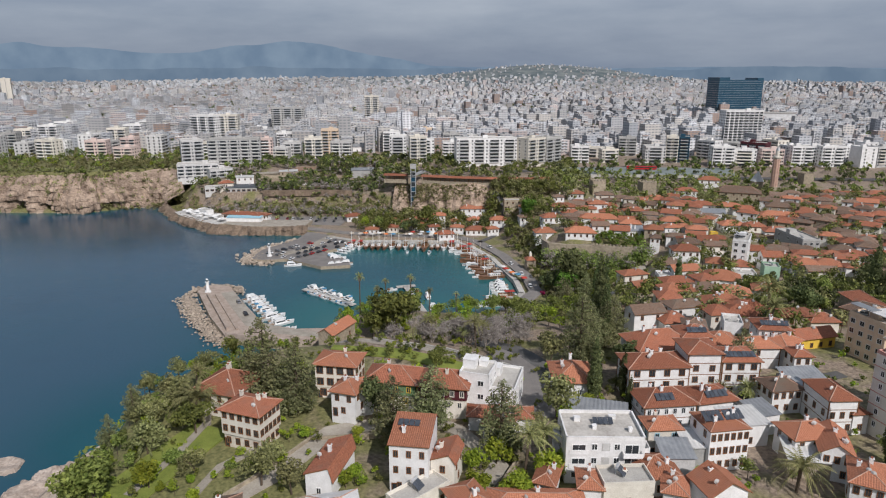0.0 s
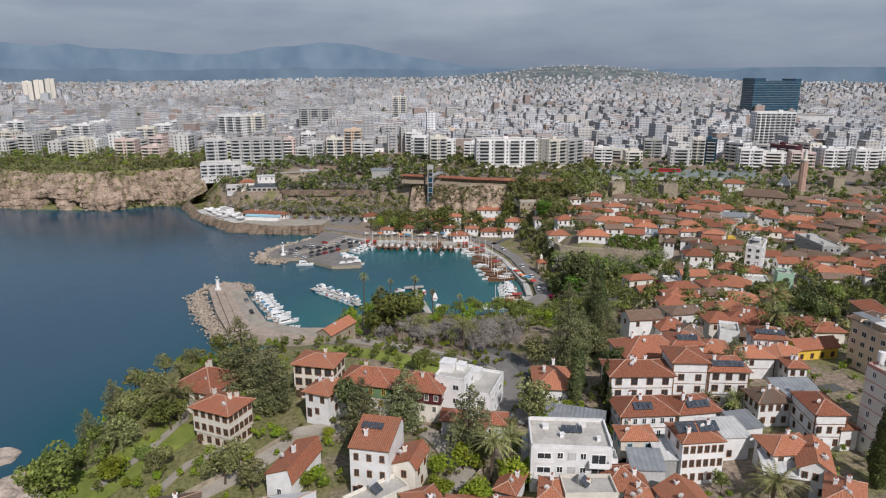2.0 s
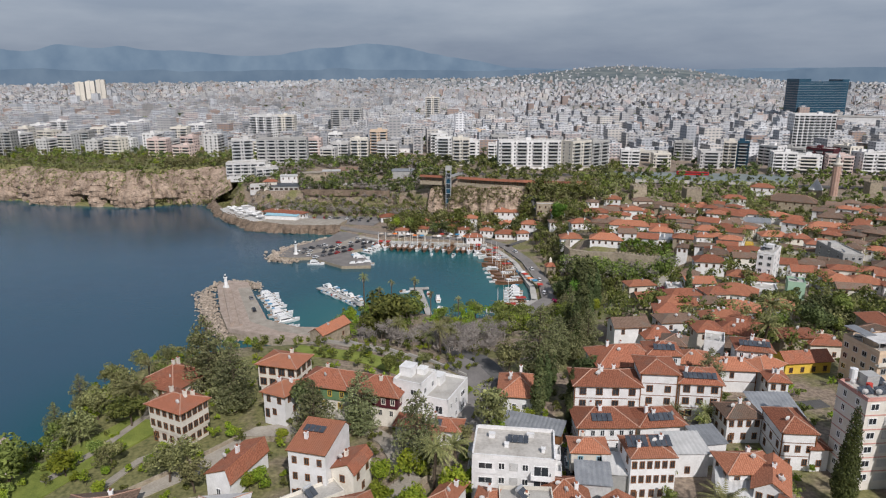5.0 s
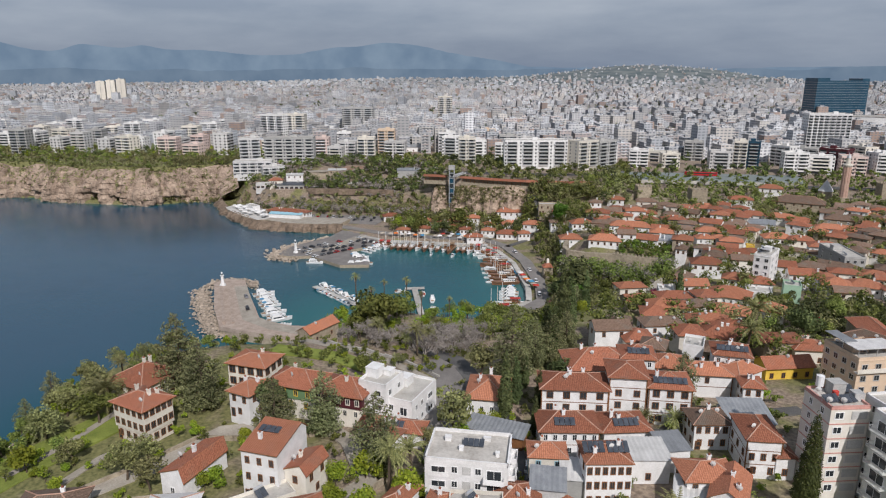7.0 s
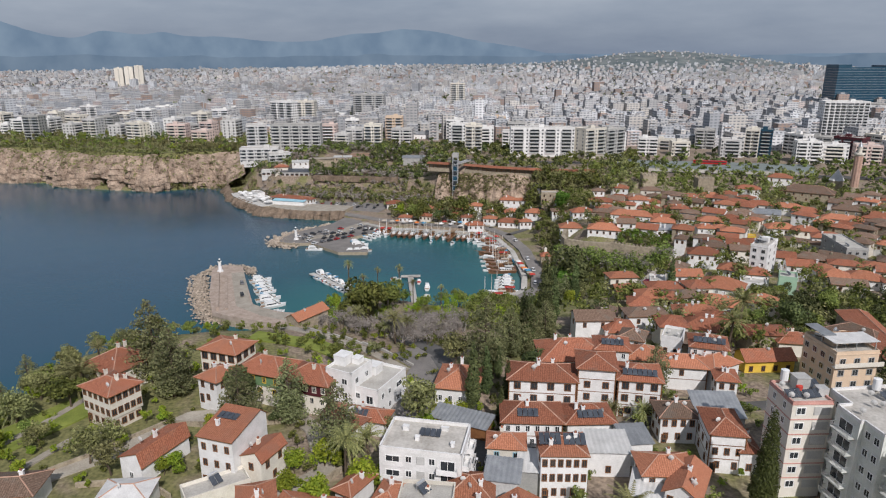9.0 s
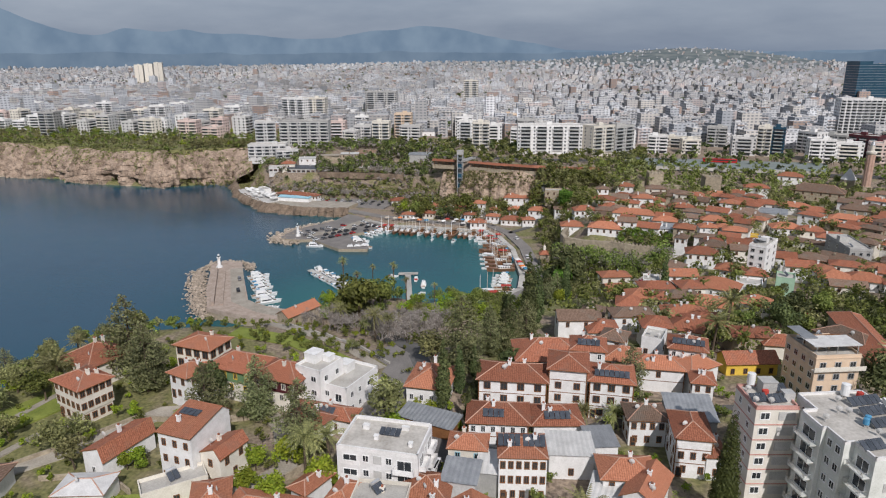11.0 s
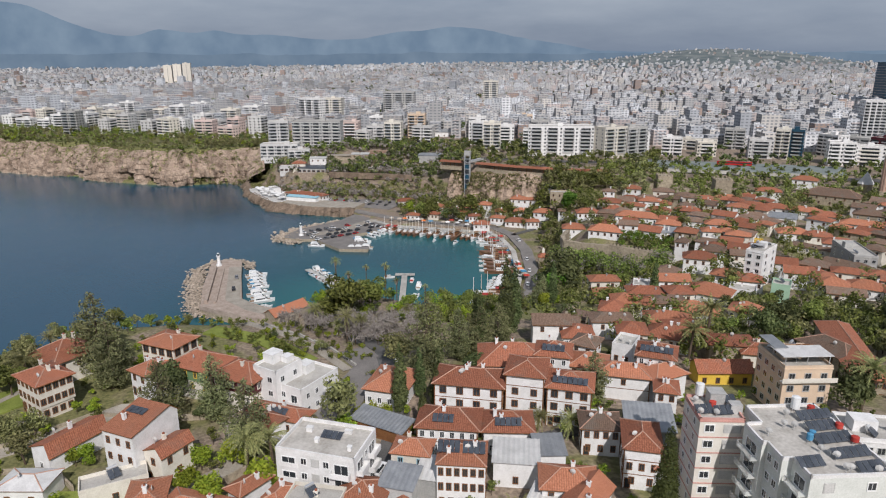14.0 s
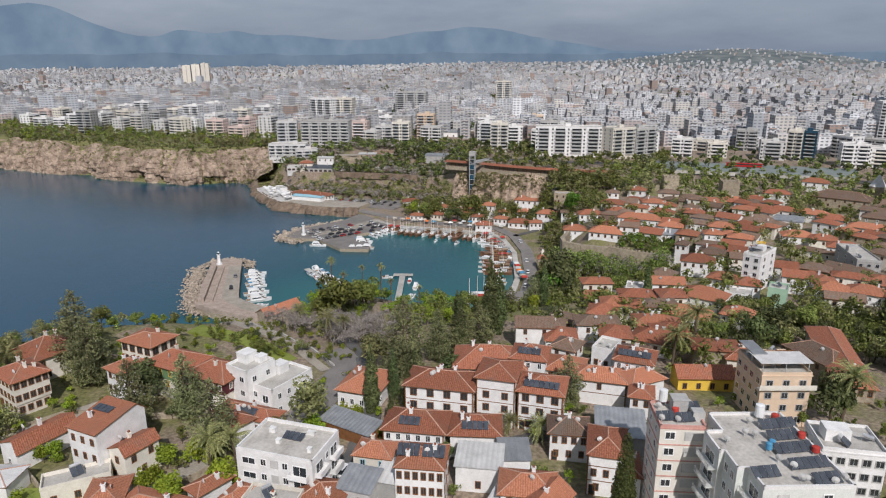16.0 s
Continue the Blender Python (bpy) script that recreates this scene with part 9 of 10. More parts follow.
def gallery(pts):
    ho = thing("arcade", 0, 0, 0, 0, "long low red-roofed cafe arcade along the cliff edge", "arcade")
    for (xa, ya), (xb, yb) in zip(pts, pts[1:]):
        L, ang = math.hypot(xb - xa, yb - ya), math.degrees(math.atan2(yb - ya, xb - xa))
        g = 31.5
        m = pose((xa + xb) / 2, (ya + yb) / 2, g, 0, 0, ang)
        part("roof", gable_roof(L, 5.5, 1.1, .5, "x"), [TILE, WOOD], ho, at=m @ pose(0, 0, 3.2))
        s = Shape()
        s.box(0, 2.2, -5, L, .4, 8.3)
        s.box(0, .4, -3, L, 4.6, 3)
        part("wall", s, STONE, ho, at=m)
        for k in range(int(L / 3.5)):
            s = Shape()
            s.box(-L / 2 + 1.7 + k * 3.5, -2.4, 0, .25, .25, 3.2)
            part("post", s, WOOD, ho, at=m)


gallery([(-46, 515), (-28, 512)])
gallery([(-16, 509), (8, 501), (34, 496), (62, 494), (80, 496)])

# the blue glass tower and its plinth
g = float(ground(512, 1186))
gt = thing("glass_tower", 512, 1186, g, 12, "large office tower of dark blue glass", "office tower")
for k, (dx, w, h) in enumerate(((-33, 20, 73), (4, 54, 69), (37, 12, 72))):
    s = Shape()
    s.box(dx, 0, -4, w, 34, 4 + h)
    part("glass_block", s, BLUEGLASS, gt)
    for lv in range(1, 18):
        s = Shape()
        s.box(dx, 0, lv * 3.9, w + .3, 34.3, .35)
        part("floor_band", s, SHEET, gt)
low = thing("shopping_centre", 492, 1056, g, -22, "low white flat-roofed building before a glass tower", "building")
s = Shape()
s.box(0, 0, -4, 110, 30, 24)
part("wall", s, WHITE, low)
s = Shape()
s.box(0, 0, 20, 111, 31, 1.2)
part("roof", s, CONCRETE, low)
# far towers on the plain
for dx, hh in ((0, 50), (22, 56), (44, 58)):
    x, y = -1212 + dx * 1.12, 1780 + dx * .5
    apartment(x, y, 23, 16, 24, 19 + dx // 22, CREAM, 0, "distant tall cream residential tower", roof_gear=0, group="distant towers")

deck("plaza", [(95, 560), (250, 556), (262, 600), (90, 606)], 18, 28.2, [CONCRETE, surface("green_paving", (0.15, 0.175, 0.165, 1), (0.23, 0.255, 0.24, 1), .9, .1, 1.2, .1)], "broad grey-green paved square", "square")
bus = thing("tram", 178, 588, 28.2, -3, "red tram on the square", "tram")
s = Shape()
s.box(0, 0, .4, 26, 2.5, 2.8)
part("body", s, CAR_PAINTS[3], bus)
s = Shape()
s.box(0, -1.27, 1.6, 25, .05, 1.0)
part("window_glass", s, GLASS, bus)
ribbon("road", [(-60, 560), (60, 556), (95, 566), (280, 556), (420, 548)], 10, ASPHALT, "wide grey avenue behind the square")

# terraces above the car park
wall_run([(-146, 527), (-120, 528), (-98, 529), (-74, 527)], 2.2, 1.2, "ruined rubble castle wall on the rock face", False, mat=BROWNROCK, base=3.5, top=20)
wall_run([(-200, 522), (-184, 514), (-166, 506), (-150, 500)], 1.0, 1.6, "pale wall beside a sloping path", False, mat=PALEGREY, base=6)
wall_run([(-150, 541), (-130, 546), (-104, 556), (-92, 558)], .9, 1.2, "pale retaining wall of a sloping terrace", False, mat=PALEGREY, base=6)
wall_run([(-160, 560), (-128, 563), (-92, 572), (-60, 572)], 1.0, 1.2, "long stone terrace wall under the park", False, base=6)
wall_run([(-74, 548), (-50, 548), (-36, 540)], 1.0, 1.2, "long stone terrace wall under the park", False, base=6)
ribbon("terrace_yard", [(-150, 534), (-128, 538), (-104, 546), (-92, 550)], 9, BROWNROCK, "brown sloping terrace of trodden earth", category="terrace")
ribbon("park_road", [(-170, 568), (-130, 571), (-90, 580), (-50, 580), (-20, 545)], 6, PAVING, "pale road through the cliff park")
ribbon("car_park", [(-158, 492), (-130, 490), (-90, 492), (-74, 490)], 30, MOLEROAD, "grey car park under the rock face", .02)


def clock_house(x, y):
    ho = thing("stone_kiosk", x, y, float(ground(x, y)), 10, "small square stone house with a pointed red roof", "kiosk")
    s = Shape()
    s.box(0, 0, -1, 5, 5, 7.4)
    part("wall", s, STONE, ho)
    part("roof", hip_roof(5, 5, 2.4, .5), [TILE, WOOD], ho, at=pose(0, 0, 6.4))
    s = Shape()
    s.box(0, 0, 7.6, 1.3, 1.3, 2.4)
    s.tube((0, 0, 10), (0, 0, 11.2), .8, .05, 6)
    part("turret", s, CREAM, ho)


clock_house(50, 362)

# ---- boats ----
boat_row("yacht", -98, 319, -73, 281, 9, 31, .9)
boat_row("small", -71, 277, -66, 276, 2, 80)
boat_row("yacht", -72, 336, -46, 314, 5, 138, .9)
boat_row("small", -70, 327, -47, 307, 7, -42)
boat_row("gulet", 12, 418, -62, 422, 17, 266, .88)
boat_row("yacht", -60, 424, -74, 430, 4, 280, .7)
boat_row("small", -2, 405, -30, 408, 2, 262)
boat_row("gulet", 22, 392, 8, 414, 4, 205, .9)
boat_row("gulet", 28, 350, 19, 390, 6, 192, .95)
boat_row("small", 20, 352, 14, 384, 4, 194, 1.0)
boat_row("yacht", 31, 326, 29, 346, 4, 190, .9)
boat_row("gulet", 24, 306, 31, 322, 3, 188, .95)
boat_row("yacht", -70, 376, -58, 381, 3, 200, .9)
boat_row("yacht", -70, 398, -64, 388, 4, 20)
boat_row("yacht", -66, 405, -57, 426, 5, -25, .85)
boat("yacht", -90, 378, 10, .9)
boat("small", -27, 332, 20)
boat("yacht", -8, 322, 100, .9)
boat("yacht", -5, 306, 80, .8)
boat("small", -14, 330, 100)

# ---- parked cars ----
rc = random.Random(9)
for x, y in ((-100, 304), (-92, 288)):
    car(rc.randrange(3), x, y, -58, 3.1)
for k in range(40):
    u, row = (k % 10) / 10, k // 10
    if rc.random() < .8:
        car(rc.choice((0, 0, 1, 1, 2, 2, 3)), -109 + u * 34 + row * 5.5 + rc.uniform(-.5, .5), 400 + u * 40 - row * 4.6, (-20, 68, 72, 68)[row] + rc.uniform(-9, 9), 2.0)
for k in range(26):
    x, y = -152 + (k % 12) * 6.2 + rc.uniform(-1, 1), 488 + (k // 12) * 9 + rc.uniform(-.6, .6)
    car(rc.choice((0, 0, 0, 1, 1, 2, 2, 3)), x, y, 86 + rc.uniform(-8, 8))
for x, y, a in ((46, 330, 95), (44, 352, 100), (40, 372, 105), (30, 410, 118), (36, 144, 80), (41, 128, 85), (82, 160, 10), (96, 166, 12)):
    car(rc.randrange(4), x, y, a, float(ground(x, y)) + .5)
for k, (x, y) in enumerate(((44.4, 136.5), (44.3, 131.4), (44.3, 126.4), (44.2, 121.4), (44.2, 116.4))):
    car((1, 0, 2, 1, 0)[k], x, y, 88, float(ground(x, y)) + .14)
van = car(0, 140.5, 155.5, 200, float(ground(140, 155)) + .1)

# ---- the rest of the old town, house by house along its lanes ----
TOWN = [(60, 205), (74, 200), (100, 190), (140, 200), (185, 215), (250, 240), (330, 330), (360, 430), (350, 500), (240, 500), (165, 492), (110, 490), (70, 480), (62, 455), (72, 400), (82, 375), (120, 370), (122, 340), (98, 290), (76, 270), (66, 250)]
GARDEN = [(132, 205), (180, 225), (188, 268), (150, 288), (118, 262), (116, 225)]


def fill_town():
    rnd = random.Random(21)
    pts = []
    for gy in np.arange(196, 505, 11.0):
        for gx in np.arange(40, 360, 12.5):
            pts.append((gx + rnd.uniform(-2, 2) + (gy % 22) * .3, gy + rnd.uniform(-2, 2)))
    X = np.array(pts)
    ins, gar = signed(TOWN, X[:, 0], X[:, 1]), signed(GARDEN, X[:, 0], X[:, 1])
    for (x, y), a, b in zip(pts, ins, gar):
        if a < 1 or b > -2 or not free(x, y, 3.0) or rnd.random() < .12 or noise.noise(Vector((x * .03, y * .03, 5.5))) > .26:
            continue
        w, d = rnd.uniform(7.5, 13), rnd.uniform(6.5, 9.5)
        tile, what = rnd.choice(((TILE, "weathered red"), (TILE, "weathered red"), (TILE_NEW, "bright orange-red"), (TILE_OLD, "faded brown"), (TILE_OLD, "faded brown")))
        turn = 18 * math.sin(x * .02) + 14 * math.cos(y * .023) - 14 + rnd.uniform(-8, 8)
        st = rnd.choice((1.5, 1.8, 2, 2, 2.4))
        house(x, y, w, d, turn, st, rnd.choice(("hip", "hip", "hip", "gable_x")), rnd.choice((WHITE, WHITE, CREAM, CREAM, STONE)), tile, rise=rnd.uniform(.2, .26) * d, sides=(2, 1, 0, 1), chimneys=rnd.choice((0, 0, 1)), ridges=False, levels=[0],
              label="plastered old town house with " + what + " tile roof", frame_mat=WOOD)


fill_town()


# ---- the near city, block by block ----
def fill_city():
    rnd = random.Random(33)
    n = 0
    for gy in np.arange(625, 672, 27):
        for gx in np.arange(-620, 640, 26):
            x, y = gx + rnd.uniform(-5, 5), gy + rnd.uniform(-4, 4) + .12 * max(0, -gx - 250)
            if float(-signed(SEA, x, y)) < 75 or not free(x, y, 9) or rnd.random() < .12:
                continue
            if -120 < x < 260 and y < 650:
                continue
            n += 1
            apartment(x, y, rnd.uniform(14, 22), rnd.uniform(11, 15), rnd.choice((0, 0, 6, -8, 90)) + rnd.uniform(-4, 4), rnd.choice((4, 5, 5, 6, 6, 7)), rnd.choice((WHITE, WHITE, CREAM, PALEGREY, PALEGREY, WHITE, PINK)), rnd.choice((1, 2)),
                      roof_gear=0, rail=rnd.choice((WHITE, METAL, CREAM)))


fill_city()

# ---- trees ----
on = lambda poly, m=0: (lambda x, y: float(signed(poly, x, y)) > m)
PARK = [(-48, 262), (-42, 226), (-20, 198), (8, 194), (30, 196), (48, 206), (58, 226), (70, 276), (60, 300), (44, 298), (26, 292), (-8, 294), (-28, 298), (-42, 284)]
GREY_FRONT = [(16, 180), (26, 188), (30, 206), (0, 222), (-36, 224), (-20, 199), (0, 189)]
grove(["bare"], -38, 30, 180, 226, 34, .9, 1.2, on(GREY_FRONT), 3.4, 1)
for x, y, k in ((6, 190, .72), (10, 187, .8), (12, 192, .7), (-4, 196, .66), (-12, 240, .9), (-24, 262, .9)):
    plant("palm", x, y, k)
for x, y in ((-30, 284), (-6, 281), (6, 285)):
    plant("tallpalm", x, y, 1.1)
PARK_N = [(-48, 258), (-46, 290), (-28, 299), (26, 293), (44, 298), (40, 262), (-8, 266)]
PARK_E = [(26, 200), (48, 206), (56, 226), (58, 262), (48, 292), (38, 292), (30, 262)]
grove(["green", "olive", "lime", "lime", "green"], -50, 40, 205, 298, 30, .9, 1.3, on(PARK_N), 3.4, 2)
grove(["olive", "lime", "conifer", "green", "cypress"], 22, 72, 205, 300, 20, .8, 1.15, on(PARK), 3.4, 3)
grove(["palm", "tallpalm"], -40, 30, 225, 290, 10, .75, 1.0, on(PARK), 5, 4)
GREY_WOOD = [(16, 181), (26, 188), (30, 206), (26, 240), (-4, 250), (-34, 242), (-42, 216), (-20, 200), (0, 190)]
woods("leafless grey trees with fine twigs", TWIG, -42, 30, 180, 250, 120, .7, 1.0, GREY_WOOD, 2.8, 420, .2, seed=64)
woods("light green tall park trees", LEAF, -50, 72, 192, 300, 22, .9, 1.3, PARK_E, 3.6, 420, .3, seed=87)
woods("thicket of grey-green park trees", LEAF_OLIVE, -50, 72, 192, 300, 18, .6, 1.0, PARK_E, 3.2, 330, .36, seed=31)
woods("fresh yellow-green trees in the park thicket", LEAF_LIME, -50, 72, 192, 300, 22, .5, .95, PARK_E, 3.2, 330, .34, seed=98)
grove(["bare", "bare", "limebush", "lime"], 48, 72, 258, 306, 16, .7, 1.0, None, 3.2, 13)
woods("thicket of green park trees", LEAF, -50, 72, 240, 300, 46, .7, 1.1, PARK_N, 3.0, 360, .36, seed=32)
woods("fresh yellow-green park trees", LEAF_LIME, -48, 40, 236, 299, 34, .6, 1.0, PARK_N, 3.0, 360, .34, seed=65)
SHORE = [(-60, 208), (-72, 194), (-84, 176), (-86, 152), (-80, 122), (-70, 92), (-62, 92), (-66, 130), (-62, 160), (-46, 190), (-40, 208)]
grove(["green", "olive", "green", "lime"], -100, -38, 90, 206, 26, .5, .9, on(SHORE), 3.4, 5)
grove(["limebush", "bush", "bush"], -98, -36, 86, 206, 14, .6, 1.6, on(SHORE), 1.8, 6)
woods("scrub and small trees above the shore", LEAF_OLIVE, -100, -38, 90, 208, 45, .35, .7, SHORE, 2.2, 420, .34, seed=33)
woods("bright shrubs above the shore", LEAF_LIME, -100, -38, 90, 208, 40, .28, .6, SHORE, 2.2, 320, .34, seed=79)
woods("green shrubs above the shore", LEAF, -100, -38, 90, 208, 60, .3, .7, SHORE, 2.2, 420, .34, seed=34)
NEARGARDEN = [(-62, 92), (60, 92), (60, 135), (20, 150), (-40, 160), (-62, 160)]
grove(["lime", "lime", "olive", "green"], -62, 45, 92, 134, 15, .45, .85, on(NEARGARDEN), 3.6, 7)
grove(["bush", "limebush"], -62, 60, 92, 170, 20, .5, 1.3, None, 2.2, 8)
grove(["green", "olive", "dark"], -40, 60, 134, 205, 13, .4, .8, None, 4.2, 9)
woods("low shrubs in the gardens", LEAF, -62, 60, 90, 200, 120, .18, .42, None, 2.0, 260, .34, seed=35, clear=1.2)
woods("low yellow-green shrubs in the gardens", LEAF_LIME, -62, 60, 90, 170, 110, .2, .5, None, 2.0, 260, .34, seed=36, clear=1.2)
grove(["dark", "green", "olive", "dark"], 112, 190, 202, 290, 26, .6, 1.0, on(GARDEN), 3.0, 10)
woods("dense dark garden trees", LEAF_DARK, 112, 190, 202, 290, 40, .6, 1.0, GARDEN, 3.0, 420, .38, seed=37)
woods("green garden trees", LEAF, 112, 190, 202, 290, 95, .5, .9, GARDEN, 3.0, 420, .38, seed=38)
woods("green shrubs in the yards", LEAF, 60, 200, 100, 205, 120, .2, .5, None, 2.6, 230, .36, seed=80, clear=.6)
woods("yellow-green shrubs in the yards", LEAF_LIME, 60, 200, 100, 205, 60, .2, .5, None, 2.6, 230, .36, seed=81, clear=.6)
woods("trees between the houses", LEAF, 60, 210, 108, 205, 60, .35, .75, None, 3.5, 420, .36, seed=39, clear=1.5)
SLOPE = [(52, 300), (66, 284), (84, 300), (108, 352), (66, 342), (60, 380), (50, 420), (46, 400), (50, 340)]
grove(["dark", "green", "olive"], 44, 112, 282, 425, 12, .5, .85, on(SLOPE), 2.8, 12)
woods("scrub and trees under the bastion", LEAF, 44, 112, 282, 425, 40, .35, .75, SLOPE, 2.6, 300, .45, seed=40)
woods("grey-green scrub under the bastion", LEAF_OLIVE, 44, 112, 282, 425, 44, .35, .7, SLOPE, 2.6, 300, .45, seed=41)
woods("green trees among the town houses", LEAF, 60, 360, 200, 505, 330, .8, 1.4, TOWN, 3.4, 170, .5, seed=42, clear=-.2)
woods("grey-green trees among the town houses", LEAF_OLIVE, 60, 360, 200, 505, 210, .75, 1.3, TOWN, 3.4, 170, .5, seed=43, clear=-.2)
woods("dark trees among the town houses", LEAF_DARK, 60, 360, 200, 505, 70, .8, 1.3, TOWN, 3.4, 170, .5, seed=44, clear=-.2)
BANK = [(-60, 494), (-44, 474), (20, 470), (44, 450), (56, 460), (64, 486), (70, 492), (40, 490), (-40, 512), (-58, 512)]
woods("trees on the bank above the harbour", LEAF_OLIVE, -120, 80, 448, 545, 130, .6, 1.2, BANK, 2.8, 130, .55, seed=45)
woods("green trees on the bank above the harbour", LEAF, -120, 80, 448, 545, 110, .6, 1.2, BANK, 2.8, 130, .55, seed=46)
woods("trees on the cliff brow park", LEAF, -130, 125, 515, 655, 230, .55, 1.05, None, 3.6, 170, .62, seed=47)
woods("dark trees of the cliff brow park", LEAF_DARK, -130, 125, 515, 655, 190, .55, 1.1, None, 3.6, 170, .62, seed=48)
woods("grey-green trees of the cliff brow park", LEAF_OLIVE, -130, 125, 515, 655, 160, .5, .95, None, 3.6, 170, .62, seed=49)
woods("trees in front of the old city wall", LEAF, 78, 262, 486, 554, 110, .7, 1.2, None, 3.0, 130, .6, seed=85, clear=.5)
woods("grey-green trees in front of the old city wall", LEAF_OLIVE, 78, 262, 486, 554, 90, .7, 1.2, None, 3.0, 130, .6, seed=86, clear=.5)
woods("trees along the avenue", LEAF, 125, 460, 500, 620, 220, .55, 1.0, None, 4.0, 170, .62, seed=50)
woods("dark trees along the avenue", LEAF_DARK, 125, 460, 500, 620, 130, .55, 1.0, None, 4.0, 170, .62, seed=51)
CLIFFPARK = [(-214, 566), (-228, 560), (-240, 566), (-262, 556), (-300, 544), (-400, 550), (-560, 572), (-760, 594), (-760, 720), (-500, 700), (-240, 690), (-190, 640)]
woods("grey-green trees of the cliff park", LEAF_OLIVE, -760, -190, 545, 720, 460, .6, 1.1, CLIFFPARK, 3.0, 100, .64, seed=52)
woods("green trees of the cliff park", LEAF, -760, -190, 545, 720, 280, .7, 1.3, CLIFFPARK, 3.2, 110, .64, seed=53)
woods("yellow-green trees of the cliff park", LEAF_LIME, -760, -190, 545, 720, 130, .6, 1.1, CLIFFPARK, 3.2, 100, .64, seed=73)
STRIP = [(x, y + 4) for x, y in LONG_SHORE] + [(x, y + 26) for x, y in reversed(LONG_SHORE)]
woods("scrub along the edge of the cliff", LEAF_OLIVE, -560, -236, 530, 600, 900, .2, .5, STRIP, 1.3, 60, .7, seed=74)
woods("green scrub along the edge of the cliff", LEAF, -560, -236, 530, 600, 420, .2, .5, STRIP, 1.3, 60, .7, seed=75)
woods("low scrub on the cliff top", LEAF_OLIVE, -760, -190, 545, 720, 400, .25, .55, CLIFFPARK, 2.2, 60, .7, seed=54)
SIDE = [(-226, 560), (-210, 545), (-182, 532), (-74, 530), (-50, 520), (-40, 560), (-60, 600), (-200, 640)]
FOOT = [(-200, 520), (-180, 512), (-60, 508), (-20, 498), (-40, 512), (-70, 521), (-180, 523)]
woods("trees on the terraces above the rock face", LEAF, -230, -40, 525, 640, 150, .6, 1.1, SIDE, 3.0, 120, .58, seed=55)
woods("dark trees on the terraces above the rock face", LEAF_DARK, -230, -40, 525, 640, 240, .6, 1.15, SIDE, 3.0, 120, .58, seed=70)
woods("leafless grey trees on the terraces above the rock face", TWIG, -230, -40, 525, 640, 110, .55, 1.0, SIDE, 3.0, 120, .58, seed=56)
woods("leafless grey trees at the foot of the rock face", TWIG, -200, -20, 498, 524, 60, .6, 1.1, FOOT, 2.6, 160, .4, seed=71)
woods("green trees at the foot of the rock face", LEAF, -200, -20, 498, 524, 40, .5, .9, FOOT, 2.6, 150, .5, seed=72)
woods("street trees among the apartment blocks", LEAF_DARK, -600, 640, 600, 1000, 620, .7, 1.3, None, 5.0, 110, .8, seed=57)
plant("round", 61, 313, 1.8)
for x, y, k in ((53, 211, 1.5), (55.5, 214, 1.35), (46, 186, 1.2), (43, 187.5, 1.05), (49.5, 188, 1.15), (47.5, 192, 1.1)):
    plant("cypress", x, y, k)
plant("round", 58, 440, .9)
for x, y in ((52, 318), (96, 292), (150, 258), (104, 345)):
    plant("redbush", x, y, 1.2)
EDGE = [(-214, 600), (-212, 552), (-236, 548), (-262, 542), (-290, 540), (-290, 600)]
woods("scrub on the shoulder of the cliff", LEAF_OLIVE, -292, -210, 538, 602, 150, .5, 1.0, EDGE, 2.4, 110, .6, seed=58)
woods("tree belts between the city blocks", LEAF_DARK, -900, 1000, 690, 1500, 480, 1.0, 1.7, None, 7.0, 50, 1.1, seed=84, clear=0)
woods("green patches of the distant city", LEAF_DARK, -2200, 2000, 1000, 3600, 700, 1.2, 2.4, None, 9.0, 40, 1.2, seed=59, clear=0)
woods("garden shrubs beside the promenade", LEAF, -46, 22, 172, 204, 70, .2, .5, None, 2.0, 240, .36, seed=60)
woods("bright garden shrubs beside the promenade", LEAF_LIME, -46, 22, 172, 204, 40, .18, .4, None, 2.0, 220, .34, seed=61)
woods("trees in front of the cliff arcade", LEAF_OLIVE, -30, 84, 474, 494, 60, .9, 1.6, None, 2.6, 130, .6, seed=62)
woods("green trees in front of the cliff arcade", LEAF, -30, 84, 474, 494, 40, .9, 1.6, None, 2.6, 130, .6, seed=63)

WEDGE = [(62, 296), (82, 300), (108, 342), (94, 350), (80, 356), (66, 356), (56, 356), (52, 330)]
woods("trees below the bastion wall", LEAF, 50, 112, 294, 362, 48, .7, 1.15, WEDGE, 2.6, 230, .45, seed=66)
woods("grey-green trees below the bastion wall", LEAF_OLIVE, 50, 112, 294, 362, 40, .7, 1.1, WEDGE, 2.6, 220, .45, seed=76)
woods("leafless grey trees below the bastion wall", TWIG, 50, 112, 294, 362, 30, .6, .9, WEDGE, 2.6, 240, .36, seed=67)
BANKWALL = [(58, 352), (70, 349), (84, 348), (98, 343), (110, 340), (112, 346), (98, 350), (84, 356), (70, 357), (58, 361)]
woods("tall trees against the bastion wall", LEAF, 56, 114, 336, 362, 40, 1.5, 2.1, BANKWALL, 2.2, 340, .36, seed=82)
woods("tall leafless trees against the bastion wall", TWIG, 56, 114, 336, 362, 26, 1.4, 1.9, BANKWALL, 2.2, 300, .28, seed=83)
YARD = [(86, 363), (112, 354), (122, 362), (120, 378), (92, 382)]
woods("bright green garden trees behind the battlements", LEAF_FRESH, 84, 124, 352, 384, 34, .45, .8, YARD, 2.4, 220, .42, seed=77)
woods("garden trees behind the battlements", LEAF, 84, 124, 352, 384, 30, .45, .8, YARD, 2.4, 220, .42, seed=78)
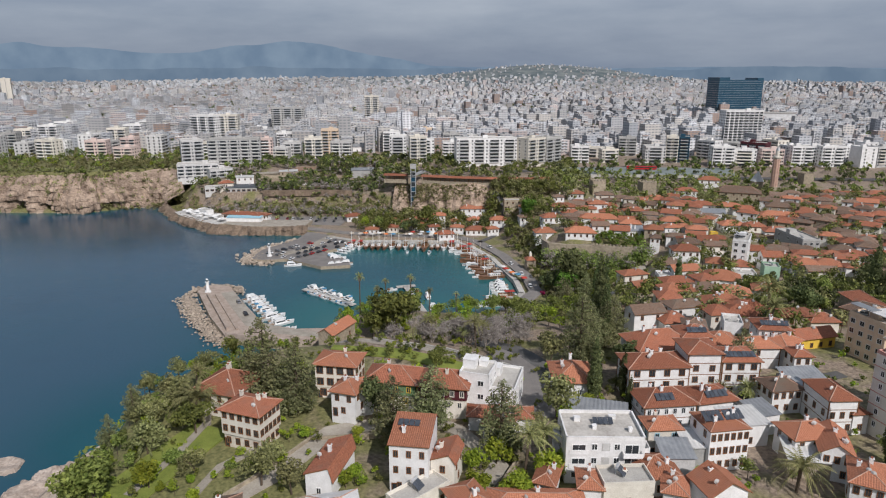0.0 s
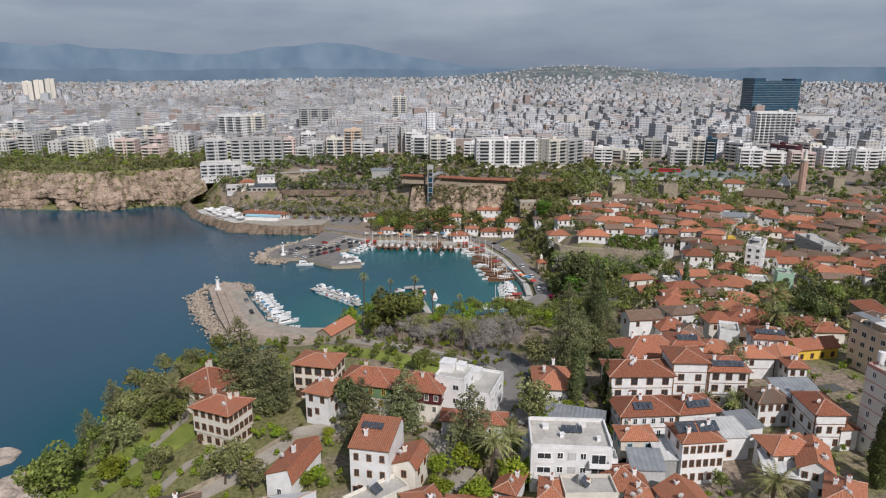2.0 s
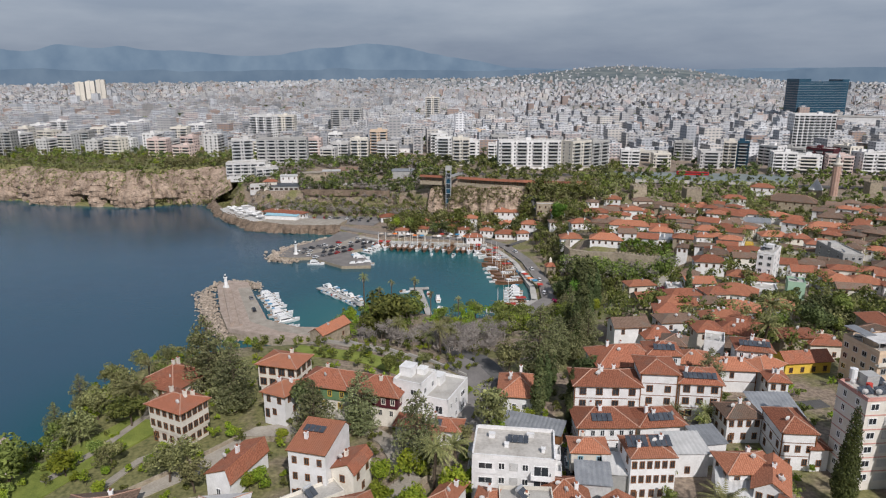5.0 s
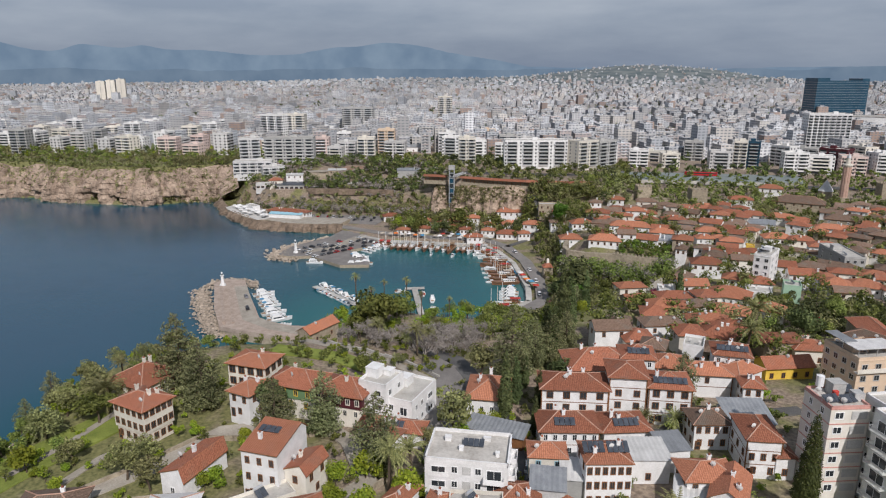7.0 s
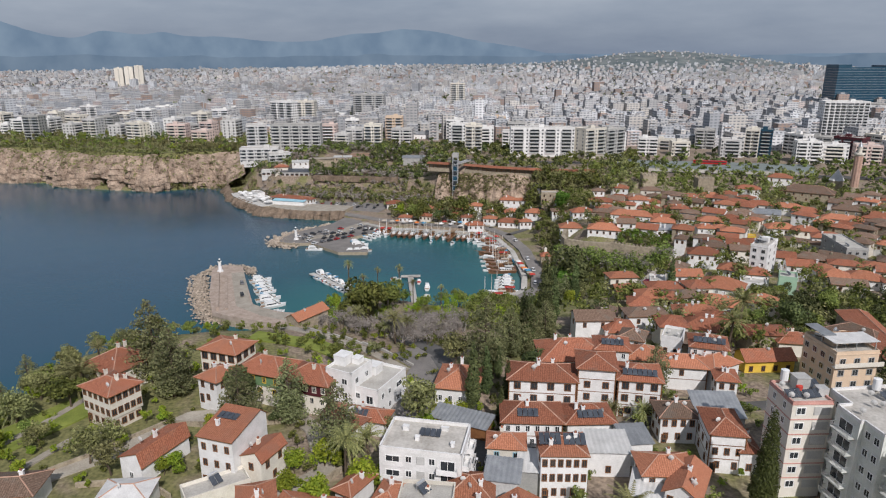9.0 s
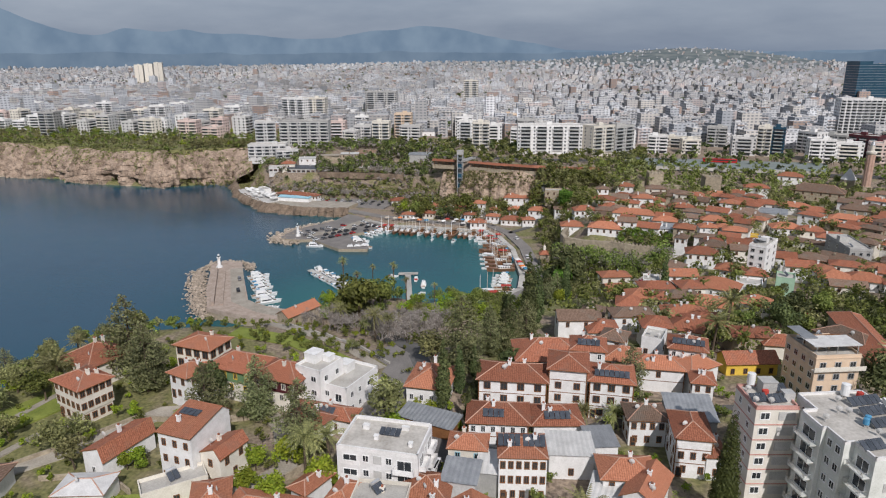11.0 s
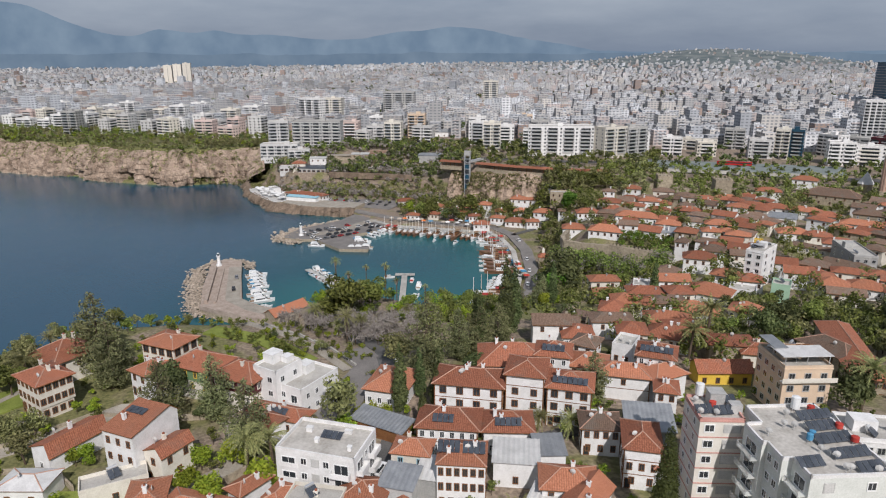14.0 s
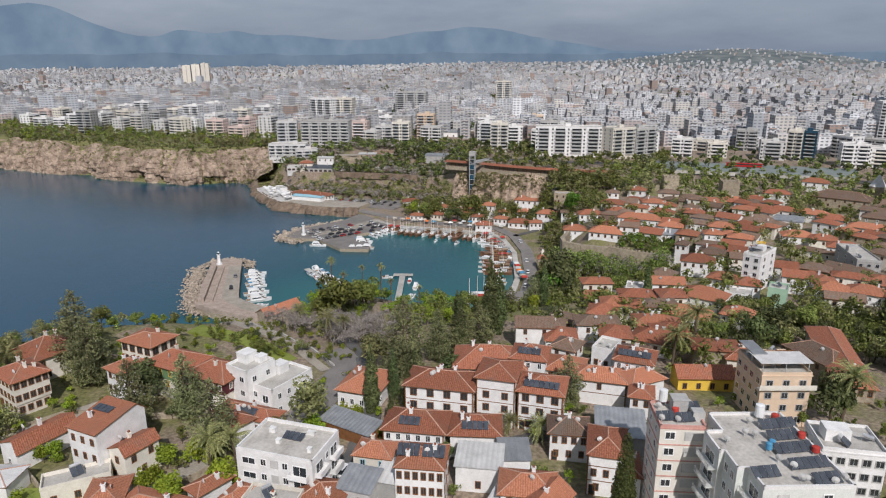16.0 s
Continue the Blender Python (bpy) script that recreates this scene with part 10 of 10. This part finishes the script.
RAMP = [(46, 376), (58, 376), (66, 400), (74, 460), (58, 486), (46, 470), (42, 420)]
woods("trees on the slope above the quay", LEAF, 40, 76, 374, 488, 50, .6, 1.1, RAMP, 2.8, 180, .5, seed=68)
woods("grey-green trees on the slope above the quay", LEAF_OLIVE, 40, 76, 374, 488, 50, .6, 1.1, RAMP, 2.8, 180, .5, seed=69)

woods("shrubs before the ruined rock wall", LEAF_OLIVE, -152, -66, 516, 527, 90, .4, .8, None, 1.8, 130, .5, seed=90, clear=.5)
woods("leafless shrubs before the ruined rock wall", TWIG, -152, -66, 516, 527, 60, .4, .8, None, 1.8, 130, .4, seed=91, clear=.5)
QUAYSIDE = [(-60, 448), (-20, 448), (14, 446), (30, 442), (40, 470), (20, 486), (-30, 492), (-62, 486)]
woods("green trees between the harbour houses", LEAF, -64, 42, 440, 494, 60, .7, 1.25, QUAYSIDE, 3.0, 150, .5, seed=92, clear=.2)
woods("grey-green trees between the harbour houses", LEAF_OLIVE, -64, 42, 440, 494, 50, .6, 1.1, QUAYSIDE, 3.0, 150, .5, seed=93, clear=.2)
woods("street trees of the car park", LEAF_OLIVE, -152, -70, 486, 512, 26, .5, .9, None, 4.0, 150, .45, seed=94, clear=.5)

ROCKFOOT = [(-196, 520), (-150, 506), (-100, 506), (-40, 500), (-34, 530), (-60, 545), (-150, 545), (-200, 545)]
woods("grey bare trees and shrubs on the rock face above the harbour", TWIG, -200, -34, 500, 545, 120, .5, .95, ROCKFOOT, 2.6, 130, .45, seed=96, clear=.2)
woods("dark green shrubs on the rock face above the harbour", LEAF_DARK, -200, -34, 500, 545, 90, .4, .9, ROCKFOOT, 2.6, 140, .5, seed=97, clear=.2)
for x, y, k, kind in ((-46, 456, 1.5, "fargreen"), (-38, 455, 1.7, "fargreen"), (-56, 462, 1.35, "farlime"), (-27, 452, 1.1, "fardark"), (-21, 453, 1.2, "fardark"), (-64, 466, 1.1, "farolive"), (-12, 462, 1.3, "fargreen"), (30, 462, 1.3, "fardark")):
    plant(kind, x, y, k)

# ---- the harbour front: stalls and parasols along the quay ----
rq = random.Random(12)
for k in range(44):
    u = k / 44
    x, y = (14 - 76 * u + rq.uniform(-5, 5), 437.5 + rq.uniform(-1.2, 9)) if k % 2 else (44 - 28 * u, 340 + 84 * u + rq.uniform(-1, 1))
    parasol(x, y, float(ground(x, y)) + .1, rq.choice((CANVAS_W, BEIGE_CANVAS, BEIGE_CANVAS, PALE_SHEET, CANVAS_B, CANVAS_R, CANVAS_O)))
for x, y, w, d, a, st in ((-50, 452, 9, 6, 4, 1), (-36, 455, 8, 6, -6, 1.3), (-6, 452, 8, 6, 8, 1.6), (10, 452, 9, 6, -4, 1.5), (-18, 462, 9, 7, 2, 1.6), (34, 446, 8, 7, 14, 1.6), (-46, 466, 9, 6, 8, 1.2), (-8, 483, 9, 7, 4, 1.4), (6, 484, 8, 7, -4, 1.4), (56, 436, 9, 7, 8, 1.4), (58, 450, 9, 7, 2, 1.3)):
    if free(x, y, 2.5):
        house(x, y, w, d, a, st, rise=1.6, tile=(TILE, TILE_NEW, TILE_OLD)[int(x) % 3], wall=(WHITE, CREAM)[int(y) % 2], sides=(3, 1, 0, 1), levels=[0], ridges=False, chimneys=1, label="small harbour house with a red tile roof")

# ---- roof terrace of the peach block ----
def roof_terrace(x, y, w, d, turn, top):
    ho = thing("roof_canopy", x, y, top, turn, "grey sheet roof on posts over a roof terrace", "canopy")
    s = Shape()
    s.box(0, -d * .2, 2.5, w + .6, d * .5, .15)
    part("canopy_sheet", s, PALEGREY, ho)
    s = Shape()
    s.box(-w * .36, d * .22, 2.7, w * .3, d * .62, .15)
    part("side_sheet", s, SHEET, ho)
    for px in (-.46, 0, .46):
        for py in (-.42, .02):
            s = Shape()
            s.box(px * w, py * d, .3, .14, .14, 2.3)
            part("post", s, METAL, ho)
    s = Shape()
    s.box(.05 * w, .12 * d, .3, w * .8, .2, 2.2)
    part("back_wall", s, WOOD, ho)
    s = Shape()
    s.box(0, -d / 2 - .5, -3.1, w + 1.6, 1.2, .25)
    s.box(0, -d / 2 - 1.05, -2.9, w + 1.6, .1, .95)
    part("balcony_slab", s, CREAM, ho)


roof_terrace(126.4, 177.1, 11.0, 12.2, 16, float(ground(126.4, 177.1)) + 12.65)

# ---- dishes and heaters on the nearer roofs ----
rd = random.Random(4)
for x, y, w, d, turn, top, r, kind in ROOFS:
    if y > 290 or kind in ("sheet",):
        continue
    M0 = pose(x, y, top, 0, 0, turn)
    for k in range(rd.choice((0, 1, 1, 2))):
        u, v = rd.uniform(-.3, .3) * w, rd.uniform(-.32, -.1) * d
        zz = .1 if kind == "flat" else r * (1 - abs(v) / (d / 2 + .7)) * .92
        if abs(u) > w / 2 - d / 2 and kind == "hip":
            zz *= .7
        dish(M0 @ pose(u, v, zz - .1, 0, 0, rd.uniform(120, 200) - turn))
    if kind == "flat" and rd.random() < .6 and w > 6:
        heater(M0 @ pose(rd.uniform(-.1, .1) * w, .05 * d, (.3 if kind == "flat" else r - .5), 0, 0, 150 - 90 - turn))
